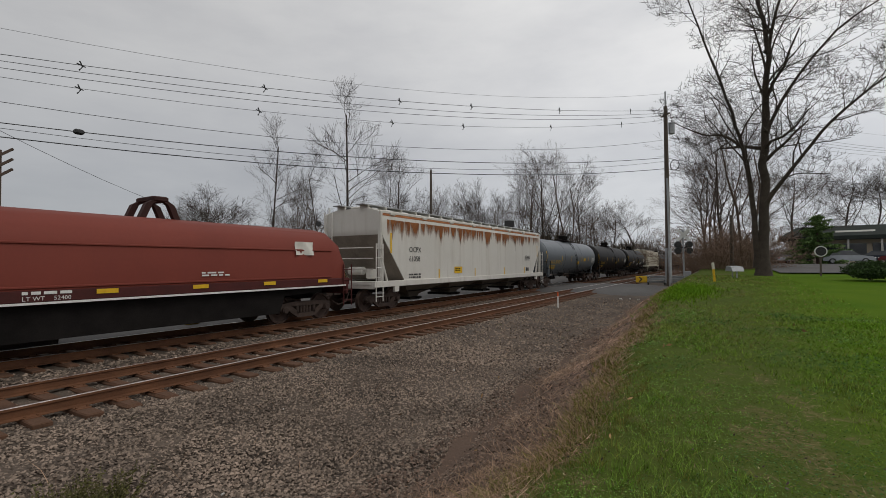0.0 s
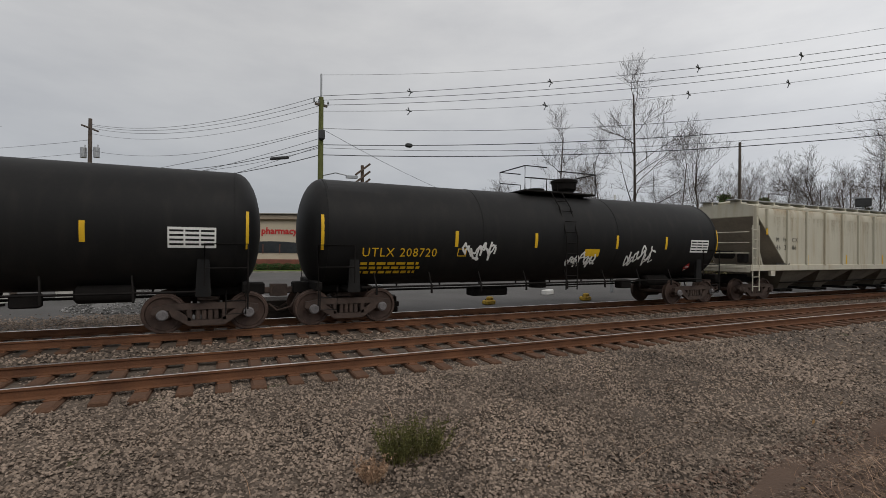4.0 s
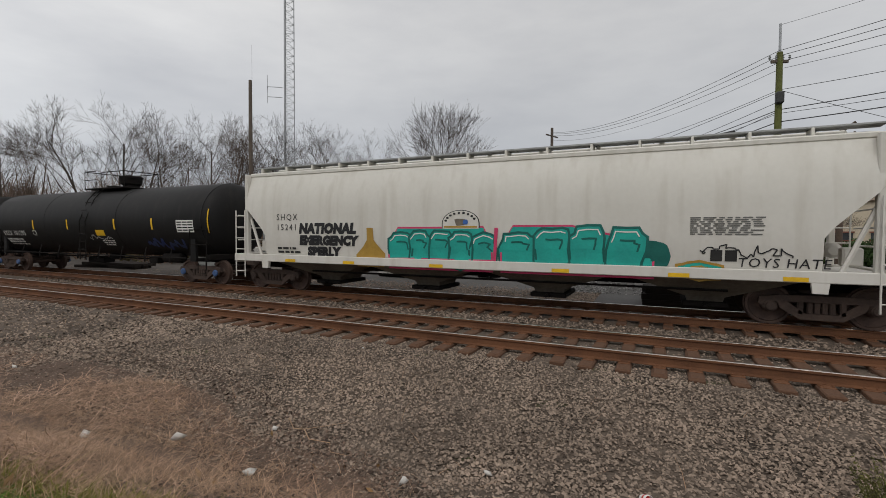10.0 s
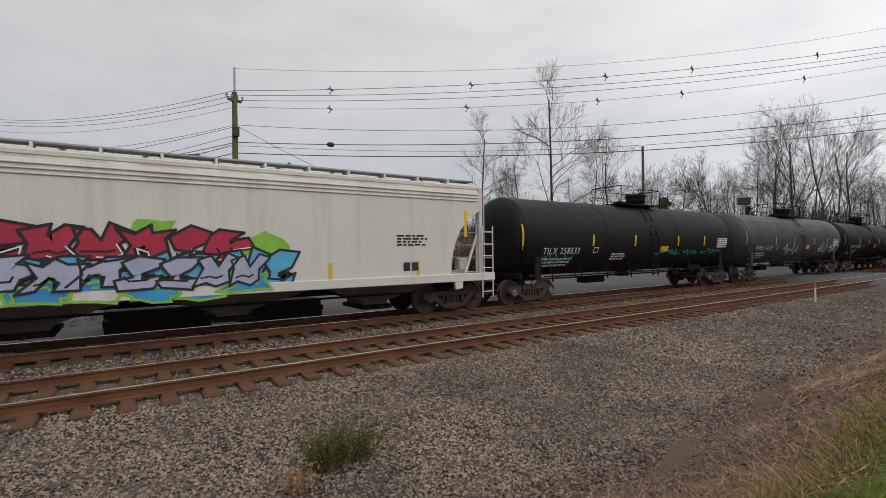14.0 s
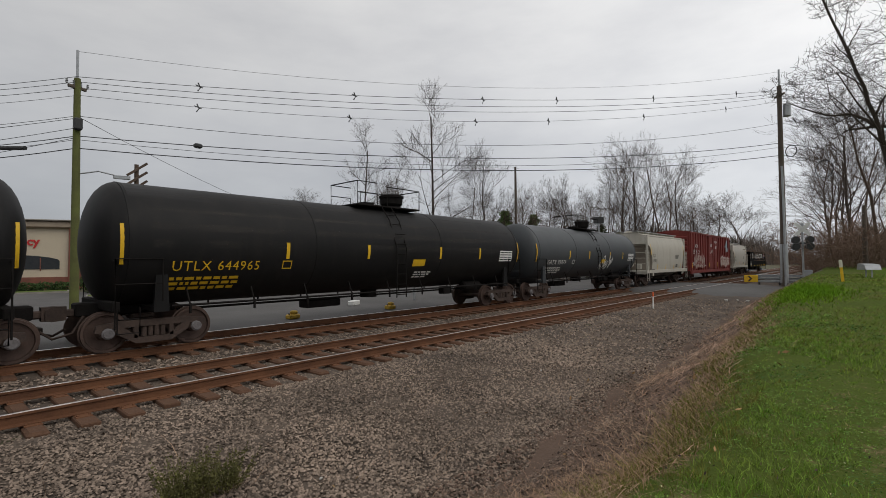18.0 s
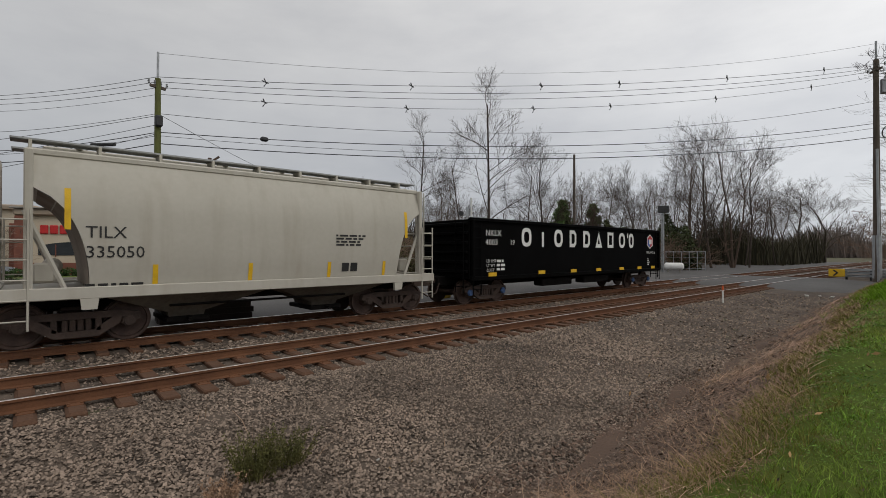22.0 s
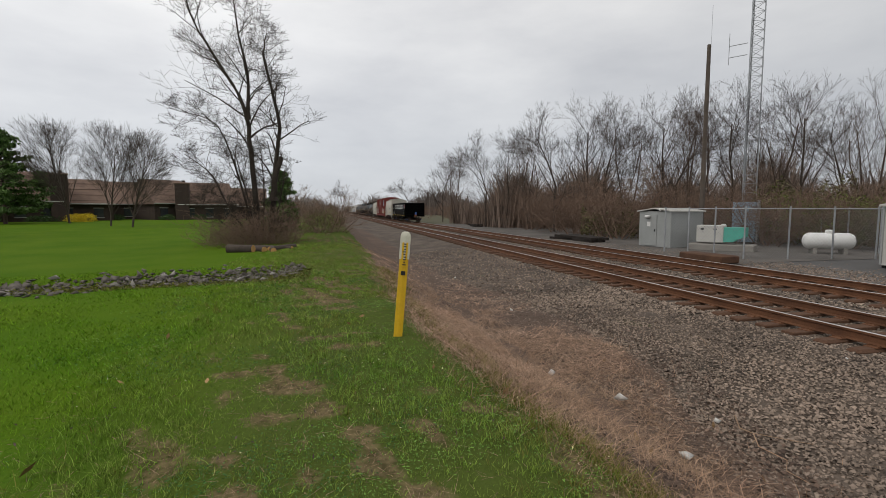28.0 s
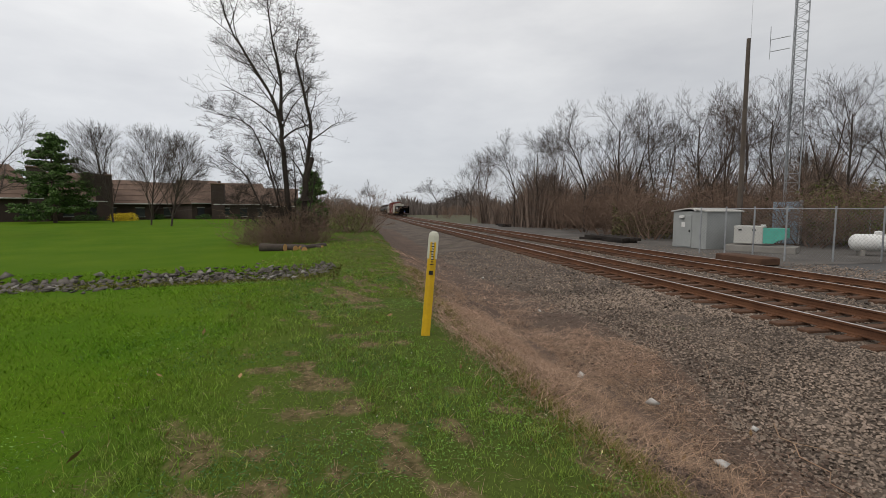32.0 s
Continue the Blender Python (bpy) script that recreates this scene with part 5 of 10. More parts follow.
# ---- graffiti, stains and emblems on the cars ----
def soft(name, c1, c2, lo, hi, top, low, most=0.8, wide=3.0, long=0.35):
    """Rust or stain that starts under the roof (top), runs down in streaks and fades out (low)."""
    m = mat(name, c1, c2, 0.9, scale=3, fine=30)
    n, l = m.node_tree.nodes, m.node_tree.links
    co = n.new("ShaderNodeTexCoord")
    sp = n.new("ShaderNodeSeparateXYZ")
    l.new(co.outputs["Object"], sp.inputs["Vector"])
    fade = n.new("ShaderNodeMapRange")
    l.new(sp.outputs["Z"], fade.inputs[0])
    fade.interpolation_type = "SMOOTHSTEP"
    fade.inputs[1].default_value, fade.inputs[2].default_value = low, top
    fade.inputs[3].default_value, fade.inputs[4].default_value = -0.30, 0.06
    total = fade.outputs[0]
    for sx, sz, k in ((wide, long, 0.55), (0.55, 0.25, 0.35), (14.0, 3.0, 0.16)):
        mp = n.new("ShaderNodeMapping")
        mp.inputs["Scale"].default_value = (sx, sx, sz)
        t = n.new("ShaderNodeTexNoise")
        t.inputs["Scale"].default_value, t.inputs["Detail"].default_value = 1.0, 6
        l.new(co.outputs["Object"], mp.inputs["Vector"])
        l.new(mp.outputs["Vector"], t.inputs["Vector"])
        ma = n.new("ShaderNodeMath")
        ma.operation = "MULTIPLY_ADD"
        ma.inputs[1].default_value = k
        l.new(t.outputs["Fac"], ma.inputs[0])
        l.new(total, ma.inputs[2])
        total = ma.outputs[0]
    r = n.new("ShaderNodeMapRange")
    r.inputs[1].default_value, r.inputs[2].default_value = lo, hi
    r.inputs[4].default_value = most
    l.new(total, r.inputs[0])
    l.new(r.outputs[0], n["Principled BSDF"].inputs["Alpha"])
    return m


M_RUSTS = soft("streaked_rust", (0.46, 0.24, 0.08), (0.32, 0.13, 0.045), 0.50, 0.70, 3.9, 2.6, 0.75)
M_RUSTL = soft("faint_rust", (0.48, 0.29, 0.12), (0.36, 0.17, 0.06), 0.50, 0.80, 3.85, 2.9, 0.5, 1.2, 0.5)
M_RUSTD = soft("dense_rust", (0.30, 0.115, 0.035), (0.17, 0.055, 0.018), 0.43, 0.55, 4.0, 2.2, 0.9, 3.6, 0.22)
M_STAIN = soft("brown_stain", (0.30, 0.20, 0.10), (0.24, 0.14, 0.06), 0.46, 0.78, 4.6, 0.6, 0.45, 4.0, 0.15)
M_DUST = soft("grey_dust", (0.105, 0.094, 0.082), (0.075, 0.067, 0.06), 0.44, 0.84, 3.6, 0.4, 0.5, 0.8, 0.8)
M_RUSTROOF = mat("rusted_roof", (0.20, 0.065, 0.025), (0.36, 0.15, 0.06), 0.95, scale=1.5, fine=14, bump=0.3, var=0.6)
P_GREENL = mat("pale_green_spray", (0.13, 0.30, 0.12), (0.08, 0.21, 0.08), 0.6, scale=2, fine=20)
P_LAV = mat("lavender_spray", (0.42, 0.42, 0.54), (0.30, 0.33, 0.46), 0.6, scale=2, fine=20)
P_COBALT = mat("cobalt_spray", (0.03, 0.16, 0.50), (0.05, 0.30, 0.55), 0.6, scale=1.2, fine=20, var=0.3)
P_TANS = mat("tan_spray", (0.30, 0.25, 0.15), (0.22, 0.18, 0.11), 0.7, scale=2, fine=20)
P_TEALG = mat("teal_spray", (0.02, 0.40, 0.33), (0.02, 0.29, 0.25), 0.6, scale=2, fine=20)
P_TEALD = mat("dark_teal_spray", (0.01, 0.10, 0.085), (0.015, 0.14, 0.12), 0.6, scale=2, fine=20)
P_PINK = mat("pink_spray", (0.60, 0.06, 0.16), (0.5, 0.05, 0.12), 0.6)
P_GOLD = mat("ochre_spray", (0.42, 0.26, 0.05), (0.32, 0.19, 0.04), 0.6, scale=3, fine=20)
P_BLACKS = mat("black_spray", (0.012, 0.012, 0.014), (0.03, 0.03, 0.032), 0.6, scale=3, fine=20)
P_SILV = mat("silver_spray", (0.42, 0.42, 0.40), (0.30, 0.30, 0.29), 0.5, scale=3, fine=20)
P_GREENS = mat("green_spray", (0.025, 0.17, 0.045), (0.02, 0.10, 0.03), 0.6, scale=2, fine=20)
P_LIME = mat("lime_spray", (0.25, 0.50, 0.06), (0.15, 0.36, 0.05), 0.6, scale=2, fine=20)
P_ORANGE = mat("orange_spray", (0.68, 0.15, 0.02), (0.55, 0.10, 0.02), 0.6, scale=2, fine=20)
P_NAVY = mat("navy_spray", (0.02, 0.035, 0.14), (0.035, 0.05, 0.10), 0.6, scale=2, fine=20)
P_YELL = mat("pale_yellow_spray", (0.60, 0.52, 0.16), (0.48, 0.42, 0.16), 0.6, scale=2, fine=20)
P_SKY = mat("sky_blue_spray", (0.10, 0.40, 0.62), (0.08, 0.30, 0.52), 0.6, scale=2, fine=20)
P_PURP = mat("purple_spray", (0.17, 0.06, 0.28), (0.05, 0.16, 0.36), 0.6, scale=0.9, fine=20)
P_CRIM = mat("crimson_spray", (0.42, 0.03, 0.07), (0.32, 0.025, 0.05), 0.6, scale=2, fine=20)


def emblem(car, wrap, cx, z, w, h):
    arch = lambda f: [(cx - w / 2 * f, z)] + [(cx + w / 2 * f * math.cos(t), z + h * 0.3 + h * 0.7 * f * math.sin(t)) for t in np.linspace(math.pi, 0, 13)] + [(cx + w / 2 * f, z)]
    spray(car, wrap, [arch(1.0)], M_BLACKP, "emblem_rim", off=0.010)
    spray(car, wrap, [arch(0.95)], M_HOP_WHITE, "emblem", "arched white and black emblem", off=0.016)
    band = []
    for k in range(9):
        t = math.pi * (1 - (k + 0.7) / 10)
        band.append(blob(cx + w * 0.40 * math.cos(t), z + h * 0.32 + h * 0.52 * math.sin(t), w * 0.07, h * 0.12, 8, 0.1, k))
    spray(car, wrap, band, M_BLACKP, "emblem_band", off=0.022)
    spray(car, wrap, [blob(cx, z + h * 0.35, w * 0.34, h * 0.36, 10, 0.2, 3)], M_BAY, "emblem_scene", off=0.022)
    spray(car, wrap, [blob(cx + w * 0.14, z + h * 0.36, w * 0.14, h * 0.26, 10, 0.15, 4)], M_BLUE, "emblem_drop", off=0.030)
    spray(car, wrap, [[(cx - w * 0.44, z + h * 0.05), (cx + w * 0.44, z + h * 0.05), (cx + w * 0.44, z + h * 0.14), (cx - w * 0.44, z + h * 0.14)]], P_GOLD, "emblem_foot", off=0.022)


def stain(car, wrap, x0, x1, z0, z1, material, name="rust_stain", nx=24, off=0.007):
    return part(name, patch(G(), wrap, x0, x1, z0, z1, off, 6, nx), material, car)


# the rust-streaked hopper
car, half, a, wrap = car_h1
stain(car, wrap, -a + 0.9, a - 0.9, 2.6, 3.86, M_RUSTD)
stain(car, wrap, -a + 0.5, a - 0.5, 3.83, 4.0, M_RUSTROOF, "rusty_roof_edge", off=0.012)
part("notice_plate", patch(G(), wrap, -3.4, -2.6, 1.42, 1.75, 0.012, 1), M_YELLOW, car, smooth=False)
bars(car, wrap, -3.3, 1.62, 0.65, 0.05, 2, M_BLACKP)
for k in range(8):
    x = -a + 1.3 + k * (2 * a - 2.6) / 7
    part("weld_bracket", G().box((x, wrap(x, 3.9) - 0.03, 3.93), (0.34, 0.08, 0.12), 0.02), M_HOP_WHITE, car)

# grey tank: nothing but its lettering
car, half, a, wrap = car_natx
part("warning_plate", patch(G(), wrap, 3.0, 3.7, 2.05, 2.32, 0.012, 2), M_YELLOW, car, smooth=False)

car, half, a, wrap = car_t4
for k, (x0, x1, z0, z1) in enumerate(((-3.45, -2.4, 1.6, 2.25), (0.3, 1.45, 1.35, 1.95), (2.8, 4.1, 1.45, 2.2))):
    scrawl(car, wrap, x0, x1, z0, z1, M_WHITE, 16, 0.06, 40 + k)
    scrawl(car, wrap, x0, x1, z0 + 0.15, z1 - 0.15, M_WHITE, 12, 0.045, 50 + k)
d = 0.16
spray(car, wrap, [[(6.1, 1.4 - d), (6.1 + d, 1.4), (6.1, 1.4 + d), (6.1 - d, 1.4)]], M_RED, "hazard_placard", "red and white diamond placard", off=0.02)
spray(car, wrap, [[(6.1, 1.4 - d * 0.9), (6.1 + d * 0.4, 1.4 - d * 0.5), (6.1 - d * 0.4, 1.4 - d * 0.5)], [(6.02, 1.38), (6.18, 1.38), (6.18, 1.44), (6.02, 1.44)]], M_WHITE, "placard_mark", off=0.028)

car, half, a, wrap = car_mw
stain(car, wrap, -a + 1.6, a - 1.6, 1.5, 3.8, M_STAIN)
stain(car, wrap, -a + 1.6, a - 1.6, 2.9, 3.8, M_RUSTL, off=0.011)

for car, half, a, wrap in (car_70462, car_70360, car_sksx, car_utlx):
    bars(car, wrap, 1.2, 1.55, 0.9, 0.05, 3, M_WHITE)
car, half, a, wrap = car_sksx
scrawl(car, wrap, 4.2, 6.4, 1.3, 1.7, P_NAVY, 22, 0.12, 61, "spray_smear")
scrawl(car, wrap, 0.4, 2.0, 1.55, 1.85, P_SILV, 12, 0.035, 62)

# white hopper with teal letters
car, half, a, wrap = car_15241
for k, row in enumerate(("NATIONAL", "EMERGENCY")):
    letters(row, (0.29, 0.26)[k], P_BLACKS, wrap, -5.95, 1.95 - 0.36 * k, car, "spray_word", 1.08, 0.15, bold=0.034)
letters("SPERLY", 0.26, P_BLACKS, wrap, -5.65, 1.24, car, "spray_word", 1.08, 0.15, bold=0.034)
letters("TOYS HATE", 0.2, P_BLACKS, wrap, 6.0, 1.27, car, "spray_word", 1.1, 0.1)
spray(car, wrap, [[(-3.75, 0.95), (-2.8, 0.95), (-2.75, 1.35), (-3.0, 1.6), (-3.12, 1.75), (-3.14, 2.1), (-3.36, 2.1), (-3.36, 1.75), (-3.5, 1.55), (-3.78, 1.3)]], P_GOLD, "graffiti", "ochre spray-paint bottle", off=0.02)
shape = lambda x0, x1, z1, z2, f: [(x0 - f, 0.98 - f), (x1 + f, 0.98 - f), (x1 + f, z2 * 0.6 + 0.4), (x1 - 0.2, z2 + f), ((x0 + x1) / 2, z1 + f), (x0 + 0.3, z1 + f), (x0 - f, 1.6)]
for x0, x1, z1, z2 in ((-2.6, 0.5, 2.08, 2.1), (0.8, 4.35, 2.12, 1.75)):
    spray(car, wrap, [shape(x0, x1, z1, z2, 0.05)], P_PINK, "graffiti_edge", off=0.009)
    spray(car, wrap, [shape(x0, x1, z1, z2, 0.0)], P_TEALG, "graffiti_fill", "teal spray-paint ground of a graffiti piece", off=0.012)
word(car, wrap, -2.55, 0.6, 1.0, 2.05, 5, P_TEALG, P_TEALD, 8, 0.05, 0.14, "teal bubble letters", shine=M_WHITE)
spray(car, wrap, [[(0.55, 1.0), (0.62, 1.0), (0.72, 2.1), (0.62, 2.1)]], P_PINK, "graffiti", off=0.045)
word(car, wrap, 0.8, 4.2, 1.0, 2.1, 4, P_TEALG, P_TEALD, 9, 0.05, 0.14, "teal bubble letters", shine=M_WHITE)
word(car, wrap, 4.1, 4.7, 1.1, 1.8, 1, P_TEALD, None, 10)
word(car, wrap, 4.9, 5.7, 0.98, 1.35, 1, P_TEALG, P_GOLD, 11)
emblem(car, wrap, -0.35, 2.08, 1.1, 0.5)
scrawl(car, wrap, 5.3, 7.0, 1.45, 1.75, P_BLACKS, 16, 0.025, 63)

# tan hopper
car, half, a, wrap = car_cefx
word(car, wrap, -4.2, -1.7, 1.15, 2.0, 5, P_BLACKS, P_SILV, 12, 0.2, 0.3, "black and silver letters", sharp=True)
word(car, wrap, 2.1, 7.2, 1.1, 2.2, 5, P_BLACKS, P_SILV, 13, 0.2, 0.12, "black and silver letters", sharp=True)
scrawl(car, wrap, 2.3, 7.0, 1.2, 2.1, P_SILV, 12, 0.16, 64)
emblem(car, wrap, 0.0, 2.05, 1.1, 0.7)

# second white hopper
car, half, a, wrap = car_shq2
word(car, wrap, -6.6, -1.3, 1.75, 2.2, 9, P_ORANGE, None, 14, 0, 0.35, "orange flames", off=0.012)
word(car, wrap, -6.65, -1.25, 1.75, 2.05, 6, P_YELL, None, 25, 0.0, 0.3, off=0.024)
word(car, wrap, -6.7, -1.2, 1.0, 1.95, 6, P_GREENS, P_BLACKS, 15, 0.05, 0.12, "dark green letters", off=0.034, shine=P_GREENL)
word(car, wrap, -6.7, -0.2, 0.88, 1.22, 7, P_GREENL, P_BLACKS, 16, 0.15, 0.15, off=0.056, line=0.03)
spray(car, wrap, [blob(-0.72, 1.75, 0.55, 0.72, 14, 0.05, 2)], P_BLACKS, "graffiti", "black round spray-paint shape", off=0.06)
word(car, wrap, -0.3, 5.2, 0.92, 1.45, 6, P_TANS, None, 17, 0.1, 0.25, off=0.012)
for shape in (blob(0.0, 1.2, 0.5, 0.7, 12, 0.15, 71), blob(1.3, 2.0, 0.6, 0.5, 12, 0.3, 72), blob(4.9, 2.0, 0.7, 0.5, 12, 0.3, 73)):
    spray(car, wrap, [shape], P_YELL, "overspray", off=0.009)
word(car, wrap, 0.4, 4.4, 0.95, 1.5, 5, P_COBALT, P_LAV, 28, 0.1, 0.3, off=0.028, sharp=True)
word(car, wrap, 0.15, 4.65, 1.1, 2.2, 5, P_NAVY, P_LAV, 18, 0.2, 0.35, "navy and lavender letters", off=0.046, sharp=True, shine=M_WHITE, line=0.065)
emblem(car, wrap, -0.15, 1.9, 1.05, 0.66)
scrawl(car, wrap, 6.0, 7.0, 1.5, 1.9, P_SKY, 10, 0.03, 65)

# pale grey hopper
car, half, a, wrap = car_gacx
stain(car, wrap, -a + 1.8, a - 2.4, 2.7, 3.85, M_RUSTS)
scrawl(car, wrap, -5.3, -4.3, 1.2, 1.85, P_BLACKS, 16, 0.035, 66)
word(car, wrap, -4.35, -1.4, 1.1, 1.76, 6, P_SKY, P_BLACKS, 19, 0.0, 0.1, "sky-blue bubble letters")
for k in range(5):
    x = 0.55 + k * 0.74
    spray(car, wrap, [[(x, 1.1), (x + 0.62, 1.1), (x + 0.72, 1.42), (x + 0.8, 1.78), (x + 0.14, 1.78), (x + 0.1, 1.5)]], P_PURP, "graffiti_letter", "purple and blue block letter" if k == 0 else "", off=0.02)
    spray(car, wrap, [[(x + 0.2, 1.3), (x + 0.5, 1.3), (x + 0.52, 1.38), (x + 0.2, 1.38)], [(x + 0.24, 1.55), (x + 0.56, 1.55), (x + 0.58, 1.63), (x + 0.26, 1.63)]], P_TEALG, "graffiti_mark", off=0.035)
emblem(car, wrap, -0.15, 2.07, 1.1, 0.7)
spray(car, wrap, [blob(6.55, 1.9, 0.3, 0.8, 12, 0.3, 5), blob(6.6, 2.3, 0.3, 0.14, 10, 0.2, 6), [(6.65, 2.0), (7.0, 2.35), (6.98, 2.4), (6.6, 2.1)]], P_BLACKS, "graffiti", "black stencilled shape", off=0.02)
spray(car, wrap, [blob(6.5, 1.45, 0.5, 0.14, 10, 0.1, 7)], M_YELLOW, "graffiti_base", off=0.02)

# hopper with the large piece
car, half, a, wrap = car_ibcx
for z in (3.48, 3.58, 3.68):
    part("bead", G().box((0, wrap(0, 3.6) - 0.01, z), (2 * a - 1.4, 0.04, 0.035), 0.01), M_HOP_WHITE, car)
stain(car, wrap, -a + 1.2, a - 1.2, 2.6, 3.85, M_RUSTL)
for shape in (blob(-4.95, 1.6, 0.9, 0.9, 12, 0.3, 74), blob(-4.25, 2.3, 0.9, 0.5, 12, 0.3, 75), blob(-1.75, 2.45, 0.8, 0.5, 12, 0.3, 76), blob(0.55, 2.1, 1.0, 0.6, 12, 0.3, 77)):
    spray(car, wrap, [shape], P_LIME, "overspray", "lime green spray haze", off=0.008)
word(car, wrap, -4.55, 0.15, 1.75, 2.45, 6, P_CRIM, P_BLACKS, 20, 0.1, 0.35, "crimson letter tops", off=0.014, sharp=True, shine=M_WHITE)
word(car, wrap, -5.15, 1.25, 1.05, 1.9, 8, P_SKY, P_BLACKS, 21, 0.2, 0.3, "sky-blue wild letters", off=0.032, sharp=True)
word(car, wrap, -4.85, 0.55, 0.95, 1.4, 6, P_COBALT, P_LIME, 22, 0.2, 0.3, off=0.050)
word(car, wrap, -4.35, 0.45, 1.25, 1.85, 7, P_LAV, P_BLACKS, 23, 0.3, 0.4, "lavender wild letters", off=0.068, sharp=True, line=0.045)
scrawl(car, wrap, -5.75, -4.85, 0.98, 1.3, P_BLACKS, 10, 0.03, 78)

# tank cars towards the end
car, half, a, wrap = car_tilx
P_TEALW = mat("teal_marker", (0.03, 0.33, 0.34), (0.02, 0.25, 0.26), 0.6)
for k, (x0, x1) in enumerate(((0.6, 1.2), (1.7, 2.6), (2.9, 4.1), (4.4, 6.3))):
    scrawl(car, wrap, x0, x1, 1.62, 1.9, P_TEALW, 10 + 2 * k, 0.045, 70 + k)
scrawl(car, wrap, -6.3, -4.6, 1.5, 1.8, P_TEALW, 14, 0.04, 75)
bars(car, wrap, -2.4, 1.7, 1.0, 0.06, 3, M_WHITE)
car, half, a, wrap = car_xomx
stain(car, wrap, -a + 1, a - 1, 2.2, 3.6, M_DUST, "dust_film")
for k, (x0, x1) in enumerate(((-2.4, -0.2), (3.2, 4.6), (5.0, 6.8))):
    scrawl(car, wrap, x0, x1, 1.5, 2.15, M_WHITE, 16, 0.06, 80 + k)
car, half, a, wrap = car_shtx
stain(car, wrap, -a + 1, a - 1, 2.0, 3.4, M_DUST, "dust_film")
car, half, a, wrap = car_ocor
stain(car, wrap, -a + 1, a - 1, 1.4, 3.6, M_DUST, "dust_film")
for k in range(7):
    x = -4.35 + k * 0.46
    g = G()
    for q in (0, 1):
        patch(g, wrap, x + 0.27 * q, x + 0.27 * q + 0.09, 2.25, 2.6, 0.012, 2)
        patch(g, wrap, x + 0.09, x + 0.27, 2.25 + 0.26 * q, 2.34 + 0.26 * q, 0.012, 1)
    part("name_block", g, M_WHITE, car, "white block letter shape" if k == 0 else "", smooth=False)
letters("145", 0.19, M_WHITE, wrap, -2.5, 1.78, car)
letters("MOLTEN SULFUR", 0.12, M_WHITE, wrap, 3.0, 2.1, car)
bars(car, wrap, 3.1, 1.95, 0.9, 0.06, 4, M_WHITE)
bars(car, wrap, -2.6, 1.5, 0.9, 0.06, 2, M_WHITE)
car, half, a, wrap = car_utlx
stain(car, wrap, -a + 1, a - 1, 1.2, 3.6, M_DUST, "dust_film")
car, half, a, wrap = car_gatx
for k in range(3):
    scrawl(car, wrap, 0.8 + k * 0.6, 1.5 + k * 0.5, 1.4, 2.3 - 0.3 * (k % 2), M_WHITE, 12, 0.05, 90 + k)

# ---- poles and wires ----
def polar(az, d, z=0.0):
    """A place by its bearing from the camera and its distance."""
    return Vector((d * math.sin(radians(az)), d * math.cos(radians(az)), z))


def up(el, d):
    """The height seen at an angle el over the horizon, d away."""
    return EYE + d * math.tan(radians(el))


def pole(label, at, top, r0, material, base=None):
    b = -0.3 if base is None else base
    t = thing("utility_pole", label, "utility pole", "utility poles", at=pose(at.x, at.y, b))
    part("shaft", G().tube([(0, 0, -0.3), (0, 0, (top - b) * 0.5), (0, 0, top - b)], [r0, r0 * 0.85, r0 * 0.68], 14), material, t)
    return t


def arm(p, z, length, turn, name="crossarm"):
    g = G().box((0, 0, 0), (length, 0.10, 0.13), 0.015)
    o = part(name, g, M_POLE, p)
    o.matrix_basis = pose(0, 0, z, 0, 0, turn)
    return o


def insulators(p, z, n, length, turn):
    for k in range(n):
        g = G().lathe([(0.06, 0.02), (0.1, 0.05), (0.13, 0.03), (0.17, 0.06), (0.2, 0.03), (0.25, 0.05), (0.27, 0.02)], 10, "z")
        o = part("insulator", g, M_GALV, p)
        d = (k - (n - 1) / 2) / max(n - 1, 1) * length
        o.matrix_basis = pose(d * math.cos(radians(turn)), d * math.sin(radians(turn)), z)


def transformer(p, z, turn, d=0.5):
    g = G().lathe([(0, 0.2), (0.02, 0.24), (0.85, 0.24), (0.9, 0.2), (0.92, 0.05)], 16, "z")
    g.lathe([(0.9, 0.04), (1.1, 0.05), (1.14, 0.02)], 8, "z", (0.1, 0, 0))
    o = part("transformer", g, M_GALV, p, "grey drum transformer")
    o.matrix_basis = pose(d * math.cos(radians(turn)), d * math.sin(radians(turn)), z)


def wire(a, b, sag, r, label="thin black cable strung between utility poles", material=None, n=18):
    pts = []
    for k in range(n + 1):
        t = k / n
        p = Vector(a).lerp(Vector(b), t)
        p.z -= sag * 4 * t * (1 - t)
        pts.append(p)
    g = G().tube(pts, r, 4)
    o = thing("overhead_cable", label, "cable", "overhead cables", me=g.mesh("overhead_cable", material or M_WIRE))
    return pts


PA, PR, PB = polar(10.1, 24.6), polar(84.5, 40.0), polar(-12.3, 50.0)
PF, PL = polar(57.3, 62.0), polar(-47.6, 31.8)
PN = Vector((74, -22, 0))  # the next pole of the line, beyond the lawn
pole_a = pole("weathered utility pole green with moss, with a street lamp arm", PA, up(17.6, 24.6), 0.17, M_POLE_G, -0.2)
part("top_mast", G().tube([(0, 0, 8.9), (0, 0, up(20.1, 24.6) + 0.2)], 0.05, 8), M_GALV, pole_a)
arm(pole_a, up(17.2, 24.6), 0.7, 20)
insulators(pole_a, up(17.2, 24.6), 4, 0.8, 20)
lamp = G().tube([(0, 0, up(9.2, 24.6)), (0.7, -0.3, up(9.6, 24.6)), (1.3, -0.5, up(9.3, 24.6))], 0.03, 6)
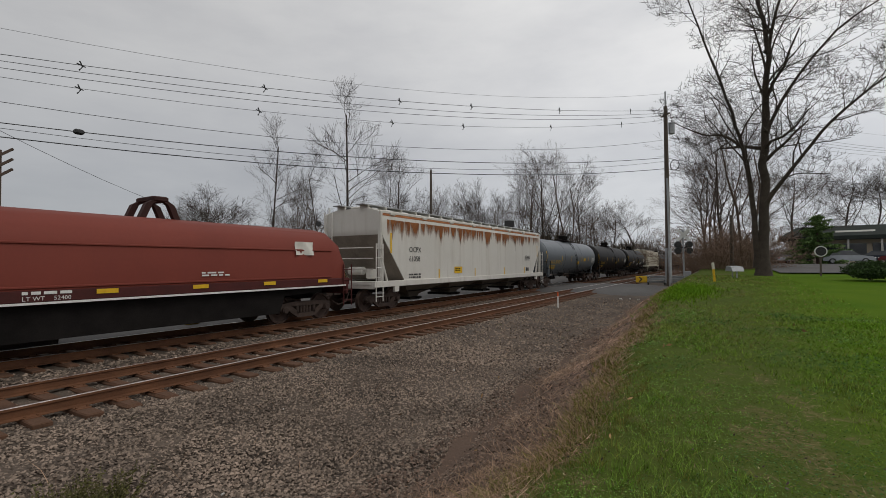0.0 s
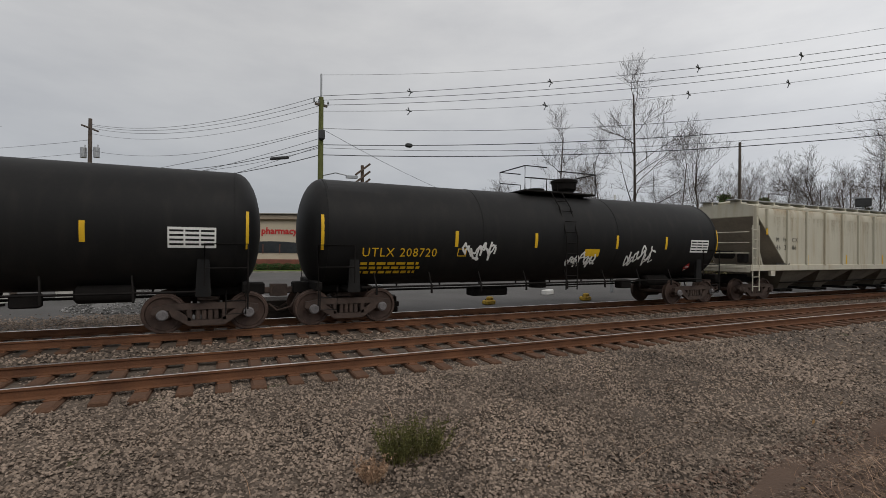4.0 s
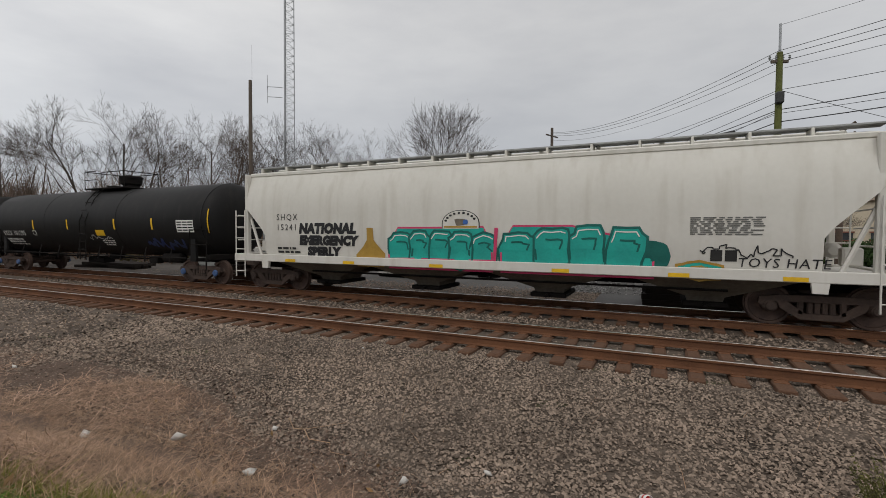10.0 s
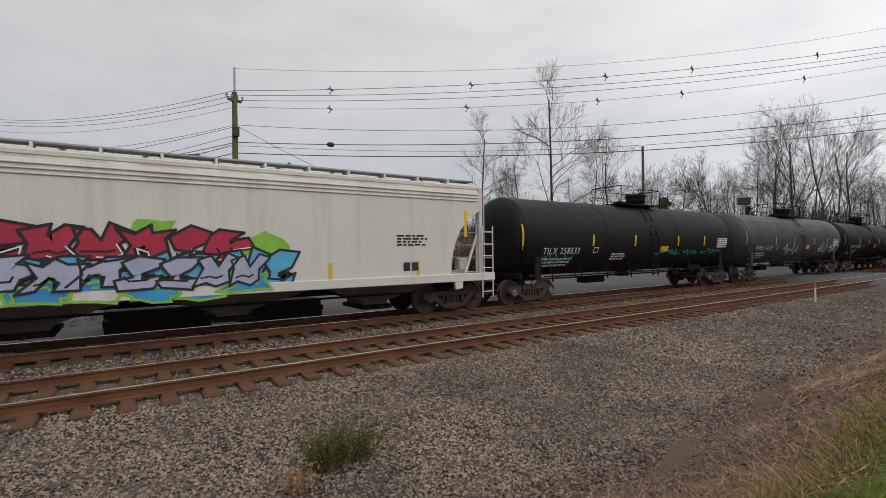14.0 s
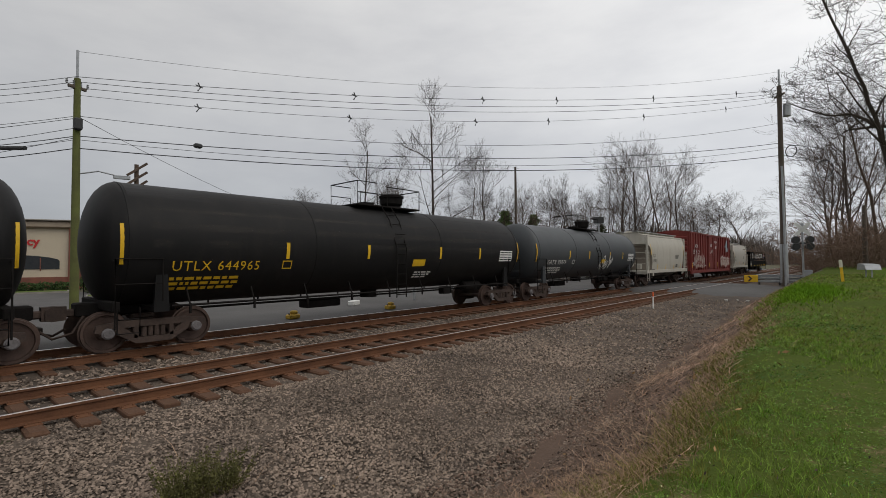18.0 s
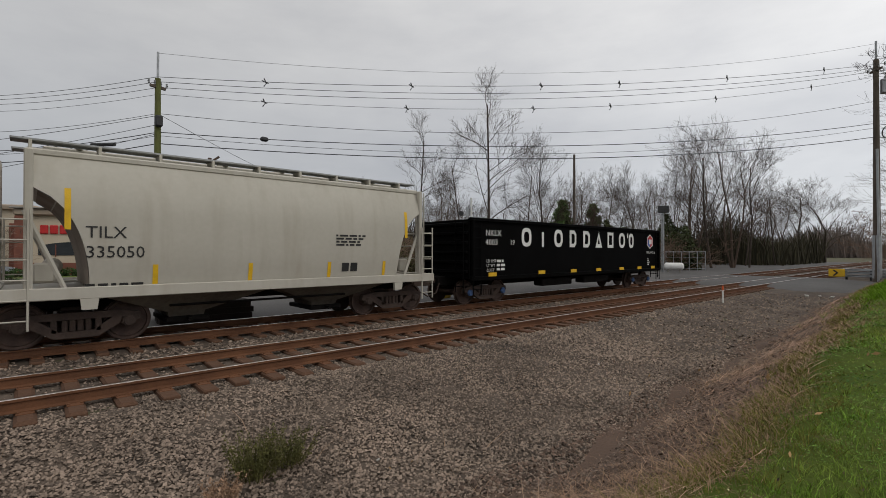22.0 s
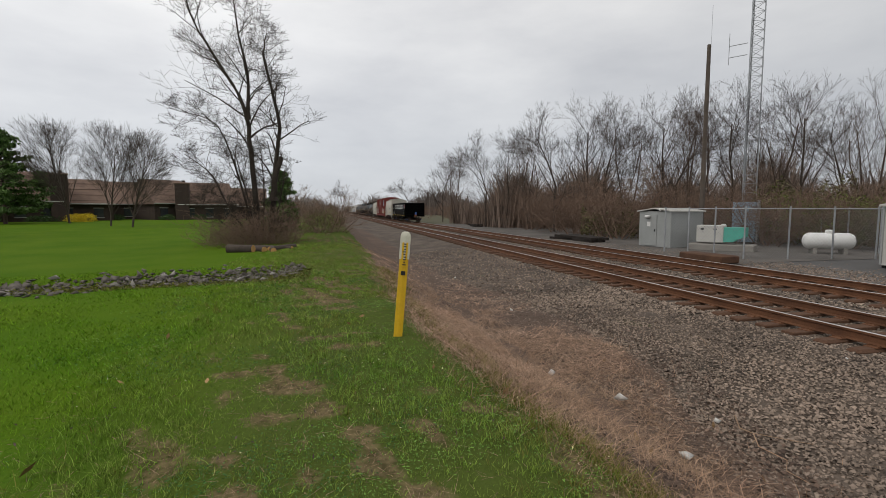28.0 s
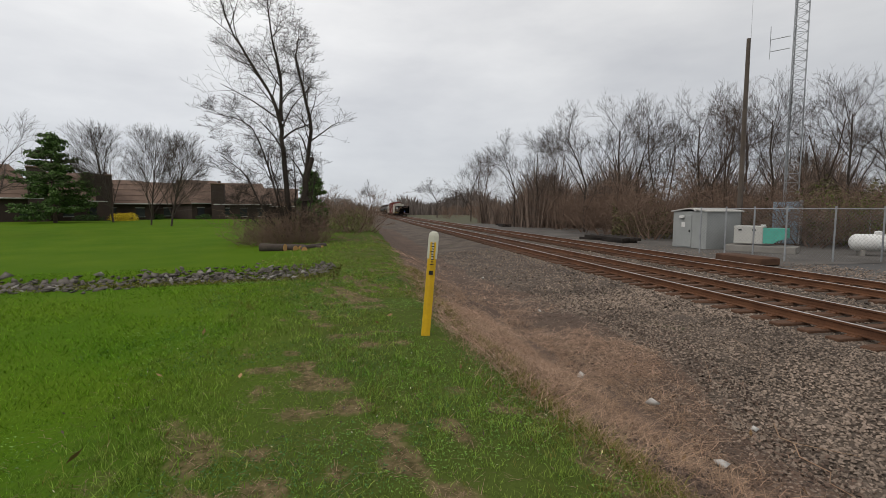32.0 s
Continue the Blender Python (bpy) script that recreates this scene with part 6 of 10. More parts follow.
lamp.loft([[(1.2, -0.6, z), (1.75, -0.75, z), (1.75, -0.5, z), (1.2, -0.4, z)] for z in (up(9.0, 24.6), up(9.3, 24.6))])
part("street_lamp_arm", lamp, M_GALV, pole_a, "grey street lamp on a curved arm")
part("cable_clamp", G().box((0, -0.2, up(13.8, 24.6)), (0.3, 0.3, 0.5), 0.05), M_WIRE, pole_a)

pole_r = pole("tall grey utility pole with a transformer beside the crossing", PR, up(16.9, 40), 0.2, M_POLE, 0.4)
part("top_mast", G().tube([(0, 0, up(16, 40) - 0.4), (0, 0, up(18.4, 40) - 0.4)], 0.06, 8), M_GALV, pole_r)
arm(pole_r, up(16.0, 40) - 0.4, 1.0, 40)
insulators(pole_r, up(16.0, 40) - 0.4, 4, 1.4, 40)
transformer(pole_r, up(14.0, 40) - 0.4, -60, 0.45)
part("conduit", G().tube([(-0.25, -0.1, -0.3), (-0.25, -0.1, 3.4), (-0.22, -0.05, 8)], 0.07, 8), M_GALV, pole_r)
part("wrap", G().lathe([(-0.1, 0.24), (2.6, 0.24)], 14, "z", (0.05, 0, 0)), M_GALV, pole_r, "pale metal guard sleeve")
for f, top, rr in ((0.02, up(11.4, 40) - 0.05, 0.40), (0.085, up(10.3, 40) - 0.22, 0.62)):
    c = PR.lerp(PN, f)
    ring = [(c.x + rr * 0.3 * math.cos(t), c.y + rr * 0.8 * math.cos(t), top - rr + rr * math.sin(t)) for t in np.linspace(0, 2 * math.pi, 20)]
    thing("cable_coil", "coil of spare black cable hung on the line", "cable", me=G().tube(ring, 0.035, 5).mesh("cable_coil", M_WIRE))
pole_b = pole("dark utility pole with two transformers", PB, up(12.5, 50), 0.2, M_POLE, -0.3)
arm(pole_b, up(11.6, 50) + 0.3, 2.2, 70)
transformer(pole_b, up(8.8, 50) + 0.3, 150, 0.6)
transformer(pole_b, up(8.8, 50) + 0.3, -30, 0.6)
pole_f = pole("grey wooden utility pole in front of the woods", PF, up(11.4, 62), 0.2, M_POLE, -0.2)
pole_l = pole("tall bare dark wooden pole beside the equipment yard", PL, up(16.7, 31.8), 0.15, M_POLE, -0.2)
part("whip_antenna", G().tube([(0.15, 0, up(16.2, 31.8)), (0.15, 0, up(20.5, 31.8))], 0.012, 4), M_GALV, pole_l)
pole_w = pole("short grey pole with an arm at the edge of the trees", polar(90.5, 46.0), up(4.9, 46), 0.18, M_POLE, 0.6)
part("cable_arm", G().tube([(-1.6, 0.2, up(4.1, 46) - 0.6), (0, 0, up(4.1, 46) - 0.6)], 0.03, 5), M_POLE, pole_w)
# the old telegraph pole with slanted arms
p = polar(15.0, 34.0)
old = pole("old dark telegraph pole with three slanted crossarms", p, up(10.2, 34), 0.17, M_BARK2, -0.2)
for k in range(3):
    g = G().box((0, 0, 0), (1.5, 0.11, 0.13), 0.01)
    o = part("crossarm", g, M_BARK2, old)
    o.matrix_basis = pose(0, -0.15, up(9.7 - 0.9 * k, 34) + 0.2, 0, -38, 15)
p = polar(-17.7, 28.2)
short = pole("leaning wooden service pole behind the cabinets", p, up(5.7, 28.2), 0.12, M_POLE, -0.2)

ends = []
for da, dr, sag, r, off in ((20.0, 18.2, 1.35, 0.007, 0.0), (17.5, 16.4, 0.85, 0.012, -0.35), (17.3, 16.2, 1.0, 0.012, 0.0), (17.0, 16.0, 1.05, 0.012, 0.35), (16.3, 15.5, 1.25, 0.009, 0.3),
                            (14.2, 13.4, 1.4, 0.011, 0.0), (12.4, 11.5, 1.0, 0.018, 0.1), (12.0, 11.1, 1.2, 0.010, 0.0), (11.2, 10.3, 1.0, 0.020, 0.0)):
    a = Vector((PA.x + off * 0.3, PA.y + off, up(da, 24.6)))
    b = Vector((PR.x + off * 0.3, PR.y + off, up(dr, 40)))
    pts = wire(a, b, sag, r)
    ends.append((pts, off))
    # onwards to the other poles
    c = Vector((PB.x + off * 0.5, PB.y, up(12.0 - (17.5 - da) * 0.75, 50) if da < 19 else up(12.3, 50)))
    if da < 17.8:
        wire(a, c, 0.9, r)
    e = Vector((PN.x, PN.y + off, up(dr, 40) + 0.4))
    if da < 17.8 or da > 19:
        wire(b, e, 0.8, r)
for k, (x, z) in enumerate(((2, 1), (5, 2), (8, 2), (10, 3), (13, 1), (16, 2))):
    for j in (1, 4):
        q = ends[j][0][min(x, 17)]
        g = G()
        g.tube([(q.x - 0.05, q.y, q.z + 0.15), (q.x + 0.05, q.y, q.z - 0.05), (q.x - 0.06, q.y, q.z - 0.22)], 0.03, 5)
        g.tube([(q.x - 0.15, q.y, q.z + 0.03), (q.x + 0.15, q.y, q.z - 0.03)], 0.025, 5)
        thing("line_spacer", "small dark spacer clamped on the wires", "cable spacer", "line spacers", me=g.mesh("line_spacer", M_WIRE))
# service drops
wire((PA.x, PA.y, up(14.2, 24.6)), polar(38, 70, up(4.5, 70)), 1.6, 0.012)
for k in range(3):
    wire((PA.x, PA.y, up(14.0 - k * 0.9, 24.6)), polar(-20 + 2 * k, 46, up(5.0 - k * 0.8, 46)), 0.6, 0.012)
for k in range(2):
    wire((PB.x, PB.y, up(10.5 - 1.2 * k, 50)), polar(-40 - k, 80, up(5.2 - 0.6 * k, 80)), 1.2, 0.012)
q = ends[6][0][2]
thing("splice_case", "black cable splice closure on the line", "splice case", me=G().box((q.x, q.y, q.z), (0.34, 0.24, 0.2), 0.05).mesh("splice_case", M_WIRE))
a, b = Vector((PA.x, PA.y, up(11.2, 24.6))), Vector((PB.x, PB.y, up(7.3, 50)))
q = a.lerp(b, 0.09)
thing("splice_case", "black cable splice closure on the line", "splice case", me=G().tube([q, a.lerp(b, 0.14)], 0.09, 8).mesh("splice_case", M_WIRE))

# lattice mast
pt = polar(-43.55, 40.0)
mast = thing("radio_mast", "tall white three-legged lattice radio mast", "radio mast", at=pose(pt.x, pt.y, -0.3, 0, 0, 20))
H_MAST, W_MAST = 34.0, 0.52
legs = [(W_MAST * math.cos(t), W_MAST * math.sin(t)) for t in (0.3, 0.3 + 2.094, 0.3 + 4.189)]
for x, y in legs:
    part("mast_leg", G().tube([(x, y, 0), (x * 0.8, y * 0.8, H_MAST)], 0.04, 6), M_GALV, mast)
k = 0
z = 0.4
while z < H_MAST - 0.7:
    for i in range(3):
        (ax, ay), (bx, by) = legs[i], legs[(i + 1) % 3]
        s0, s1 = 1 - 0.2 * z / H_MAST, 1 - 0.2 * (z + 0.62) / H_MAST
        g = G().tube([(ax * s0, ay * s0, z), (bx * s1, by * s1, z + 0.62)], 0.016, 4)
        g.tube([(ax * s0, ay * s0, z), (bx * s0, by * s0, z)], 0.014, 4)
        part("lattice_brace", g, M_GALV, mast, smooth=False)
    z += 0.62
for zz in (13.2, 14.0):
    part("antenna", G().tube([(-0.5, 0, zz), (-1.6, -0.3, zz), (-1.6, -0.3, zz + 0.6)], 0.03, 5), M_GALV, mast)
    part("antenna", G().tube([(-1.6, -0.3, zz - 0.5), (-1.6, -0.3, zz + 0.9)], 0.02, 5), M_GALV, mast)

# ---- trees ----
class Tree:
    """Grows tapered limbs; thick ones go into the trunk mesh, thin ones into the crown."""

    def __init__(self, seed):
        self.r = random.Random(seed)
        self.big, self.small = G(), G()

    def limb(self, p, d, length, rad, lvl, o):
        r = self.r
        n = 4 if lvl < 2 else 3
        pts, rs = [p], [rad]
        cur, dr = Vector(p), Vector(d)
        for k in range(n):
            dr = (dr + Vector((r.gauss(0, o["bend"]), r.gauss(0, o["bend"]), r.gauss(0, o["bend"]) + o["lift"] * (0.1, 0.4, 0.8, 0.6, 0.4, 0.4)[lvl]))).normalized()
            cur = cur + dr * (length / n)
            pts.append(cur.copy())
            rs.append(max(rad * (1 - (0.62 if lvl < o["levels"] else 0.8) * (k + 1) / n), o["twig"]))
        g = self.big if lvl <= 1 else self.small
        if lvl > 2:
            pts, rs = ([pts[0], pts[-1]], [rs[0], rs[-1]]) if lvl >= o["levels"] else ([pts[0], pts[2], pts[-1]], [rs[0], rs[2], rs[-1]])
        g.tube(pts, rs, 8 if lvl == 0 else (5 if lvl == 1 else 3), caps=False)
        if lvl >= o["levels"]:
            return
        kids = o["kids"][min(lvl, len(o["kids"]) - 1)]
        for k in range(kids):
            f = o["clear"] + (1 - o["clear"]) * (k + r.uniform(0.2, 1.0)) / kids if lvl == 0 else r.uniform(0.25, 1.0)
            f = min(f, 1.0)
            i = min(int(f * n), n - 1)
            i = min(i, len(pts) - 2)
            q = pts[i].lerp(pts[i + 1], min(max(f * n - i, 0), 1))
            dd = (pts[i + 1] - pts[i]).normalized()
            side = dd.cross(Vector((r.gauss(0, 1), r.gauss(0, 1), r.gauss(0, 1)))).normalized()
            a = radians(r.uniform(*o["angle"])) * (1.0 if lvl < 1 else 1.25)
            nd = (dd * math.cos(a) + side * math.sin(a)).normalized()
            if "core" in o and lvl > 0:
                nd = (nd + (q - Vector((0, 0, o["core"]))).normalized() * 0.45).normalized()
            if nd.z < -0.1:
                nd.z *= -0.3
            ll = length * (r.uniform(*o["ratio"]) * (1.0 - 0.45 * f) if lvl == 0 else r.uniform(0.45, 0.80) * (1.12 - 0.40 * f))
            self.limb(q, nd, ll, max(rs[i] * r.uniform(0.36, 0.52), o["twig"]), lvl + 1, o)


def tree_meshes(seed, h, rad, **kw):
    o = dict(bend=0.10, lift=0.12, levels=4, kids=[12, 6, 5, 4], clear=0.35, angle=(28, 60), ratio=(0.34, 0.55), twig=0.0065)
    o.update(kw)
    t = Tree(seed)
    for k in range(o.get("stems", 1)):
        n, fk = o.get("stems", 1), o.get("fork", 0)
        q = 2 * math.pi * k / n
        lean = Vector((math.cos(q) * fk + t.r.uniform(-0.3, 0.3) * fk, math.sin(q) * fk + t.r.uniform(-0.3, 0.3) * fk, 1)).normalized()
        t.limb(Vector((0.12 * math.cos(q), 0.12 * math.sin(q), -0.2)), lean, h * (1 - 0.06 * k), rad * (1 - 0.08 * k), 0, o)
    return t.big, t.small


def stemmed(seed, stems, **kw):
    """A tree on given main stems: (points, foot radius, tip radius, where its limbs begin, limbs, their length)."""
    o = dict(bend=0.12, lift=0.05, levels=4, kids=[0, 6, 6, 4], clear=0.3, angle=(30, 66), ratio=(0.3, 0.5), twig=0.0065)
    o.update(kw)
    t = Tree(seed)
    for pts, r0, r1, clear, limbs, reach in stems:
        path, m = [], len(pts) - 1
        for k in range(m * 4 + 1):
            i = min(k // 4, m - 1)
            f = k / 4 - i
            a, b, c, d = (Vector(pts[min(max(i + j, 0), m)]) for j in (-1, 0, 1, 2))
            q = 0.5 * (2 * b + (c - a) * f + (2 * a - 5 * b + 4 * c - d) * f * f + (3 * b - a - 3 * c + d) * f ** 3)
            path.append(q + Vector((t.r.gauss(0, r0 * 0.12), t.r.gauss(0, r0 * 0.12), 0)))
        n = len(path) - 1
        rad = lambda f: r0 + (r1 - r0) * f ** 0.8 + r0 * 0.7 * max(0, 0.08 - f) / 0.08
        t.big.tube(path, [rad(k / n) for k in range(n + 1)], 10, caps=False)
        for k in range(limbs):
            f = min(clear + (1 - clear) * (k + t.r.uniform(0.1, 1.0)) / limbs, 1.0)
            i = min(int(f * n), n - 1)
            d = (path[i + 1] - path[i]).normalized()
            side = d.cross(Vector((t.r.gauss(0, 1), t.r.gauss(0, 1), t.r.gauss(0, 0.3)))).normalized()
            a = radians(t.r.uniform(*o["angle"])) * (1 - 0.45 * f)
            t.limb(path[i], d * math.cos(a) + side * math.sin(a), reach * t.r.uniform(0.6, 1.15) * (1 - 0.45 * f), max(rad(f) * t.r.uniform(0.4, 0.6), 0.015), 1, o)
    return t.big, t.small


KINDS = {}
TALL = {}


def kind(key, bark, *args, **kw):
    a, b = stemmed(*args, **kw) if len(args) == 2 else tree_meshes(*args, **kw)
    zs = sorted(p[2] for p in b.v)
    TALL[key] = zs[int(len(zs) * 0.995)]
    KINDS[key] = (a.mesh("trunk", bark), b.mesh("crown", bark))


M_TWIG = mat("brown_twig", (0.222, 0.150, 0.108), (0.142, 0.094, 0.068), 0.95, scale=2.5, fine=20, bump=0.3)
M_DARKBARK = mat("dark_bark", (0.070, 0.055, 0.044), (0.036, 0.028, 0.022), 0.95, scale=2.5, fine=20, bump=0.6)
kind("forest", M_BARK, 11, 14, 0.17, core=6.5, clear=0.24, angle=(24, 50), lift=0.04, kids=[12, 6, 5, 4], ratio=(0.38, 0.58), bend=0.10)
kind("forest2", M_BARK2, 12, 14, 0.15, core=6.0, clear=0.18, angle=(22, 48), lift=0.04, kids=[7, 6, 5, 4], ratio=(0.34, 0.54), stems=3, fork=0.22, bend=0.10)
kind("slim", M_BARK, 13, 14, 0.13, core=7.0, clear=0.28, angle=(26, 54), lift=0.07, kids=[12, 6, 5, 3], ratio=(0.24, 0.40), bend=0.10)
kind("fan", M_BARK, 24, 10, 0.14, core=3.0, clear=0.12, angle=(20, 40), lift=0.03, kids=[22, 8, 6, 4], ratio=(0.46, 0.66), bend=0.04)
kind("round", M_BARK, 15, 10, 0.13, core=4.5, clear=0.16, angle=(22, 52), lift=0.05, kids=[13, 7, 5, 4], ratio=(0.42, 0.62), bend=0.10)
kind("shade", M_DARKBARK, 16, (
    ([(0, 0, -0.3), (0.1, -0.1, 3), (0, -0.15, 7), (0.2, -0.4, 11), (0, -0.5, 14.5), (0.4, 0.0, 18), (0.2, 0.7, 21.5)], 0.40, 0.05, 0.30, 17, 5.6),
    ([(0, 0.3, 0.6), (0.1, 0.55, 5), (-0.1, 1.0, 8), (0.1, 1.9, 11.5), (0, 3.2, 15.5), (-0.3, 4.3, 19)], 0.20, 0.035, 0.25, 15, 4.6),
    ([(0, -0.5, 14), (0.2, -1.2, 17), (-0.2, -2.4, 20)], 0.14, 0.03, 0.12, 9, 4.0),
    ([(0, -0.2, 4.6), (-0.4, -1.7, 6.6), (-0.2, -3.8, 9.2), (0.3, -6.2, 11.2), (0.2, -8.4, 12.6)], 0.15, 0.03, 0.18, 13, 4.0),
    ([(0, -0.3, 9), (0.4, -1.8, 11.8), (0.2, -4.2, 14.6), (-0.2, -6.4, 15.8)], 0.13, 0.03, 0.2, 11, 3.6),
    ([(0, 1.2, 8.4), (0.2, 2.2, 9.2), (-0.3, 3.4, 9.3), (0, 5.2, 10.4)], 0.11, 0.025, 0.2, 9, 3.0)), kids=[0, 6, 5, 3], bend=0.16, lift=0.04, twig=0.008, angle=(34, 72))
kind("old", M_DARKBARK, 17, (
    ([(0, 0, -0.2), (0.05, -0.2, 3.3), (0, -0.4, 6.0), (0.1, -0.75, 7.5), (0, -1.95, 9.5), (0.1, -2.8, 11.2), (0.2, -3.2, 12.8)], 0.16, 0.022, 0.24, 18, 3.2),
    ([(0, -0.4, 6.4), (0, -0.35, 8.6), (0.1, -0.7, 10.4), (0.05, -0.9, 12.6)], 0.10, 0.018, 0.15, 13, 2.4),
    ([(0.1, 0.5, -0.2), (0, 0.75, 3.3), (0, 1.05, 6.0), (0.1, 0.75, 8.0), (0, 0.4, 9.6), (0, 0.6, 10.6)], 0.15, 0.02, 0.20, 18, 2.0),
    ([(0.2, 0.7, 2.4), (0.2, 0.86, 3.6), (0.2, 1.12, 4.6)], 0.17, 0.11, 0.9, 1, 0.5),
    ([(0, -0.1, 0.0), (0.2, -1.4, 2.1), (0.1, -2.1, 3.6), (0, -3.3, 4.6)], 0.07, 0.015, 0.2, 13, 2.0),
    ([(0, -0.2, 0.3), (-0.2, -0.9, 3.3), (0, -1.8, 6.0), (0.1, -3.3, 6.6)], 0.07, 0.015, 0.25, 14, 2.2),
    ([(0, -0.1, 0.1), (0.3, -0.5, 2.6), (0.2, -1.0, 4.6)], 0.05, 0.015, 0.15, 12, 1.8),
    ([(0.2, 0.3, 0.0), (0.3, 1.0, 2.2), (0.2, 1.3, 4.0)], 0.05, 0.012, 0.15, 12, 1.4),
    ([(-0.2, -0.3, 0.0), (-0.3, -1.9, 1.4), (-0.2, -2.8, 2.2)], 0.06, 0.012, 0.15, 12, 1.5),
    ([(-0.1, 0.1, 0.0), (-0.3, 0.2, 2.6), (-0.2, 0.1, 5.2)], 0.06, 0.012, 0.12, 14, 1.5)), bend=0.14, kids=[0, 6, 5, 3], twig=0.005)
kind("brush", M_TWIG, 18, 4.5, 0.035, clear=0.05, angle=(20, 55), lift=0.06, kids=[6, 4, 3], levels=3, ratio=(0.4, 0.7), stems=5, fork=0.6)
kind("brush2", M_TWIG, 19, 3.6, 0.03, clear=0.05, angle=(25, 60), lift=0.03, kids=[6, 4, 3], levels=3, ratio=(0.4, 0.7), stems=5, fork=0.7)


def tree(key, at, h, label, turn=0.0, wide=1.0, group="bare trees", name="tree"):
    s = h / TALL[key]
    t = thing(name, label, "tree" if name == "tree" else "shrub", group, at=pose(at[0], at[1], at[2], 0, 0, turn))
    t.scale = (s * wide, s * wide, s)
    for nm, me in zip(("trunk", "crown"), KINDS[key]):
        part(nm, me, None, t)
    return t


rt = random.Random(77)
BARE = "bare grey deciduous tree with fine leafless twigs"
# behind the train, to the right of the road
for az, el, d, key, wide in ((31.5, 9.0, 75, "round", 1.5), (33.5, 8.2, 78, "round", 1.4), (29.0, 7.2, 80, "round", 1.2), (38.5, 16.6, 52, "slim", 1.0), (44.2, 14.0, 55, "slim", 0.9), (47.4, 21.0, 50, "slim", 1.05),
                             (51.5, 13.0, 60, "slim", 0.9), (54.0, 13.8, 58, "forest", 0.9), (60.5, 10.0, 66, "slim", 1.0), (63.8, 10.0, 62, "round", 0.8),
                             (67.5, 10.0, 70, "forest", 0.8), (69.8, 13.0, 72, "forest2", 0.9), (71.6, 14.0, 72, "forest", 1.0), (73.4, 13.0, 74, "forest2", 1.0), (74.8, 12.0, 76, "forest", 0.8),
                             (42.0, 11.0, 60, "forest2", 0.8), (57.5, 9.5, 80, "forest", 1.0), (65.5, 8.5, 85, "forest2", 1.0),
                             (79.0, 7.4, 120, "forest", 1.3), (81.0, 7.0, 125, "round", 1.3), (77.2, 6.6, 120, "forest2", 1.2)):
    p = polar(az, d)
    tree(key, (p.x, p.y, -0.3), up(el, d) + 0.3, BARE, az * 37 % 360, wide)
for k in range(26):
    az, d = 37 + 41 * (k + rt.uniform(0, 1)) / 26, rt.uniform(76, 98)
    p = polar(az, d)
    tree(rt.choice(("forest", "forest2", "slim")), (p.x, p.y, -0.3), up(rt.uniform(6.0, 9.0), d) + 0.3, BARE, rt.uniform(0, 360), rt.uniform(0.9, 1.2))
# along the lawn's right edge
for az, el, d, key, wide in ((93.2, 33.0, 34, "shade", 0.9), (90.2, 15.5, 60, "forest", 1.1), (88.6, 13.0, 75, "forest2", 1.1), (91.5, 16.0, 52, "forest2", 1.1), (87.6, 10.5, 95, "forest", 1.2),
                             (89.4, 12.5, 70, "forest", 1.0), (95.6, 11.0, 75, "round", 1.1), (99.5, 9.0, 100, "round", 1.3), (101.5, 8.5, 105, "forest", 1.3), (104, 9, 100, "round", 1.2), (92.6, 9, 85, "forest2", 1.2)):
    p = polar(az, d)
    big = key == "shade"
    tree(key, (p.x, p.y, 1.0), up(el, d) - 1.0, "large bare shade tree with a thick grey trunk on the lawn" if big else BARE, 0 if big else az * 53 % 360, 0.92 if big else wide)
# the single tree behind the yard, and the woods to its left
for az, el, d, key, wide in ((-24.3, 15.8, 36, "fan", 0.85), (-20.0, 8.8, 48, "slim", 0.8), (-34.5, 12.5, 42, "forest2", 0.9), (-38.5, 13.8, 40, "forest", 1.0), (-41.5, 13.2, 42, "forest2", 1.0),
                             (-44.8, 13.6, 41, "forest", 1.0), (-48.5, 14.0, 42, "forest2", 1.0), (-52.0, 13.6, 44, "forest", 1.0), (-55.0, 12.6, 46, "forest2", 0.9), (-57.6, 13.4, 46, "round", 1.0),
                             (-60.2, 13.6, 46, "forest", 1.1), (-63.0, 13.0, 47, "round", 1.0), (-66.0, 10.2, 54, "forest2", 1.0), (-69.0, 10.2, 56, "forest", 0.9), (-71.2, 10.0, 58, "round", 0.9),
                             (-75.0, 8.2, 76, "forest2", 0.9), (-76.6, 7.4, 88, "round", 0.9), (-80.6, 4.2, 130, "round", 1.4), (-50.2, 12.0, 52, "round", 1.2), (-46.5, 12.2, 54, "forest", 1.0), (-36.2, 10.5, 56, "round", 1.1)):
    p = polar(az, d)
    tree(key, (p.x, p.y, -0.3), up(el * (1.0 if key == "fan" else 0.93), d) + 0.3, BARE, az * 41 % 360, wide)
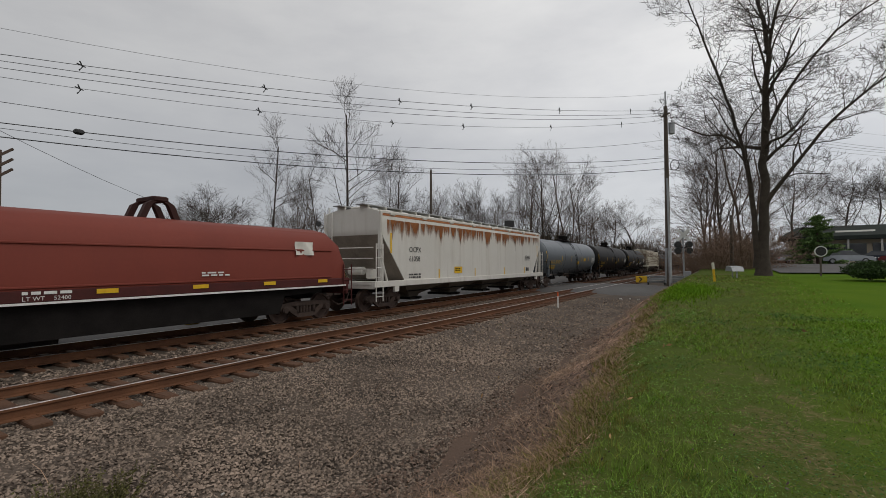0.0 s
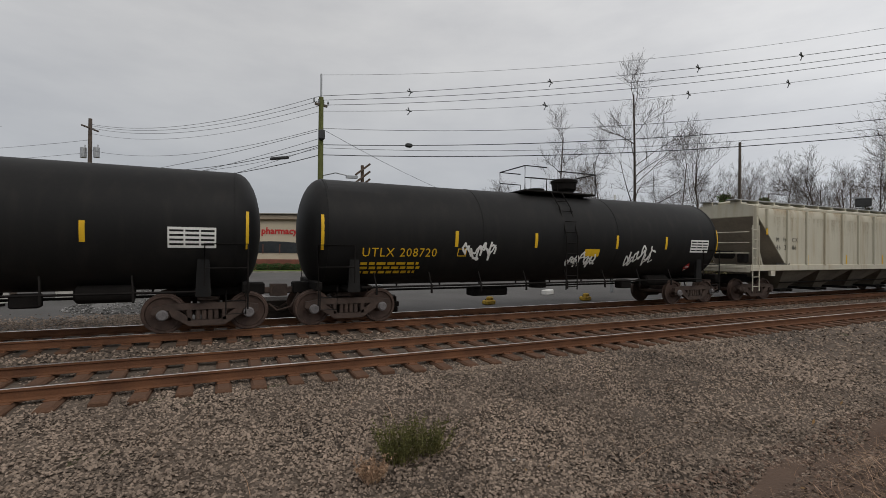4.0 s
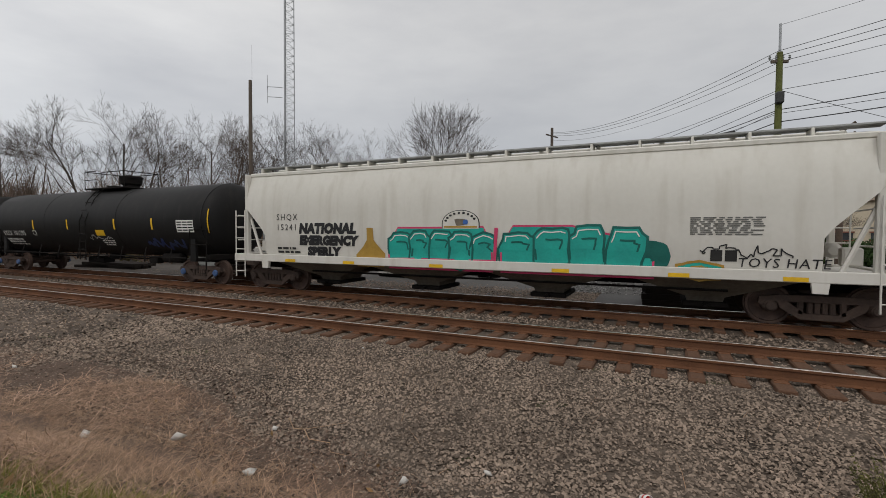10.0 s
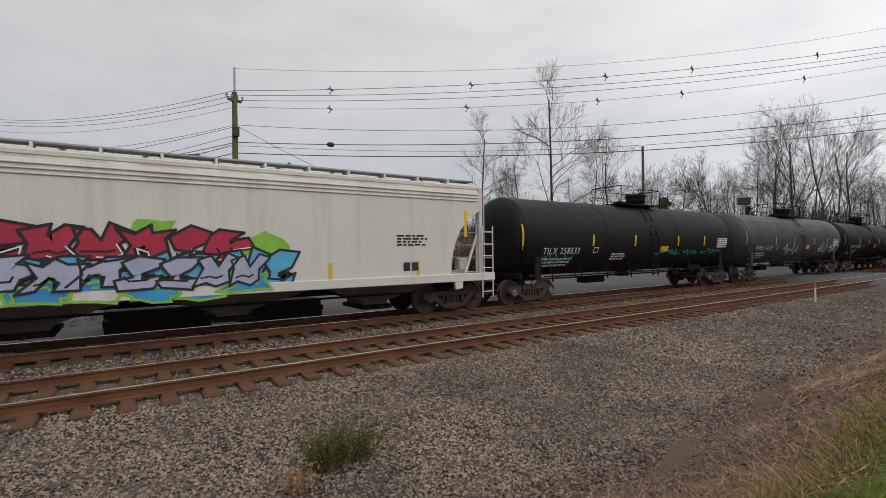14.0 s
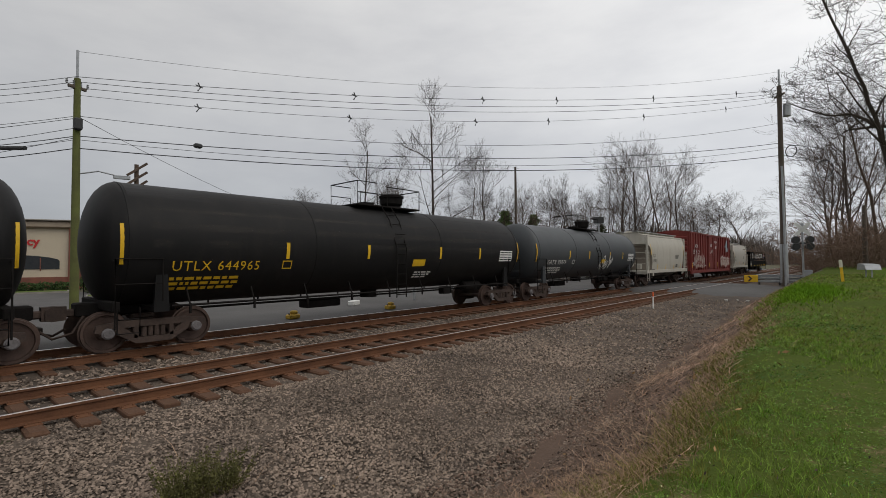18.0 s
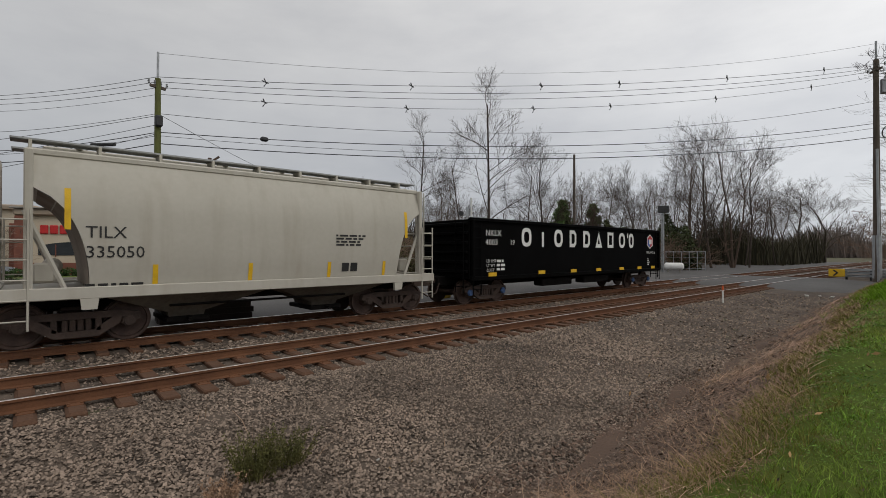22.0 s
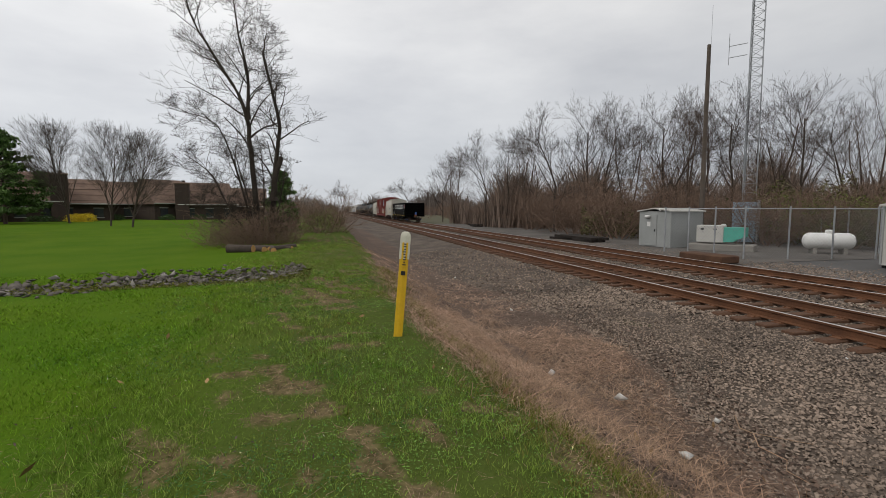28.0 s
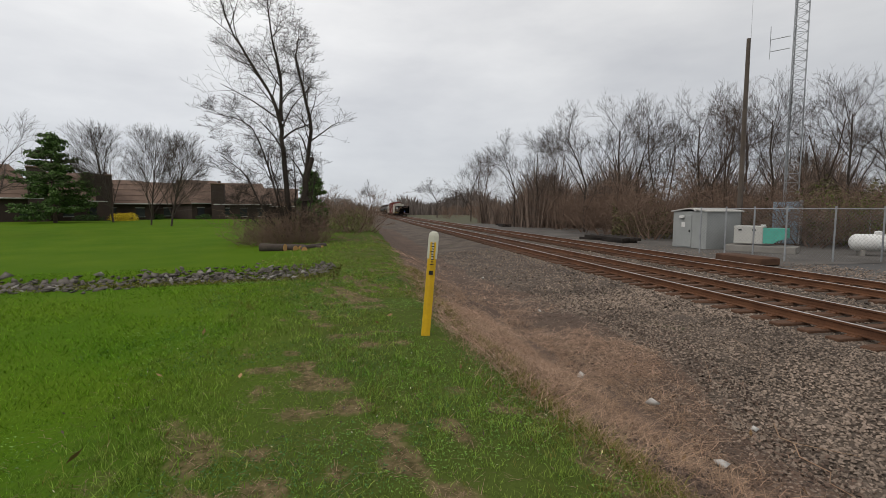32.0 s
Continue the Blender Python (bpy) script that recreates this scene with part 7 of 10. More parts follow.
# lawn on the left
for az, el, d, key, wide in ((-97.9, 25.0, 24, "old", 1.0), (-115.0, 8.3, 68, "fan", 0.95), (-111.9, 8.3, 56, "fan", 0.85), (-110.2, 7.9, 52, "fan", 1.0),
                             (-124.0, 11.5, 40, "round", 1.1), (-103.5, 4.2, 85, "round", 1.1), (-88.6, 3.6, 75, "round", 0.6), (-118.5, 4.4, 110, "round", 1.3), (-113, 3.2, 120, "round", 1.4), (-107.5, 3.0, 120, "round", 1.4),
                             (-131.0, 10.5, 42, "round", 1.0)):
    p = polar(az, d)
    tree(key, (p.x, p.y, 0.1), up(el, d) - 0.1, BARE if key != "old" else "tall forked bare tree with a broken ivy-grown stem", 0 if key == "old" else az * 29 % 360, wide)

# thickets and young growth
rb = random.Random(21)
def thicket(n, az0, az1, d0, d1, h0, h1, label):
    for k in range(n):
        p = polar(rb.uniform(az0, az1), rb.uniform(d0, d1))
        while 3.0 < p.y < 19.5:
            p = polar(rb.uniform(az0, az1), rb.uniform(d0, d1) * 1.3)
        tree(rb.choice(("brush", "brush2")), (p.x, p.y, -0.25), rb.uniform(h0, h1), label, rb.uniform(0, 360), rb.uniform(0.9, 1.5), "thicket shrubs", "shrub")


SHRUB = "tangled leafless brown shrub in the thicket"
thicket(40, -76, -50, 36, 46, 3.0, 5.5, SHRUB)
thicket(26, -50, -28, 33, 40, 2.5, 4.2, SHRUB)
thicket(22, -82, -72, 70, 130, 3.0, 6.0, SHRUB)
thicket(34, -44, -6, 35.5, 46, 3.0, 5.2, SHRUB)
thicket(34, 28, 76, 50, 75, 2.5, 5.0, SHRUB)
thicket(34, 86, 92.5, 46, 75, 3.0, 7.0, SHRUB)
thicket(16, 32, 57, 44, 50, 3.0, 5.0, SHRUB)
thicket(26, -102.5, -94.5, 22, 27, 1.2, 2.6, SHRUB)
thicket(10, -94, -89, 30, 60, 2.0, 4.0, SHRUB)

# ---- equipment yard beyond the tracks ----
M_SHED = mat("off_white_sheet_metal", (0.52, 0.51, 0.47), (0.43, 0.42, 0.39), 0.6, scale=1.2, fine=14, var=0.6, streak=((0.30, 0.25, 0.19), 0.5))
M_HUT = mat("grey_painted_metal", (0.33, 0.34, 0.33), (0.27, 0.28, 0.27), 0.6, scale=1.2, fine=14)
M_TEAL = mat("teal_paint", (0.10, 0.42, 0.33), (0.08, 0.34, 0.27), 0.5, scale=3, fine=20)
M_PALEBLUE = mat("pale_blue_panel", (0.30, 0.40, 0.47), (0.24, 0.32, 0.40), 0.6, scale=2, fine=20)
M_CONC = mat("concrete", (0.30, 0.28, 0.25), (0.20, 0.185, 0.165), 0.95, scale=1.5, fine=25, bump=0.4)
M_BRICK = mat("brown_brick", (0.22, 0.085, 0.055), (0.15, 0.06, 0.045), 0.9, scale=2, fine=30)
M_STUCCO = mat("cream_stucco", (0.56, 0.48, 0.36), (0.48, 0.41, 0.31), 0.9, scale=0.4, fine=12)
M_HEDGE = varied(mat("hedge_leaf", (0.045, 0.085, 0.02), (0.03, 0.055, 0.015), 0.8, scale=2, fine=12), 0.4)
M_GLASSDARK = mat("dark_window_glass", (0.03, 0.035, 0.04), (0.05, 0.055, 0.06), 0.1, scale=1, fine=5, spec=0.6)
M_ROOFT = mat("brown_roof_shingle", (0.20, 0.135, 0.10), (0.14, 0.095, 0.075), 0.95, scale=1.0, fine=10, bump=0.3)
M_SIDING = mat("dark_brown_siding", (0.065, 0.045, 0.036), (0.045, 0.032, 0.027), 0.9, scale=1.5, fine=20)
LOT = -0.15


def steel_container():
    t = thing("storage_shed", "off-white corrugated metal storage shed on skids", "storage shed", at=pose(-11.05, 19.05, LOT, 0, 0, -7.4))
    L, W, Hh = 3.22, 3.0, 2.12
    part("wall", G().box((0, W / 2, 0.12 + Hh / 2), (L, W, Hh)), M_SHED, t, smooth=False)
    for k in range(6):
        x = -L / 2 + 0.06 + k * (L - 0.12) / 5
        part("wall_seam", G().box((x, -0.02, 0.12 + Hh / 2), (0.07, 0.05, Hh), 0.01), M_HUT, t, smooth=False)
    for k in range(3):
        part("wall_seam", G().box((L / 2 + 0.02, 0.15 + k * 1.35, 0.12 + Hh / 2), (0.05, 0.07, Hh), 0.01), M_SHED, t, smooth=False)
    g = G()
    g.loft([[(-L / 2 - 0.06, y, z), (L / 2 + 0.06, y, z), (L / 2 + 0.06, y, z + 0.07), (-L / 2 - 0.06, y, z + 0.07)] for y, z in ((-0.1, Hh + 0.1), (W / 2, Hh + 0.34), (W + 0.1, Hh + 0.1))])
    part("roof", g, M_SHED, t, smooth=False)
    for x in (-1.1, -0.2, 0.8):
        part("roof_seam", G().box((x, W * 0.27, Hh + 0.28), (0.08, W * 0.5, 0.06), 0.01, (0.15, 0, 0)), M_SHED, t, smooth=False)
    for x in (-0.55, 0.35):
        part("roof_vent", G().box((x, W * 0.35, Hh + 0.36), (0.55, 0.4, 0.08), 0.02), M_SHED, t)
    part("vent_pipe", G().tube([(0.7, W * 0.4, Hh + 0.2), (0.7, W * 0.4, Hh + 0.62)], 0.05, 10), M_WHITE, t)
    part("meter_box", G().box((L / 2 + 0.1, 0.35, 1.25), (0.16, 0.3, 0.36), 0.03), M_GALV, t)
    part("louvre", G().box((L / 2 + 0.03, 1.3, 1.98), (0.05, 0.75, 0.24), 0.01), M_BLACKP, t)
    d = part("door", G().box((L / 2 + 0.025, 1.35, 1.0), (0.05, 0.9, 1.7), 0.01), M_SHED, t, smooth=False)
    part("door_handle", G().box((L / 2 + 0.07, 1.02, 1.0), (0.06, 0.05, 0.14), 0.01), M_BLACKP, d)
    for y in (0.35, W - 0.35):
        part("skid", G().box((0, y, 0.06), (L + 0.3, 0.16, 0.14), 0.02), M_STEEL, t)


def cabinet(x, y, w, d, h, turn, label, plinth=True):
    t = thing("equipment_cabinet", label, "equipment cabinet", "equipment cabinets", at=pose(x, y, LOT, 0, 0, turn))
    part("body", G().box((0, 0, 0.1 + h / 2), (w, d, h), 0.015), M_SHED, t)
    part("lid", G().box((0, 0, 0.12 + h), (w + 0.08, d + 0.08, 0.07), 0.02), M_SHED, t)
    dr = part("door", G().box((0, -d / 2 - 0.012, 0.1 + h / 2), (w * 0.86, 0.03, h * 0.9), 0.01), M_SHED, t)
    part("door_handle", G().box((-w * 0.33, -d / 2 - 0.05, 0.1 + h * 0.52), (0.04, 0.05, 0.14), 0.01), M_STEEL, dr)
    part("hinge", G().tube([(w * 0.43, -d / 2 - 0.02, 0.3), (w * 0.43, -d / 2 - 0.02, h - 0.1)], 0.015, 6), M_STEEL, t)
    for sx in (-1, 1):
        part("foot", G().box((sx * w * 0.36, 0, 0.04), (0.12, d * 0.9, 0.12), 0.01), M_STEEL, t)


steel_container()
cabinet(-7.62, 21.4, 1.0, 0.8, 1.62, -18, "off-white metal signal cabinet with a hinged door")
cabinet(-5.75, 23.4, 0.82, 0.6, 1.45, 14, "pale grey metal signal cabinet with a plain door")
p = polar(-20.4, 23.6)
t = thing("notice_board", "small pale board on a post behind a cabinet", "notice board", at=pose(p.x, p.y, LOT, 0, 0, -18))
part("board", G().box((0, 0, 2.0), (0.55, 0.05, 0.48), 0.01), M_SHED, t)
part("post", G().tube([(0, 0.05, 0), (0, 0.05, 1.9)], 0.03, 6), M_GALV, t)

hut = thing("relay_hut", "grey metal relay hut with a low pitched roof", "relay hut", at=pose(-21.9, 18.05, LOT, 0, 0, 10))
part("wall", G().box((-1.1, 1.25, 1.02), (2.2, 2.5, 2.0), 0.01), M_HUT, hut, smooth=False)
g = G()
g.loft([[(x, -0.1, z), (x, 2.6, z), (x, 2.6, z + 0.06), (x, -0.1, z + 0.06)] for x, z in ((-2.3, 2.0), (-1.1, 2.16), (0.1, 2.0))])
part("roof", g, M_SHED, hut, smooth=False)
d = part("door", G().box((-1.35, -0.02, 0.95), (0.85, 0.05, 1.75), 0.01), M_HUT, hut)
part("door_handle", G().box((-1.02, -0.07, 0.95), (0.05, 0.06, 0.14), 0.01), M_BLACKP, d)
part("door_hood", G().box((-1.5, -0.12, 1.72), (0.3, 0.2, 0.14), 0.03), M_WHITE, hut)
part("sign_plate", G().box((-1.45, -0.055, 1.3), (0.22, 0.02, 0.26)), M_WHITE, hut)
part("corner_trim", G().box((0.01, -0.01, 1.02), (0.07, 0.07, 2.0), 0.01), M_HUT, hut)
part("lamp", G().box((-0.7, -0.05, 2.12), (0.12, 0.12, 0.2), 0.03), M_WHITE, hut)

p = polar(-45.6, 28.5)
gen = thing("standby_generator", "white and teal standby generator on a concrete pad", "generator", at=pose(p.x, p.y, LOT, 0, 0, 36))
part("pad", G().box((0, 0, 0.16), (3.0, 1.4, 0.34), 0.03), M_CONC, gen)
part("housing", G().box((-0.5, 0, 0.85), (1.25, 0.9, 0.9), 0.03), M_SHED, gen)
part("engine_cover", G().prism([(0.13, 0.45), (0.13, 1.2), (1.1, 1.2), (1.1, 0.72), (0.75, 0.6), (0.55, 0.45)], -0.42, 0.42), M_TEAL, gen, "teal engine cover", smooth=False)
for k in range(2):
    part("louvre", G().box((-0.85 + k * 0.6, -0.46, 1.1), (0.16, 0.03, 0.08), 0.01), M_BLACKP, gen)
part("lifting_eye", G().box((0.05, 0, 1.34), (0.2, 0.12, 0.06), 0.01), M_WHITE, gen)

p = polar(-43.7, 35.0)
blue = thing("tall_panel", "pale blue tall steel cabinet at the mast's foot", "equipment cabinet", at=pose(p.x, p.y, LOT, 0, 0, 35))
part("body", G().box((0, 0, 1.35), (1.25, 0.6, 2.5), 0.02), M_PALEBLUE, blue)
part("frame", G().box((0.72, 0, 1.4), (0.1, 0.7, 2.6), 0.02), M_GALV, blue)
part("door", G().box((-0.02, -0.315, 1.35), (1.0, 0.03, 2.3), 0.01), M_PALEBLUE, blue)

p = polar(-36.9, 29.0)
tank = thing("propane_tank", "white horizontal propane tank on two saddles", "propane tank", at=pose(p.x, p.y, LOT, 0, 0, 58))
part("shell", G().lathe([(-1.05, 0.02), (-1.03, 0.16), (-0.95, 0.31), (-0.8, 0.39), (0.8, 0.39), (0.95, 0.31), (1.03, 0.16), (1.05, 0.02)], 24, "x", (0, 0, 0.62)), M_WHITE, tank)
part("valve_dome", G().lathe([(0.95, 0.16), (1.12, 0.15), (1.16, 0.08)], 14, "z"), M_WHITE, tank)
for x in (-0.6, 0.6):
    part("saddle", G().box((x, 0, 0.14), (0.16, 0.6, 0.3), 0.02), M_CONC, tank)
part("timber_frame", G().box((2.9, -2.6, 0.13), (2.3, 0.9, 0.30), 0.04), M_TIE, thing("timber_platform", "low dark weathered timber platform in the yard", "platform", at=pose(-19.2, 17.9, LOT)))

# chain-link fence: three runs of posts with mesh
M_MESH = mat("chain_link_wire", (0.25, 0.26, 0.26), (0.18, 0.18, 0.18), 0.6, 0.4, scale=5, fine=40)
fence = thing("chain_link_fence", "galvanised chain-link fence round the equipment yard", "fence")
F0, F1, F2 = Vector((-20.3, 16.4, LOT)), Vector((-16.2, 17.0, LOT)), Vector((-14.6, 24.5, LOT))
F3 = Vector((-28.0, 31.0, LOT))
for a, b, n in ((F0, F1, 3), (F1, F2, 4), (F2, F3, 6)):
    for k in range(n):
        q = a.lerp(b, k / n)
        part("fence_post", G().tube([(q.x, q.y, q.z), (q.x, q.y, q.z + 2.25)], 0.035, 7), M_GALV, fence)
    part("top_rail", G().tube([(a.x, a.y, a.z + 2.15), (b.x, b.y, b.z + 2.15)], 0.022, 6), M_GALV, fence)
    g = G()
    d = (b - a)
    L = d.length
    s = 0.16
    k = -2.1
    while k < L:
        for sg in (1, -1):
            x0, x1, z0, z1 = k, k + 2.1, 0.05, 2.15
            if x0 < 0:
                z0, x0 = z0 - x0, 0
            if x1 > L:
                z1, x1 = z1 - (x1 - L), L
            if sg < 0:
                z0, z1 = 2.2 - z0, 2.2 - z1
            if x1 > x0:
                p0, p1 = a + d * (x0 / L), a + d * (x1 / L)
                g.tube([(p0.x, p0.y, p0.z + z0), (p1.x, p1.y, p1.z + z1)], 0.0035, 3, caps=False)
        k += s
    m = part("wire_mesh", g, M_MESH, fence)
    m["kind"] = "stuff"

# heaps
def heap(name, label, category, x, y, rx, ry, h, material, n, size, z0=LOT, seed=3, tall=1.0):
    r = np.random.default_rng(seed)
    t = thing(name, label, category, at=pose(x, y, z0))
    g = G()
    rings = []
    for k in range(7):
        f = k / 6
        rings.append([(rx * (1 - f) ** 0.75 * math.cos(a) * (1 + 0.1 * math.sin(3 * a + k)), ry * (1 - f) ** 0.75 * math.sin(a) * (1 + 0.08 * math.cos(2 * a)), h * f) for a in np.linspace(0, 2 * math.pi, 25)[:-1]])
    g.loft(rings)
    part("core", g, material, t)
    a = r.uniform(0, 2 * math.pi, n)
    f = r.uniform(0, 1, n)
    rad = np.sqrt(f)
    px, py = rx * rad * np.cos(a), ry * rad * np.sin(a)
    pz = h * np.clip(1 - rad ** 1.33, 0, 1)
    o = part("gravel_mass", bulk("gravel_mass", *pebbles(np.stack([px, py, pz], 1), size, r), M_STONE if material is M_BALLAST else M_GRAVELS), None, t)
    o["kind"] = "stuff"
    return t


def pebbles(c, size, r, flat=0.7, bedded=False):
    """Irregular eight-sided stones about the places c; bedded ones lack the buried underside."""
    n = len(c)
    base = np.array([[1, 0, 0], [-1, 0, 0], [0, 1, 0], [0, -1, 0], [0, 0, 1], [0, 0, -1]], float)
    s = size * r.uniform(0.55, 1.25, (n, 1, 1)) * r.uniform(0.7, 1.3, (n, 6, 1)) / 2
    v = base[None] * s
    v[:, :, 2] *= flat
    v += r.normal(0, size * 0.09, v.shape)
    a, b = r.uniform(0, 2 * math.pi, n), r.normal(0, 0.5, n)
    ca, sa, cb, sb = np.cos(a), np.sin(a), np.cos(b), np.sin(b)
    y, z = v[:, :, 1] * cb[:, None] - v[:, :, 2] * sb[:, None], v[:, :, 1] * sb[:, None] + v[:, :, 2] * cb[:, None]
    x = v[:, :, 0] * ca[:, None] - y * sa[:, None]
    y = v[:, :, 0] * sa[:, None] + y * ca[:, None]
    v = np.stack([x, y, z], -1) + c[:, None, :]
    f = np.array([[0, 2, 4], [2, 1, 4], [1, 3, 4], [3, 0, 4], [2, 0, 5], [1, 2, 5], [3, 1, 5], [0, 3, 5]])
    v, f = v.reshape(-1, 3), (f[None] + 6 * np.arange(n)[:, None, None]).reshape(-1, 3)
    return v, (f[(f % 6 != 5).all(1)] if bedded else f)


M_GRAVEL = mat("grey_gravel", (0.21, 0.205, 0.20), (0.11, 0.107, 0.104), 0.95, scale=1.5, fine=22, bump=0.8, var=0.5)
M_GRAVELS = varied(mat("grey_gravel_stone", (0.30, 0.295, 0.285), (0.17, 0.165, 0.16), 0.92, scale=0.8, fine=30), 0.6)
heap("gravel_pile", "low pile of grey crushed gravel on the asphalt", "gravel pile", -1.6, 19.6, 3.4, 2.2, 1.15, M_GRAVEL, 5000, 0.075)

# flowering shrub
def leafy(name, label, x, y, z0, rx, ry, rz, material, n, leaf, stems=10, seed=2, cat="shrub", lift=0.5):
    """Stems and a cloud of small leaves."""
    r = np.random.default_rng(seed)
    t = thing(name, label, cat, at=pose(x, y, z0))
    g = G()
    for k in range(stems):
        a = 2 * math.pi * k / stems
        g.tube([(0.05 * math.cos(a), 0.05 * math.sin(a), -0.05), (rx * 0.4 * math.cos(a), ry * 0.4 * math.sin(a), rz * 0.9), (rx * 0.75 * math.cos(a), ry * 0.75 * math.sin(a), rz * 1.6)], [0.025, 0.018, 0.008], 4)
    part("stem_mass", g, M_BARK2, t)
    u = r.normal(size=(n, 3))
    u /= np.linalg.norm(u, axis=1)[:, None]
    rad = r.uniform(0.35, 1, n) ** 0.5 * (1 + 0.25 * np.sin(u[:, 0] * 5 + u[:, 2] * 4) * r.uniform(0.3, 1, n))
    c = u * rad[:, None] * np.array([rx, ry, rz]) + np.array([0, 0, rz * (1 + lift * 0)])
    c[:, 2] = np.maximum(c[:, 2], 0.03)
    o = part("leaves", bulk("leaves", *leaflets(c, leaf, r), material), None, t)
    o["kind"] = "stuff"
    return t


def leaflets(c, size, r):
    n = len(c)
    d1 = r.normal(size=(n, 3))
    d1 /= np.linalg.norm(d1, axis=1)[:, None]
    d2 = np.cross(d1, r.normal(size=(n, 3)))
    d2 /= np.linalg.norm(d2, axis=1)[:, None]
    s = size * r.uniform(0.6, 1.3, (n, 1))
    v = np.stack([c - d1 * s, c + d2 * s * 0.45, c + d1 * s, c - d2 * s * 0.45], 1)
    return v.reshape(-1, 3), np.arange(4 * n).reshape(-1, 4)


M_BLOSSOM = varied(mat("white_blossom", (0.62, 0.62, 0.55), (0.42, 0.46, 0.30), 0.9, scale=2, fine=12), 0.3)
leafy("flowering_shrub", "white-blossomed shrub beside a cabinet", -5.2, 25.6, LOT, 1.0, 1.0, 1.15, M_BLOSSOM, 2600, 0.06)
M_YLEAF = varied(mat("spring_leaf", (0.16, 0.19, 0.045), (0.10, 0.12, 0.03), 0.9, scale=2, fine=10), 0.4)
for k, (az, d, h) in enumerate(((-30.5, 33, 1.6), (-33, 34, 1.9), (-36, 34, 2.2), (-38.5, 35, 2.0), (-40.5, 36, 2.5), (-27.0, 34, 1.5), (-22.5, 31, 1.3), (-18.5, 34, 1.4), (-15.4, 36, 1.2), (64.5, 60, 2.0), (52, 60, 2.2), (-91.5, 33, 1.4), (-90.3, 45, 1.6))):
    p = polar(az, d)
    leafy("budding_shrub", "shrub with sparse yellow-green spring leaves", p.x, p.y, -0.2, h * 0.9, h * 0.9, h * 0.75, M_YLEAF, 1500, 0.06, seed=30 + k)

# stacks of old ties beside the far track
M_OLDTIE = mat("old_creosoted_tie", (0.034, 0.026, 0.021), (0.016, 0.013, 0.011), 0.95, scale=2.0, fine=30, bump=0.7, var=0.7)
OLD_TIE = G().box((0, 0, 0), (2.58, 0.225, 0.175), 0.012).mesh("old_tie", M_OLDTIE, smooth=False)
for x, y, across, high, turn, loose in ((0.75, 16.0, 5, 3, 1, 0.06), (4.15, 16.1, 5, 3, -2, 0.06), (-30.3, 17.0, 6, 2, 4, 0.5), (-28.2, 17.0, 5, 2, -7, 0.4), (-57.2, 18.2, 5, 2, -3, 0.4)):
    t = thing("tie_stack", "stack of old dark wooden railway ties", "tie stack", "tie stacks", at=pose(x, y, -0.19, 0, 0, turn))
    r = random.Random(int(abs(x) * 10))
    for k in range(across * high):
        o = part("old_tie", OLD_TIE, None, t)
        o.matrix_basis = pose(r.uniform(-loose, loose), (k % across - across / 2) * 0.245, 0.095 + 0.182 * (k // across), 0, 0, r.uniform(-20, 20) * loose)

# ---- pharmacy across the road ----
ph = thing("store_building", "cream stucco store with red sign letters and brick piers", "store", at=pose(-1.4, 56.0, -0.3, 0, 0, -23.5))
PW = 34.0
M_CORN = mat("tan_cornice", (0.36, 0.29, 0.22), (0.29, 0.235, 0.18), 0.9, scale=0.8, fine=14)
part("wall", G().box((PW / 2 + 1, 6.2, 2.7), (PW, 12, 5.4)), M_STUCCO, ph, smooth=False)
part("front_panel", G().box((6.4, 0.1, 2.8), (9.6, 0.5, 5.6)), M_STUCCO, ph, smooth=False)
part("cornice", G().box((6.4, -0.05, 5.72), (11.6, 1.0, 0.62), 0.12), M_CORN, ph)
part("cornice", G().box((23.6, 0.15, 5.35), (22.8, 0.5, 0.55), 0.1), M_CORN, ph)
part("cornice_edge", G().box((6.4, -0.12, 6.08), (12.0, 1.3, 0.12), 0.03), M_CONC, ph)
for x in (1.15, 11.65):
    part("brick_pier", G().box((x, -0.05, 2.75), (0.95, 0.85, 5.3), 0.03), M_BRICK, ph)
part("brick_base", G().box((6.4, -0.22, 0.62), (9.6, 0.2, 1.2), 0.02), M_BRICK, ph)
arch = [(-4.1, 1.75), (4.1, 1.75), (4.1, 2.45)] + [(4.1 * math.cos(q), 2.45 + 0.55 * math.sin(q)) for q in np.linspace(0.25, math.pi - 0.25, 9)] + [(-4.1, 2.45)]
w = part("arched_window", G().prism([(6.4 + x, z + 0.15) for x, z in arch], -0.2, -0.12), M_GLASSDARK, ph, "wide dark window under a shallow arch", smooth=False)
for x in (3.6, 5.5, 7.3, 9.2):
    part("mullion", G().box((x, -0.22, 2.3), (0.07, 0.06, 1.1), 0.01), M_BRICK, w)
for x0, x1 in ((13.3, 16.9), (18.0, 21.8), (24.5, 28.5)):
    w = part("strip_window", G().box(((x0 + x1) / 2, 0.16, 2.25), (x1 - x0, 0.1, 0.62), 0.02), M_GLASSDARK, ph)
    part("window_frame", G().box(((x0 + x1) / 2, 0.12, 2.6), (x1 - x0 + 0.2, 0.12, 0.12), 0.01), M_BRICK, w)
    part("window_frame", G().box(((x0 + x1) / 2, 0.12, 1.9), (x1 - x0 + 0.2, 0.12, 0.12), 0.01), M_BRICK, w)
for k in range(3):
    part("sign_block", G().box((2.75 + k * 0.72, -0.24, 4.2), (0.60, 0.12, 0.78), 0.05), M_RED, ph)
part("sign_stroke", G().box((4.95, -0.22, 4.2), (0.12, 0.1, 1.0), 0.02, (0, 0.3, 0)), M_RED, ph)
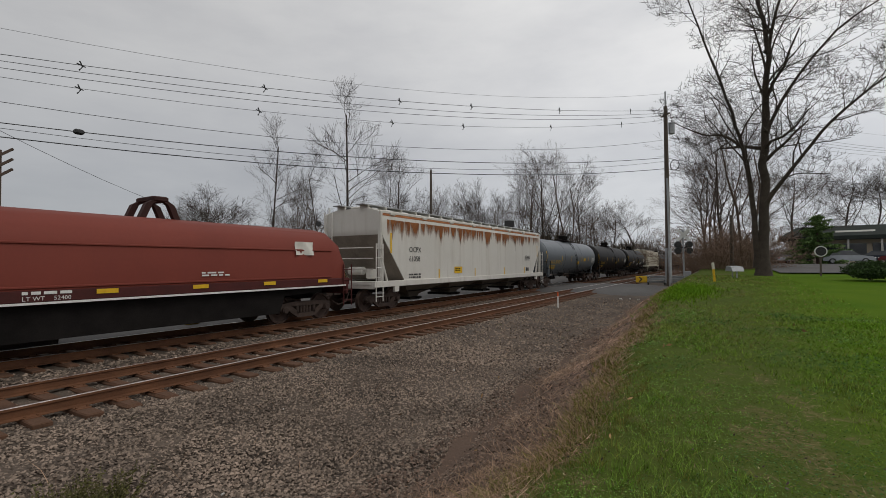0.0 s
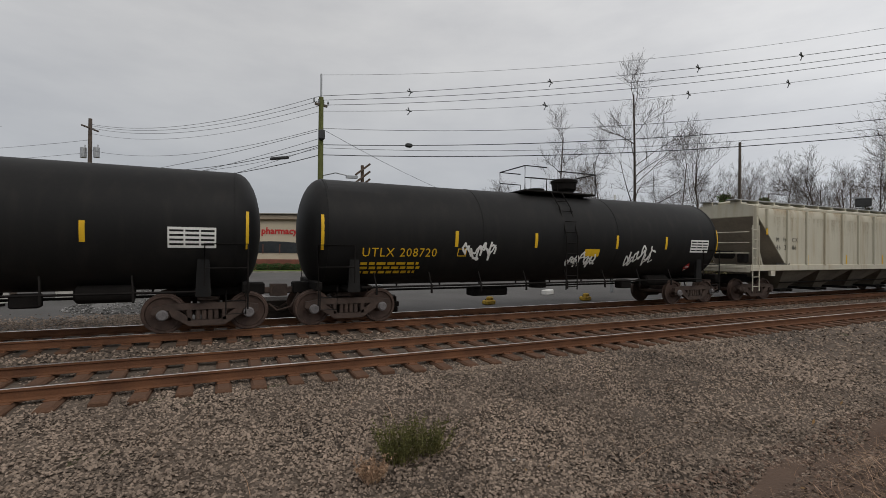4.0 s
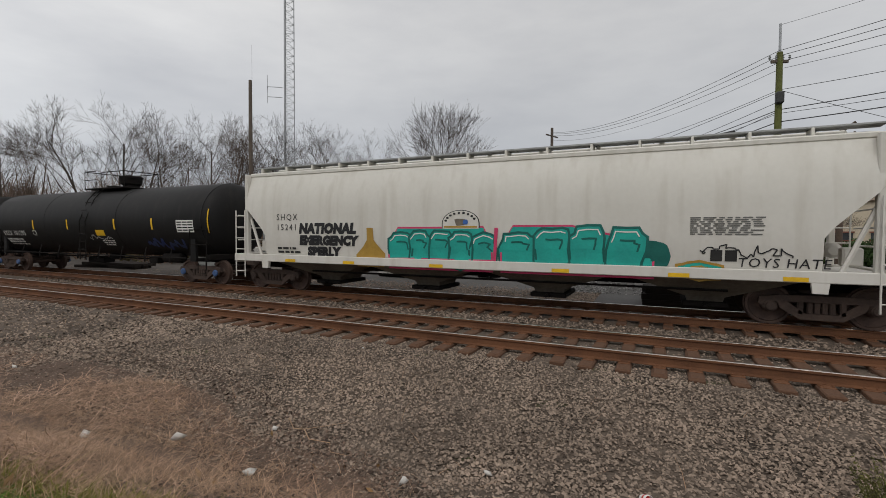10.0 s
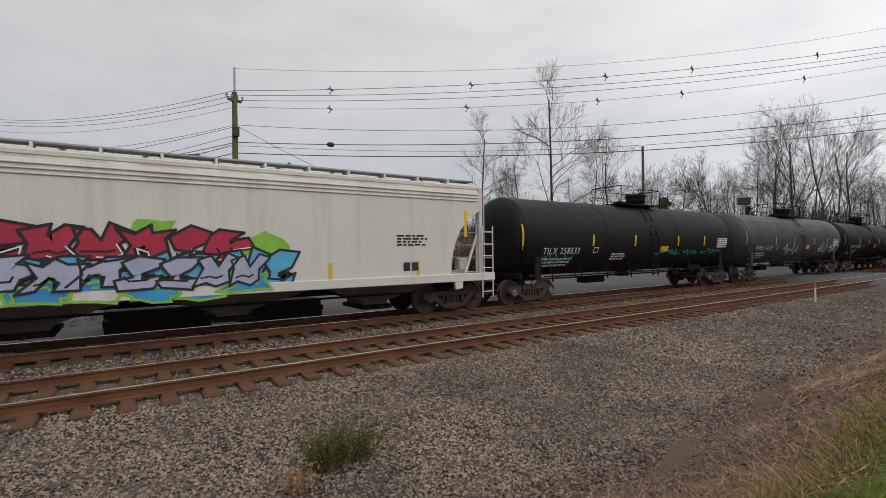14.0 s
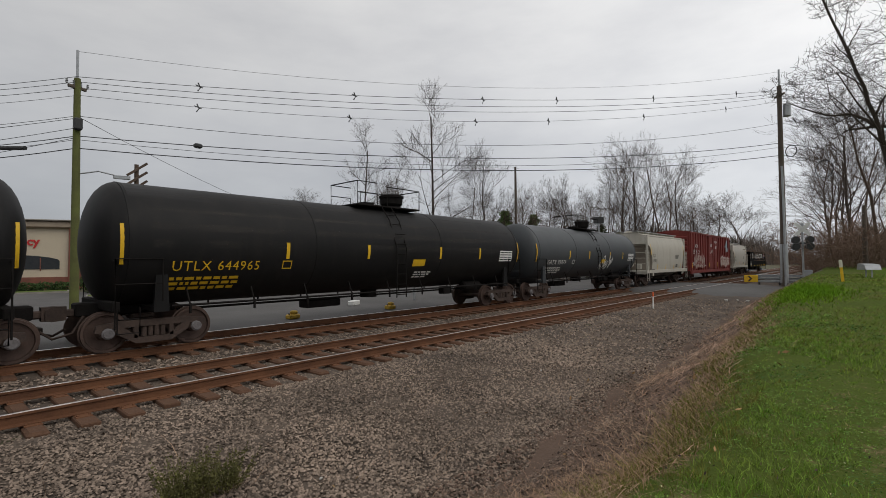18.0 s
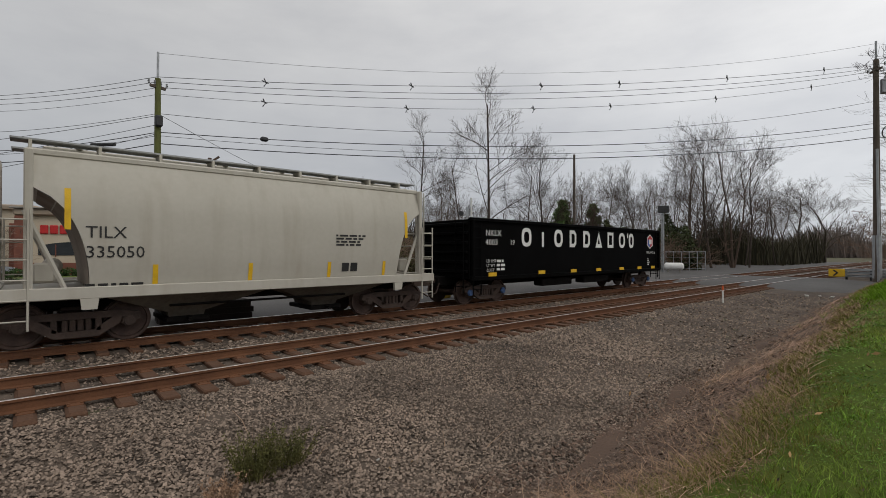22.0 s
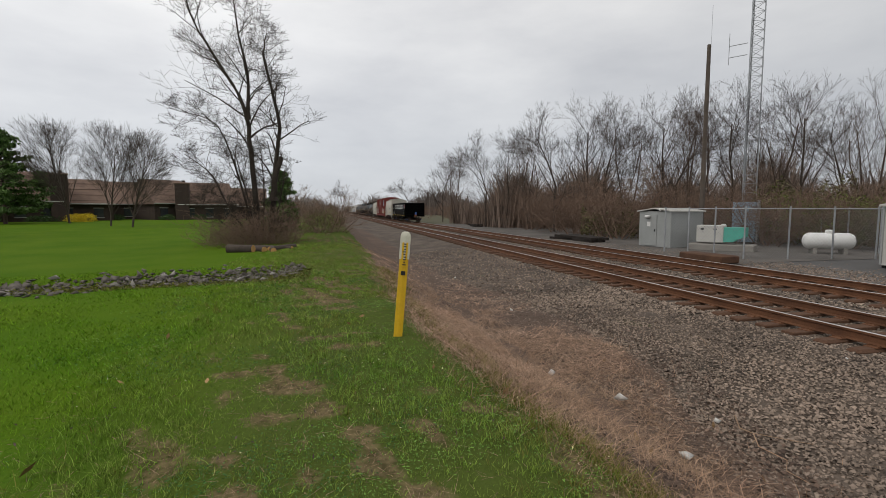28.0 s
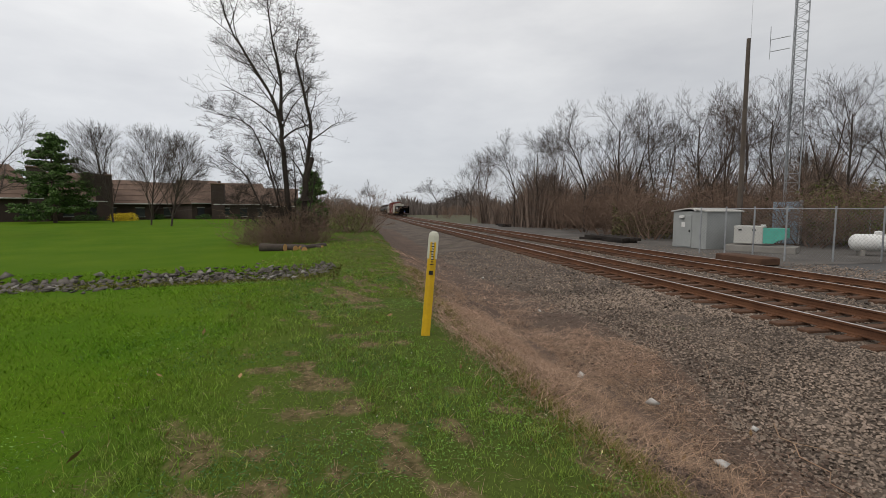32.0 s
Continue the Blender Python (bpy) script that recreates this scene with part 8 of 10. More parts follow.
letters("pharmacy", 0.70, M_RED, lambda x, z: -0.2, 5.3, 3.95, ph, "sign_word", bold=0.03)
part("sign_block", G().box((15.0, 0.1, 3.85), (1.3, 0.1, 0.32), 0.02), M_CORN, ph)
part("sign_block", G().box((20.4, 0.1, 3.95), (2.1, 0.1, 0.40), 0.04), M_RED, ph)
part("rear_block", G().box((-1.6, 5.5, 3.1), (4.2, 6, 6.2)), M_STUCCO, ph, smooth=False)
part("cornice", G().box((-1.6, 5.4, 6.3), (4.8, 6.6, 0.5), 0.1), M_CORN, ph)
part("brick_pier", G().box((-0.2, 2.2, 2.4), (1.0, 1.0, 4.8), 0.03), M_BRICK, ph)

M_HEDGES = M_HEDGE
for k in range(11):
    p = polar(11.6 + 1.25 * k, 43.5 - 0.35 * k)
    leafy("evergreen_hedge", "tall dense dark green evergreen hedge", p.x, p.y, -0.25, 0.85, 0.9, 0.95 + 0.06 * (k % 3), M_HEDGES, 1700, 0.10, 5, 50 + k, "hedge")
for k in range(9):
    p = polar(-0.6 + 1.25 * k, 48.0)
    leafy("clipped_hedge", "low clipped green hedge before the store", p.x, p.y, -0.2, 0.95, 0.7, 0.42, M_HEDGES, 800, 0.09, 4, 150 + k, "hedge")
for k, (az, d, rx, h) in enumerate(((-3.4, 42, 2.2, 0.4), (-7.2, 42, 2.2, 0.4), (-10.2, 42, 2.0, 0.4), (24.6, 41, 1.7, 1.0), (28.6, 40, 1.4, 0.9))):
    p = polar(az, d)
    leafy("evergreen_hedge", "clipped dark green evergreen hedge", p.x, p.y, -0.2, rx, 0.9, h, M_HEDGES, 1300, 0.09, 4, 170 + k, "hedge")
p = polar(13.6, 46)
tree("round", (p.x, p.y, -0.25), 4.6, "small bare ornamental tree before the store", 40, 1.2)
p = polar(17.55, 44)
lp = thing("parking_lamp", "thin dark parking lot lamp post", "street lamp", at=pose(p.x, p.y, -0.2))
part("post", G().tube([(0, 0, 0), (0, 0, 4.9)], [0.06, 0.045], 8), M_WIRE, lp)
part("lamp_head", G().box((0.35, 0, 4.92), (0.75, 0.28, 0.1), 0.03), M_GALV, lp)
# kerbed grass islands before the hedges
for az0, az1, d0, d1 in ((-1.5, 9.8, 45.2, 47.4), (11.0, 17.0, 36.5, 38.4)):
    g = G()
    rim = [polar(az0 + (az1 - az0) * k / 8, d0) for k in range(9)] + [polar(az1 - (az1 - az0) * k / 8, d1) for k in range(9)]
    n = len(rim)
    g.add([(q.x, q.y, -0.2) for q in rim] + [(q.x, q.y, -0.02) for q in rim], [(k, (k + 1) % n, n + (k + 1) % n, n + k) for k in range(n)] + [tuple(range(n, 2 * n))])
    t = thing("grass_island", "kerbed strip of grass in the parking lot", "grass island")
    part("kerb", g, M_CONC, t, smooth=False)
    mid = sum(rim, Vector()) / n
    part("turf", G().add([(mid.x + (q.x - mid.x) * 0.96, mid.y + (q.y - mid.y) * 0.9, -0.012) for q in rim], [tuple(range(n))]), M_TURF, t, smooth=False)

# distant low buildings and parked vehicles
def low_block(az, d, w, h, label, material, turn=0.0):
    p = polar(az, d)
    b = thing("commercial_building", label, "building", "distant buildings", at=pose(p.x, p.y, -0.3, 0, 0, turn))
    part("wall", G().box((0, 4, h / 2), (w, 8, h)), material, b, smooth=False)
    part("roof", G().box((0, 4, h + 0.12), (w + 0.5, 8.5, 0.25), 0.03), M_CONC, b)
    n = max(2, int(w / 3))
    for k in range(n):
        part("window", G().box((-w / 2 + w * (k + 0.5) / n, -0.04, h * 0.45), (w / n * 0.6, 0.1, h * 0.35), 0.02), M_GLASSDARK, b)


low_block(-14.5, 88, 9, 3.3, "low beige building beyond the parking lot", M_STUCCO, 12)
low_block(-6.0, 90, 14, 3.4, "low beige building beyond the parking lot", M_STUCCO, 8)
low_block(95.0, 100, 12, 3.2, "brown brick house behind the car park", M_BRICK, -84)
p = polar(103.2, 86)
st = thing("roadside_store", "low store with a deep dark green roof over a glazed front", "store", at=pose(p.x, p.y, 1.5, 0, 0, -100))
part("wall", G().box((0, 5, 1.9), (24, 8, 3.8)), M_STUCCO, st, smooth=False)
part("roof", G().loft([[(-13, -1.2, 3.5), (13, -1.2, 3.5), (13, 9.5, 3.5), (-13, 9.5, 3.5)], [(-13, -1.2, 4.0), (13, -1.2, 4.0), (13, 9.5, 4.0), (-13, 9.5, 4.0)], [(-11, 1.5, 5.5), (11, 1.5, 5.5), (11, 8, 5.5), (-11, 8, 5.5)]]), mat("dark_green_roof", (0.032, 0.04, 0.034), (0.022, 0.028, 0.024), 0.85, scale=0.8, fine=12), st, smooth=False)
part("sign_panel", G().box((-4.5, -0.15, 4.55), (4.2, 0.1, 0.6), 0.03, (-0.9, 0, 0)), M_SHED, st)
for k in range(8):
    w = part("window", G().box((-10.5 + 3 * k, 0.94, 1.7), (2.4, 0.1, 2.4), 0.02), M_GLASSDARK, st)
    part("window_frame", G().box((-10.5 + 3 * k, 0.9, 2.95), (2.6, 0.12, 0.12), 0.01), M_SHED, w)
    part("porch_post", G().box((-12 + 3.4 * k, -0.9, 1.75), (0.22, 0.22, 3.5), 0.02), M_SHED, st)
low_block(55.5, 110, 9, 2.6, "white trailer building behind trees", M_WHITE, -40)


def car(x, y, z, turn, paint, label):
    t = thing("parked_car", label, "car", "parked cars", at=pose(x, y, z, 0, 0, turn))
    L, W = 4.5, 1.75
    prof = [(-2.25, 0.35), (-2.25, 0.72), (-2.1, 0.92), (-1.0, 0.98), (1.15, 0.95), (2.0, 0.82), (2.25, 0.62), (2.25, 0.35)]
    part("body", G().prism(prof, -W / 2, W / 2), paint, t)
    g = G()
    g.loft([[(-1.75, -0.8, 0.95), (1.05, -0.8, 0.95), (1.05, 0.8, 0.95), (-1.75, 0.8, 0.95)], [(-1.25, -0.66, 1.42), (0.35, -0.66, 1.42), (0.35, 0.66, 1.42), (-1.25, 0.66, 1.42)]])
    part("window_band", g, M_GLASSDARK, t, smooth=False)
    part("roof", G().box((-0.45, 0, 1.44), (1.65, 1.36, 0.06), 0.025), paint, t)
    for x0 in (-1.4, 1.4):
        for s in (-1, 1):
            w = part("wheel", G().lathe([(-0.1, 0.2), (-0.1, 0.32), (0.1, 0.32), (0.1, 0.2)], 18, "y", (x0, s * 0.82, 0.32)), M_BLACKP, t)
            part("rim", G().lathe([(-0.105, 0.05), (-0.11, 0.19), (0.11, 0.19), (0.105, 0.05)], 12, "y", (x0, s * 0.82, 0.32)), M_GALV, w)
    for s in (-0.6, 0.6):
        part("headlight", G().box((2.22, s, 0.68), (0.08, 0.3, 0.12), 0.02), M_WHITE, t)
        part("tail_light", G().box((-2.24, s, 0.76), (0.05, 0.3, 0.14), 0.02), M_RED, t)


P_SILVER = mat("silver_car_paint", (0.45, 0.47, 0.50), (0.38, 0.40, 0.43), 0.25, 0.5, scale=1, fine=10)
P_DARK = mat("dark_car_paint", (0.05, 0.06, 0.08), (0.04, 0.05, 0.06), 0.25, 0.3, scale=1, fine=10)
P_MAROON = mat("maroon_car_paint", (0.16, 0.03, 0.03), (0.12, 0.025, 0.025), 0.25, 0.3, scale=1, fine=10)
for az, d, paint, turn, z, lb in ((94.2, 80, P_SILVER, 20, None, "silver car parked beyond the lawn"), (95.8, 76, P_SILVER, -10, None, "silver car parked beyond the lawn"), (99.7, 70, P_SILVER, -96, None, "silver and maroon car on the side street"),
                                  (101.6, 74, P_DARK, 70, None, "dark car parked by the store"), (-8.3, 58, P_DARK, 4, -0.17, "dark car parked behind a hedge"), (-6.9, 62, P_SILVER, -6, -0.17, "silver car parked behind a hedge"),
                                  (-5.0, 57, P_SILVER, 12, -0.17, "white car parked behind a hedge"), (-3.4, 54, P_SILVER, 10, -0.17, "pale blue car parked behind a hedge"), (103.6, 70, P_MAROON, 75, None, "red car parked by the store")):
    z = float(rise(*polar(az, d)[:2])) + 0.09 if z is None else z
    p = polar(az, d)
    car(p.x, p.y, z, turn, paint, lb)

# ---- grade crossing to the right ----
v, f = sheet(lines((33, 47.1, 1)), lines((3.0, 15.3, 0.5)), 0.0)
low = rise(v[:, 0], v[:, 1]) - 0.06
ramp = np.clip((v[:, 1] - 3.2) / 3.4, 0, 1) * np.clip((15.2 - v[:, 1]) / 0.8, 0, 1) * np.clip((v[:, 0] - 33.2) / 1.2, 0, 1) * np.clip((47 - v[:, 0]) / 1.2, 0, 1)
v[:, 2] = low + (-0.012 - low) * ramp
crossing = thing("crossing_panel", "worn asphalt road surface across the tracks", "road", kind="structure", me=bulk("crossing_panel", v, f, M_ASPHALT))
v, f = sheet(lines((38, 140, 3)), lines((-60, -0.4, 3)), 0.09)
street = thing("side_street", "grey asphalt street beyond the lawn", "road", kind="structure", me=bulk("side_street", v, f, M_ASPHALT))

M_DKGREY = mat("signal_black", (0.03, 0.03, 0.03), (0.05, 0.05, 0.05), 0.6, scale=3, fine=20)
p = polar(86.0, 44.0)
xs = thing("crossing_signal", "grade crossing signal with crossbuck and dark lamps", "crossing signal", at=pose(p.x, p.y, 0.3, 0, 0, -80))
part("mast", G().tube([(0, 0, -0.3), (0, 0, 4.2)], 0.07, 10), M_GALV, xs)
for s in (-1, 1):
    part("crossbuck_blade", G().box((0, -0.1, 3.9), (1.3, 0.04, 0.24), 0.01, (0, s * radians(45), 0)), M_WHITE, xs)
    for z in (2.6, 3.1):
        l = part("lamp_hood", G().lathe([(-0.34, 0.24), (-0.1, 0.26), (0.02, 0.3), (0.05, 0.1)], 16, "y", (s * 0.42, -0.1, z)), M_DKGREY, xs)
        part("lens", G().lathe([(-0.02, 0.16), (-0.06, 0.15)], 14, "y", (s * 0.42, -0.22, z)), M_RED, l)
part("lamp_bar", G().box((0, 0, 2.85), (1.0, 0.1, 0.12), 0.02), M_DKGREY, xs)
part("bell", G().lathe([(4.2, 0.14), (4.35, 0.12), (4.42, 0.03)], 12, "z"), M_GALV, xs)
part("base_box", G().box((0.3, 0.2, 0.4), (0.5, 0.5, 0.9), 0.03), M_GALV, xs)
for az, w, dep, h, lb in ((61.4, 1.9, 1.6, 2.0, "pale grey equipment cabinet beyond the crossing"), (63.9, 2.8, 2.4, 2.6, "grey metal signal house with a low roof")):
    p = polar(az, 55)
    t = thing("signal_house", lb, "signal house", "signal houses", at=pose(p.x, p.y, -0.15, 0, 0, -az))
    part("body", G().box((0, dep / 2, h / 2 + 0.1), (w, dep, h), 0.02), M_HUT, t)
    part("roof", G().box((0, dep / 2, h + 0.15), (w + 0.15, dep + 0.15, 0.1), 0.03), M_SHED, t)
    dr = part("door", G().box((w * 0.22, -0.02, h * 0.46 + 0.1), (0.8, 0.04, h * 0.84), 0.01), M_HUT, t)
    part("notice", G().box((w * 0.22, -0.05, h * 0.68), (0.24, 0.02, 0.3)), M_WHITE, dr, smooth=False)
    part("skid", G().box((0, dep / 2, 0.03), (w * 0.9, dep * 0.8, 0.14), 0.01), M_CONC, t)
p = polar(60.2, 54.5)
t = thing("generator_box", "small teal generator housing", "generator", at=pose(p.x, p.y, -0.15, 0, 0, -60))
part("housing", G().box((0, 0, 0.75), (0.9, 0.8, 0.9), 0.05), M_TEAL, t)
part("plinth", G().box((0, 0, 0.15), (1.0, 0.9, 0.3), 0.02), M_CONC, t)
p = polar(67.9, 54)
t = thing("propane_tank", "white horizontal propane tank beyond the crossing", "propane tank", at=pose(p.x, p.y, -0.15, 0, 0, -64))
part("shell", G().lathe([(-0.95, 0.02), (-0.93, 0.18), (-0.82, 0.33), (-0.7, 0.38), (0.7, 0.38), (0.82, 0.33), (0.93, 0.18), (0.95, 0.02)], 20, "x", (0, 0, 0.62)), M_WHITE, t)
for x in (-0.55, 0.55):
    part("saddle", G().box((x, 0, 0.16), (0.16, 0.55, 0.34), 0.02), M_CONC, t)
p = polar(66.2, 56)
t = thing("signal_ladder", "galvanised lattice ladder tower beside a signal", "ladder tower", at=pose(p.x, p.y, -0.15, 0, 0, -66))
for x in (-0.45, 0.45):
    for y in (-0.3, 0.3):
        part("upright", G().tube([(x, y, 0), (x, y, 7.4)], 0.035, 6), M_GALV, t)
for k in range(12):
    part("rung", G().box((0, -0.3, 0.6 + 0.6 * k), (0.9, 0.04, 0.04)), M_GALV, t, smooth=False)
fence = thing("far_fence", "chain-link fence with barbed wire beyond the crossing", "fence")
ends_ = [polar(65.6 + 0.76 * k, 60) for k in range(8)]
for q in ends_:
    part("fence_post", G().tube([(q.x, q.y, -0.25), (q.x, q.y, 2.05)], 0.04, 6), M_GALV, fence)
for z in (0.1, 0.7, 1.3, 1.85, 2.0):
    part("fence_rail", G().tube([(q.x, q.y, z) for q in ends_], 0.018, 4), M_GALV, fence)
p = polar(66.85, 55.0)
xb = thing("crossing_signal", "grade crossing signal on the far side of the road", "crossing signal", at=pose(p.x, p.y, -0.1, 0, 0, -60))
part("mast", G().tube([(0, 0, -0.1), (0, 0, 6.9)], 0.10, 10), M_GALV, xb)
for z in (6.6,):
    part("signal_head", G().box((0, -0.15, z), (1.1, 0.4, 0.75), 0.05), M_DKGREY, xb)
for k, (az, d, h) in enumerate(((44.8, 26.0, 4.6), (45.3, 26.4, 4.3))):
    p = polar(az, d)
    if k == 0:
        sm = thing("gate_mast", "silver crossing gate mechanism with upright arms", "crossing gate", at=pose(p.x, p.y, LOT, 0, 0, -45))
        part("pedestal", G().box((0, 0, 0.55), (0.16, 0.16, 1.1), 0.02), M_GALV, sm)
        part("motor_box", G().box((0, 0, 1.25), (0.8, 0.55, 0.6), 0.05), M_GALV, sm)
        part("mast", G().tube([(-0.1, 0, 0.8), (-0.1, 0, 4.6)], 0.06, 8), M_GALV, sm)
        part("gate_arm", G().box((0.12, 0, 3.1), (0.10, 0.05, 4.0), 0.01), M_WHITE, sm)
        for z in (2.6, 4.2):
            part("lamp", G().lathe([(-0.2, 0.14), (0.0, 0.15), (0.03, 0.05)], 12, "y", (-0.45, -0.1, z)), M_DKGREY, sm)

# guard rail with a yellow end
def guard_rail(x, y, z, turn, length, label, size=1.0):
    t = thing("guard_rail", label, "guard rail", "guard rails", at=pose(x, y, z, 0, 0, turn))
    for zz in (0.28, 0.5, 0.72):
        g = G().loft([[(xx, q, zz + h) for q, h in ((-0.02, -0.09), (-0.09, -0.05), (-0.04, 0), (-0.09, 0.05), (-0.02, 0.09), (0.0, 0))] for xx in (0.7, length)])
        part("rail_beam", g, M_GALV, t)
    for k in range(3):
        part("rail_post", G().box((0.9 + k * (length - 1.1) / 2, 0.08, 0.38), (0.14, 0.14, 0.85), 0.01), M_BLACKP, t)
    t.scale = (size, size, size)
    e = part("end_panel", G().box((0.35, -0.14, 0.48), (0.95, 0.12, 0.58), 0.03), M_YELLOW, t)
    for s in (-1, 1):
        part("chevron", G().box((0.28, -0.206, 0.48 + s * 0.10), (0.34, 0.012, 0.10), 0.0, (0, s * 0.75, 0)), M_BLACKP, e, smooth=False)


guard_rail(4.35, 21.9, LOT, 3, 4.2, "silver guard rail with a yellow end beside the road", 0.62)
p = polar(81.3, 46.0)
guard_rail(p.x, p.y, -0.08, -84, 3.8, "silver guard rail with a yellow arrow end by the crossing")
# low yellow derail-like blocks by the road behind the train
M_OLDYELLOW = mat("scuffed_yellow", (0.52, 0.33, 0.03), (0.30, 0.19, 0.04), 0.7, scale=6, fine=30, var=0.6)
for x, y in ((9.5, 16.1), (14.3, 15.95)):
    b = thing("yellow_marker_block", "small scuffed yellow block beside the far track", "marker block", "yellow marker blocks", at=pose(x, y, -0.18, 0, 0, 12))
    part("base", G().box((0, 0, 0.09), (0.50, 0.32, 0.18), 0.04), M_OLDYELLOW, b)
    part("top", G().box((0.05, 0, 0.24), (0.26, 0.22, 0.14), 0.04), M_OLDYELLOW, b)
    part("bolt", G().lathe([(0.18, 0.03), (0.22, 0.03)], 6, "z", (-0.18, 0, 0)), M_STEEL, b)
b = thing("white_block", "low white concrete block on the asphalt", "concrete block", at=pose(14.3, 18.6, -0.16, 0, 0, 25))
part("block", G().box((0, 0, 0.12), (0.75, 0.3, 0.24), 0.03), M_WHITE, b)

# stake, posts, sign, evergreen by the lawn
st = thing("survey_stake", "white stake with an orange top in the ballast", "stake", at=pose(22.4, 7.06, -0.32))
part("shaft", G().box((0, 0, 0.3), (0.07, 0.05, 0.62), 0.008), M_WHITE, st)
part("tip", G().box((0, 0, 0.7), (0.072, 0.052, 0.2), 0.008), mat("orange_paint", (0.75, 0.13, 0.03), (0.6, 0.1, 0.03), 0.6), st, "orange painted tip")


def marker_post(at, h, lean, label, text=False):
    t = thing("marker_post", label, "marker post", "yellow marker posts", at=at)
    g = G()
    w = 0.052
    g.loft([[(x * s, y * 0.45 * s, z) for x, y in ((-w, -w), (0, -w * 1.3), (w, -w), (w, w), (-w, w))] for z, s in ((-0.1, 1), (h - 0.32, 1))])
    part("post", g, M_YELLOW, t, smooth=False)
    g = G()
    g.loft([[(x * s, y * 0.5 * s, z) for x, y in ((-w, -w), (0, -w * 1.3), (w, -w), (w, w), (-w, w))] for z, s in ((h - 0.33, 1.15), (h - 0.05, 1.15), (h - 0.015, 0.9), (h, 0.4))])
    part("cap", g, mat("white_cap_plastic", (0.62, 0.60, 0.50), (0.52, 0.50, 0.40), 0.6, scale=6, fine=40), t, "white plastic cap", smooth=False)
    if text:
        part("label_plate", G().box((0, -w * 0.66, h - 0.28), (0.07, 0.006, 0.30), 0.002), M_YELLOW, t, smooth=False)
        g = G()
        r = random.Random(3)
        for k in range(9):
            g.box((r.uniform(-0.006, 0.006), -w * 0.66 - 0.005, h - 0.15 - k * 0.031), (r.uniform(0.02, 0.045), 0.004, 0.012))
        g.box((0, -w * 0.66 - 0.005, h - 0.50), (0.05, 0.004, 0.05))
        part("plate_lettering", g, M_BLACKP, t, smooth=False)


marker_post(pose(-5.53, 0.765, 0.40, -2, 5, 84), 1.27, 0, "yellow plastic pipeline marker post with a white cap", True)
p = polar(88.9, 27.0)
marker_post(pose(p.x, p.y, 0.85, 0, -4, -84), 1.05, 0, "yellow plastic marker post on the lawn")
p = polar(97.7, 34.0)
sg = thing("round_sign", "small round white sign on a wooden post", "sign", at=pose(p.x, p.y, 1.05, 0, 0, -82))
part("post", G().box((0, 0, 0.6), (0.08, 0.08, 1.3), 0.01), M_POLE, sg)
part("disc", G().lathe([(-0.06, 0.02), (-0.06, 0.3), (-0.09, 0.3), (-0.09, 0.02)], 24, "y", (0, 0, 1.45)), M_WHITE, sg)
part("ring", G().lathe([(-0.1, 0.2), (-0.1, 0.25), (-0.105, 0.25), (-0.105, 0.2)], 24, "y", (0, 0, 1.45)), M_BLACKP, sg)
part("arrow", G().prism([(-0.08, 1.30), (-0.02, 1.30), (-0.02, 1.46), (0.05, 1.50), (0.05, 1.44), (0.14, 1.54), (0.05, 1.62), (0.05, 1.56), (-0.08, 1.50)], -0.11, -0.095), M_BLACKP, sg, smooth=False)
for k, (az, d, rx, h) in enumerate(((101.2, 30, 1.1, 0.42), (103.6, 30, 1.2, 0.42))):
    p = polar(az, d)
    leafy("low_evergreen", "low dark clipped evergreen shrub on the lawn", p.x, p.y, 1.1, rx, 1.0, h, M_HEDGES, 5000, 0.06, 5, 70 + k)
# bench-like grey box under the pole
p = polar(90.7, 31.0)
bx = thing("valve_box", "small grey metal box on legs by the lawn", "utility box", at=pose(p.x, p.y, 0.95, 0, 0, 20))
part("box", G().prism([(-0.5, 0.45), (0.5, 0.45), (0.35, 0.75), (-0.35, 0.7)], -0.3, 0.3), M_GALV, bx, smooth=False)
for s in (-0.3, 0.3):
    part("leg", G().box((s, 0, 0.2), (0.06, 0.06, 0.5), 0.01), M_GALV, bx)


# conifers
def conifer(az, d, el, z0, label, spread=0.3, seed=1):
    p = polar(az, d)
    h = up(el, d) - z0
    t = thing("conifer", label, "conifer tree", "conifers", at=pose(p.x, p.y, z0))
    part("trunk", G().tube([(0, 0, -0.2), (0, 0, h * 0.96)], [0.22, 0.04], 8), M_BARK2, t)
    r = np.random.default_rng(seed)
    pts = []
    g = G()
    for k in range(84):
        f = 0.08 + 0.9 * k / 83
        L = h * spread * (1 - f) ** 0.7 * r.uniform(0.5, 1.15) + 0.25
        a = r.uniform(0, 2 * math.pi)
        tip = np.array([L * math.cos(a), L * math.sin(a), h * f + L * r.uniform(-0.05, 0.3)])
        b0 = np.array([0, 0, h * f])
        g.tube([tuple(b0), tuple(tip)], [0.04, 0.012], 3)
        n = int(190 * L / (h * spread) + 40)
        u = r.uniform(0.25, 1.05, n)
        pts.append(b0 + (tip - b0) * u[:, None] + r.normal(0, 0.22 * h / 10, (n, 3)) * np.array([1, 1, 0.5]))
    o = part("limbs", g, M_BARK2, t)
    o["kind"] = "stuff"
    c = np.concatenate(pts)
    o = part("needles", bulk("needles", *leaflets(c, 0.16 * h / 10 + 0.05, r), M_CONIFER), None, t)
    o["kind"] = "stuff"


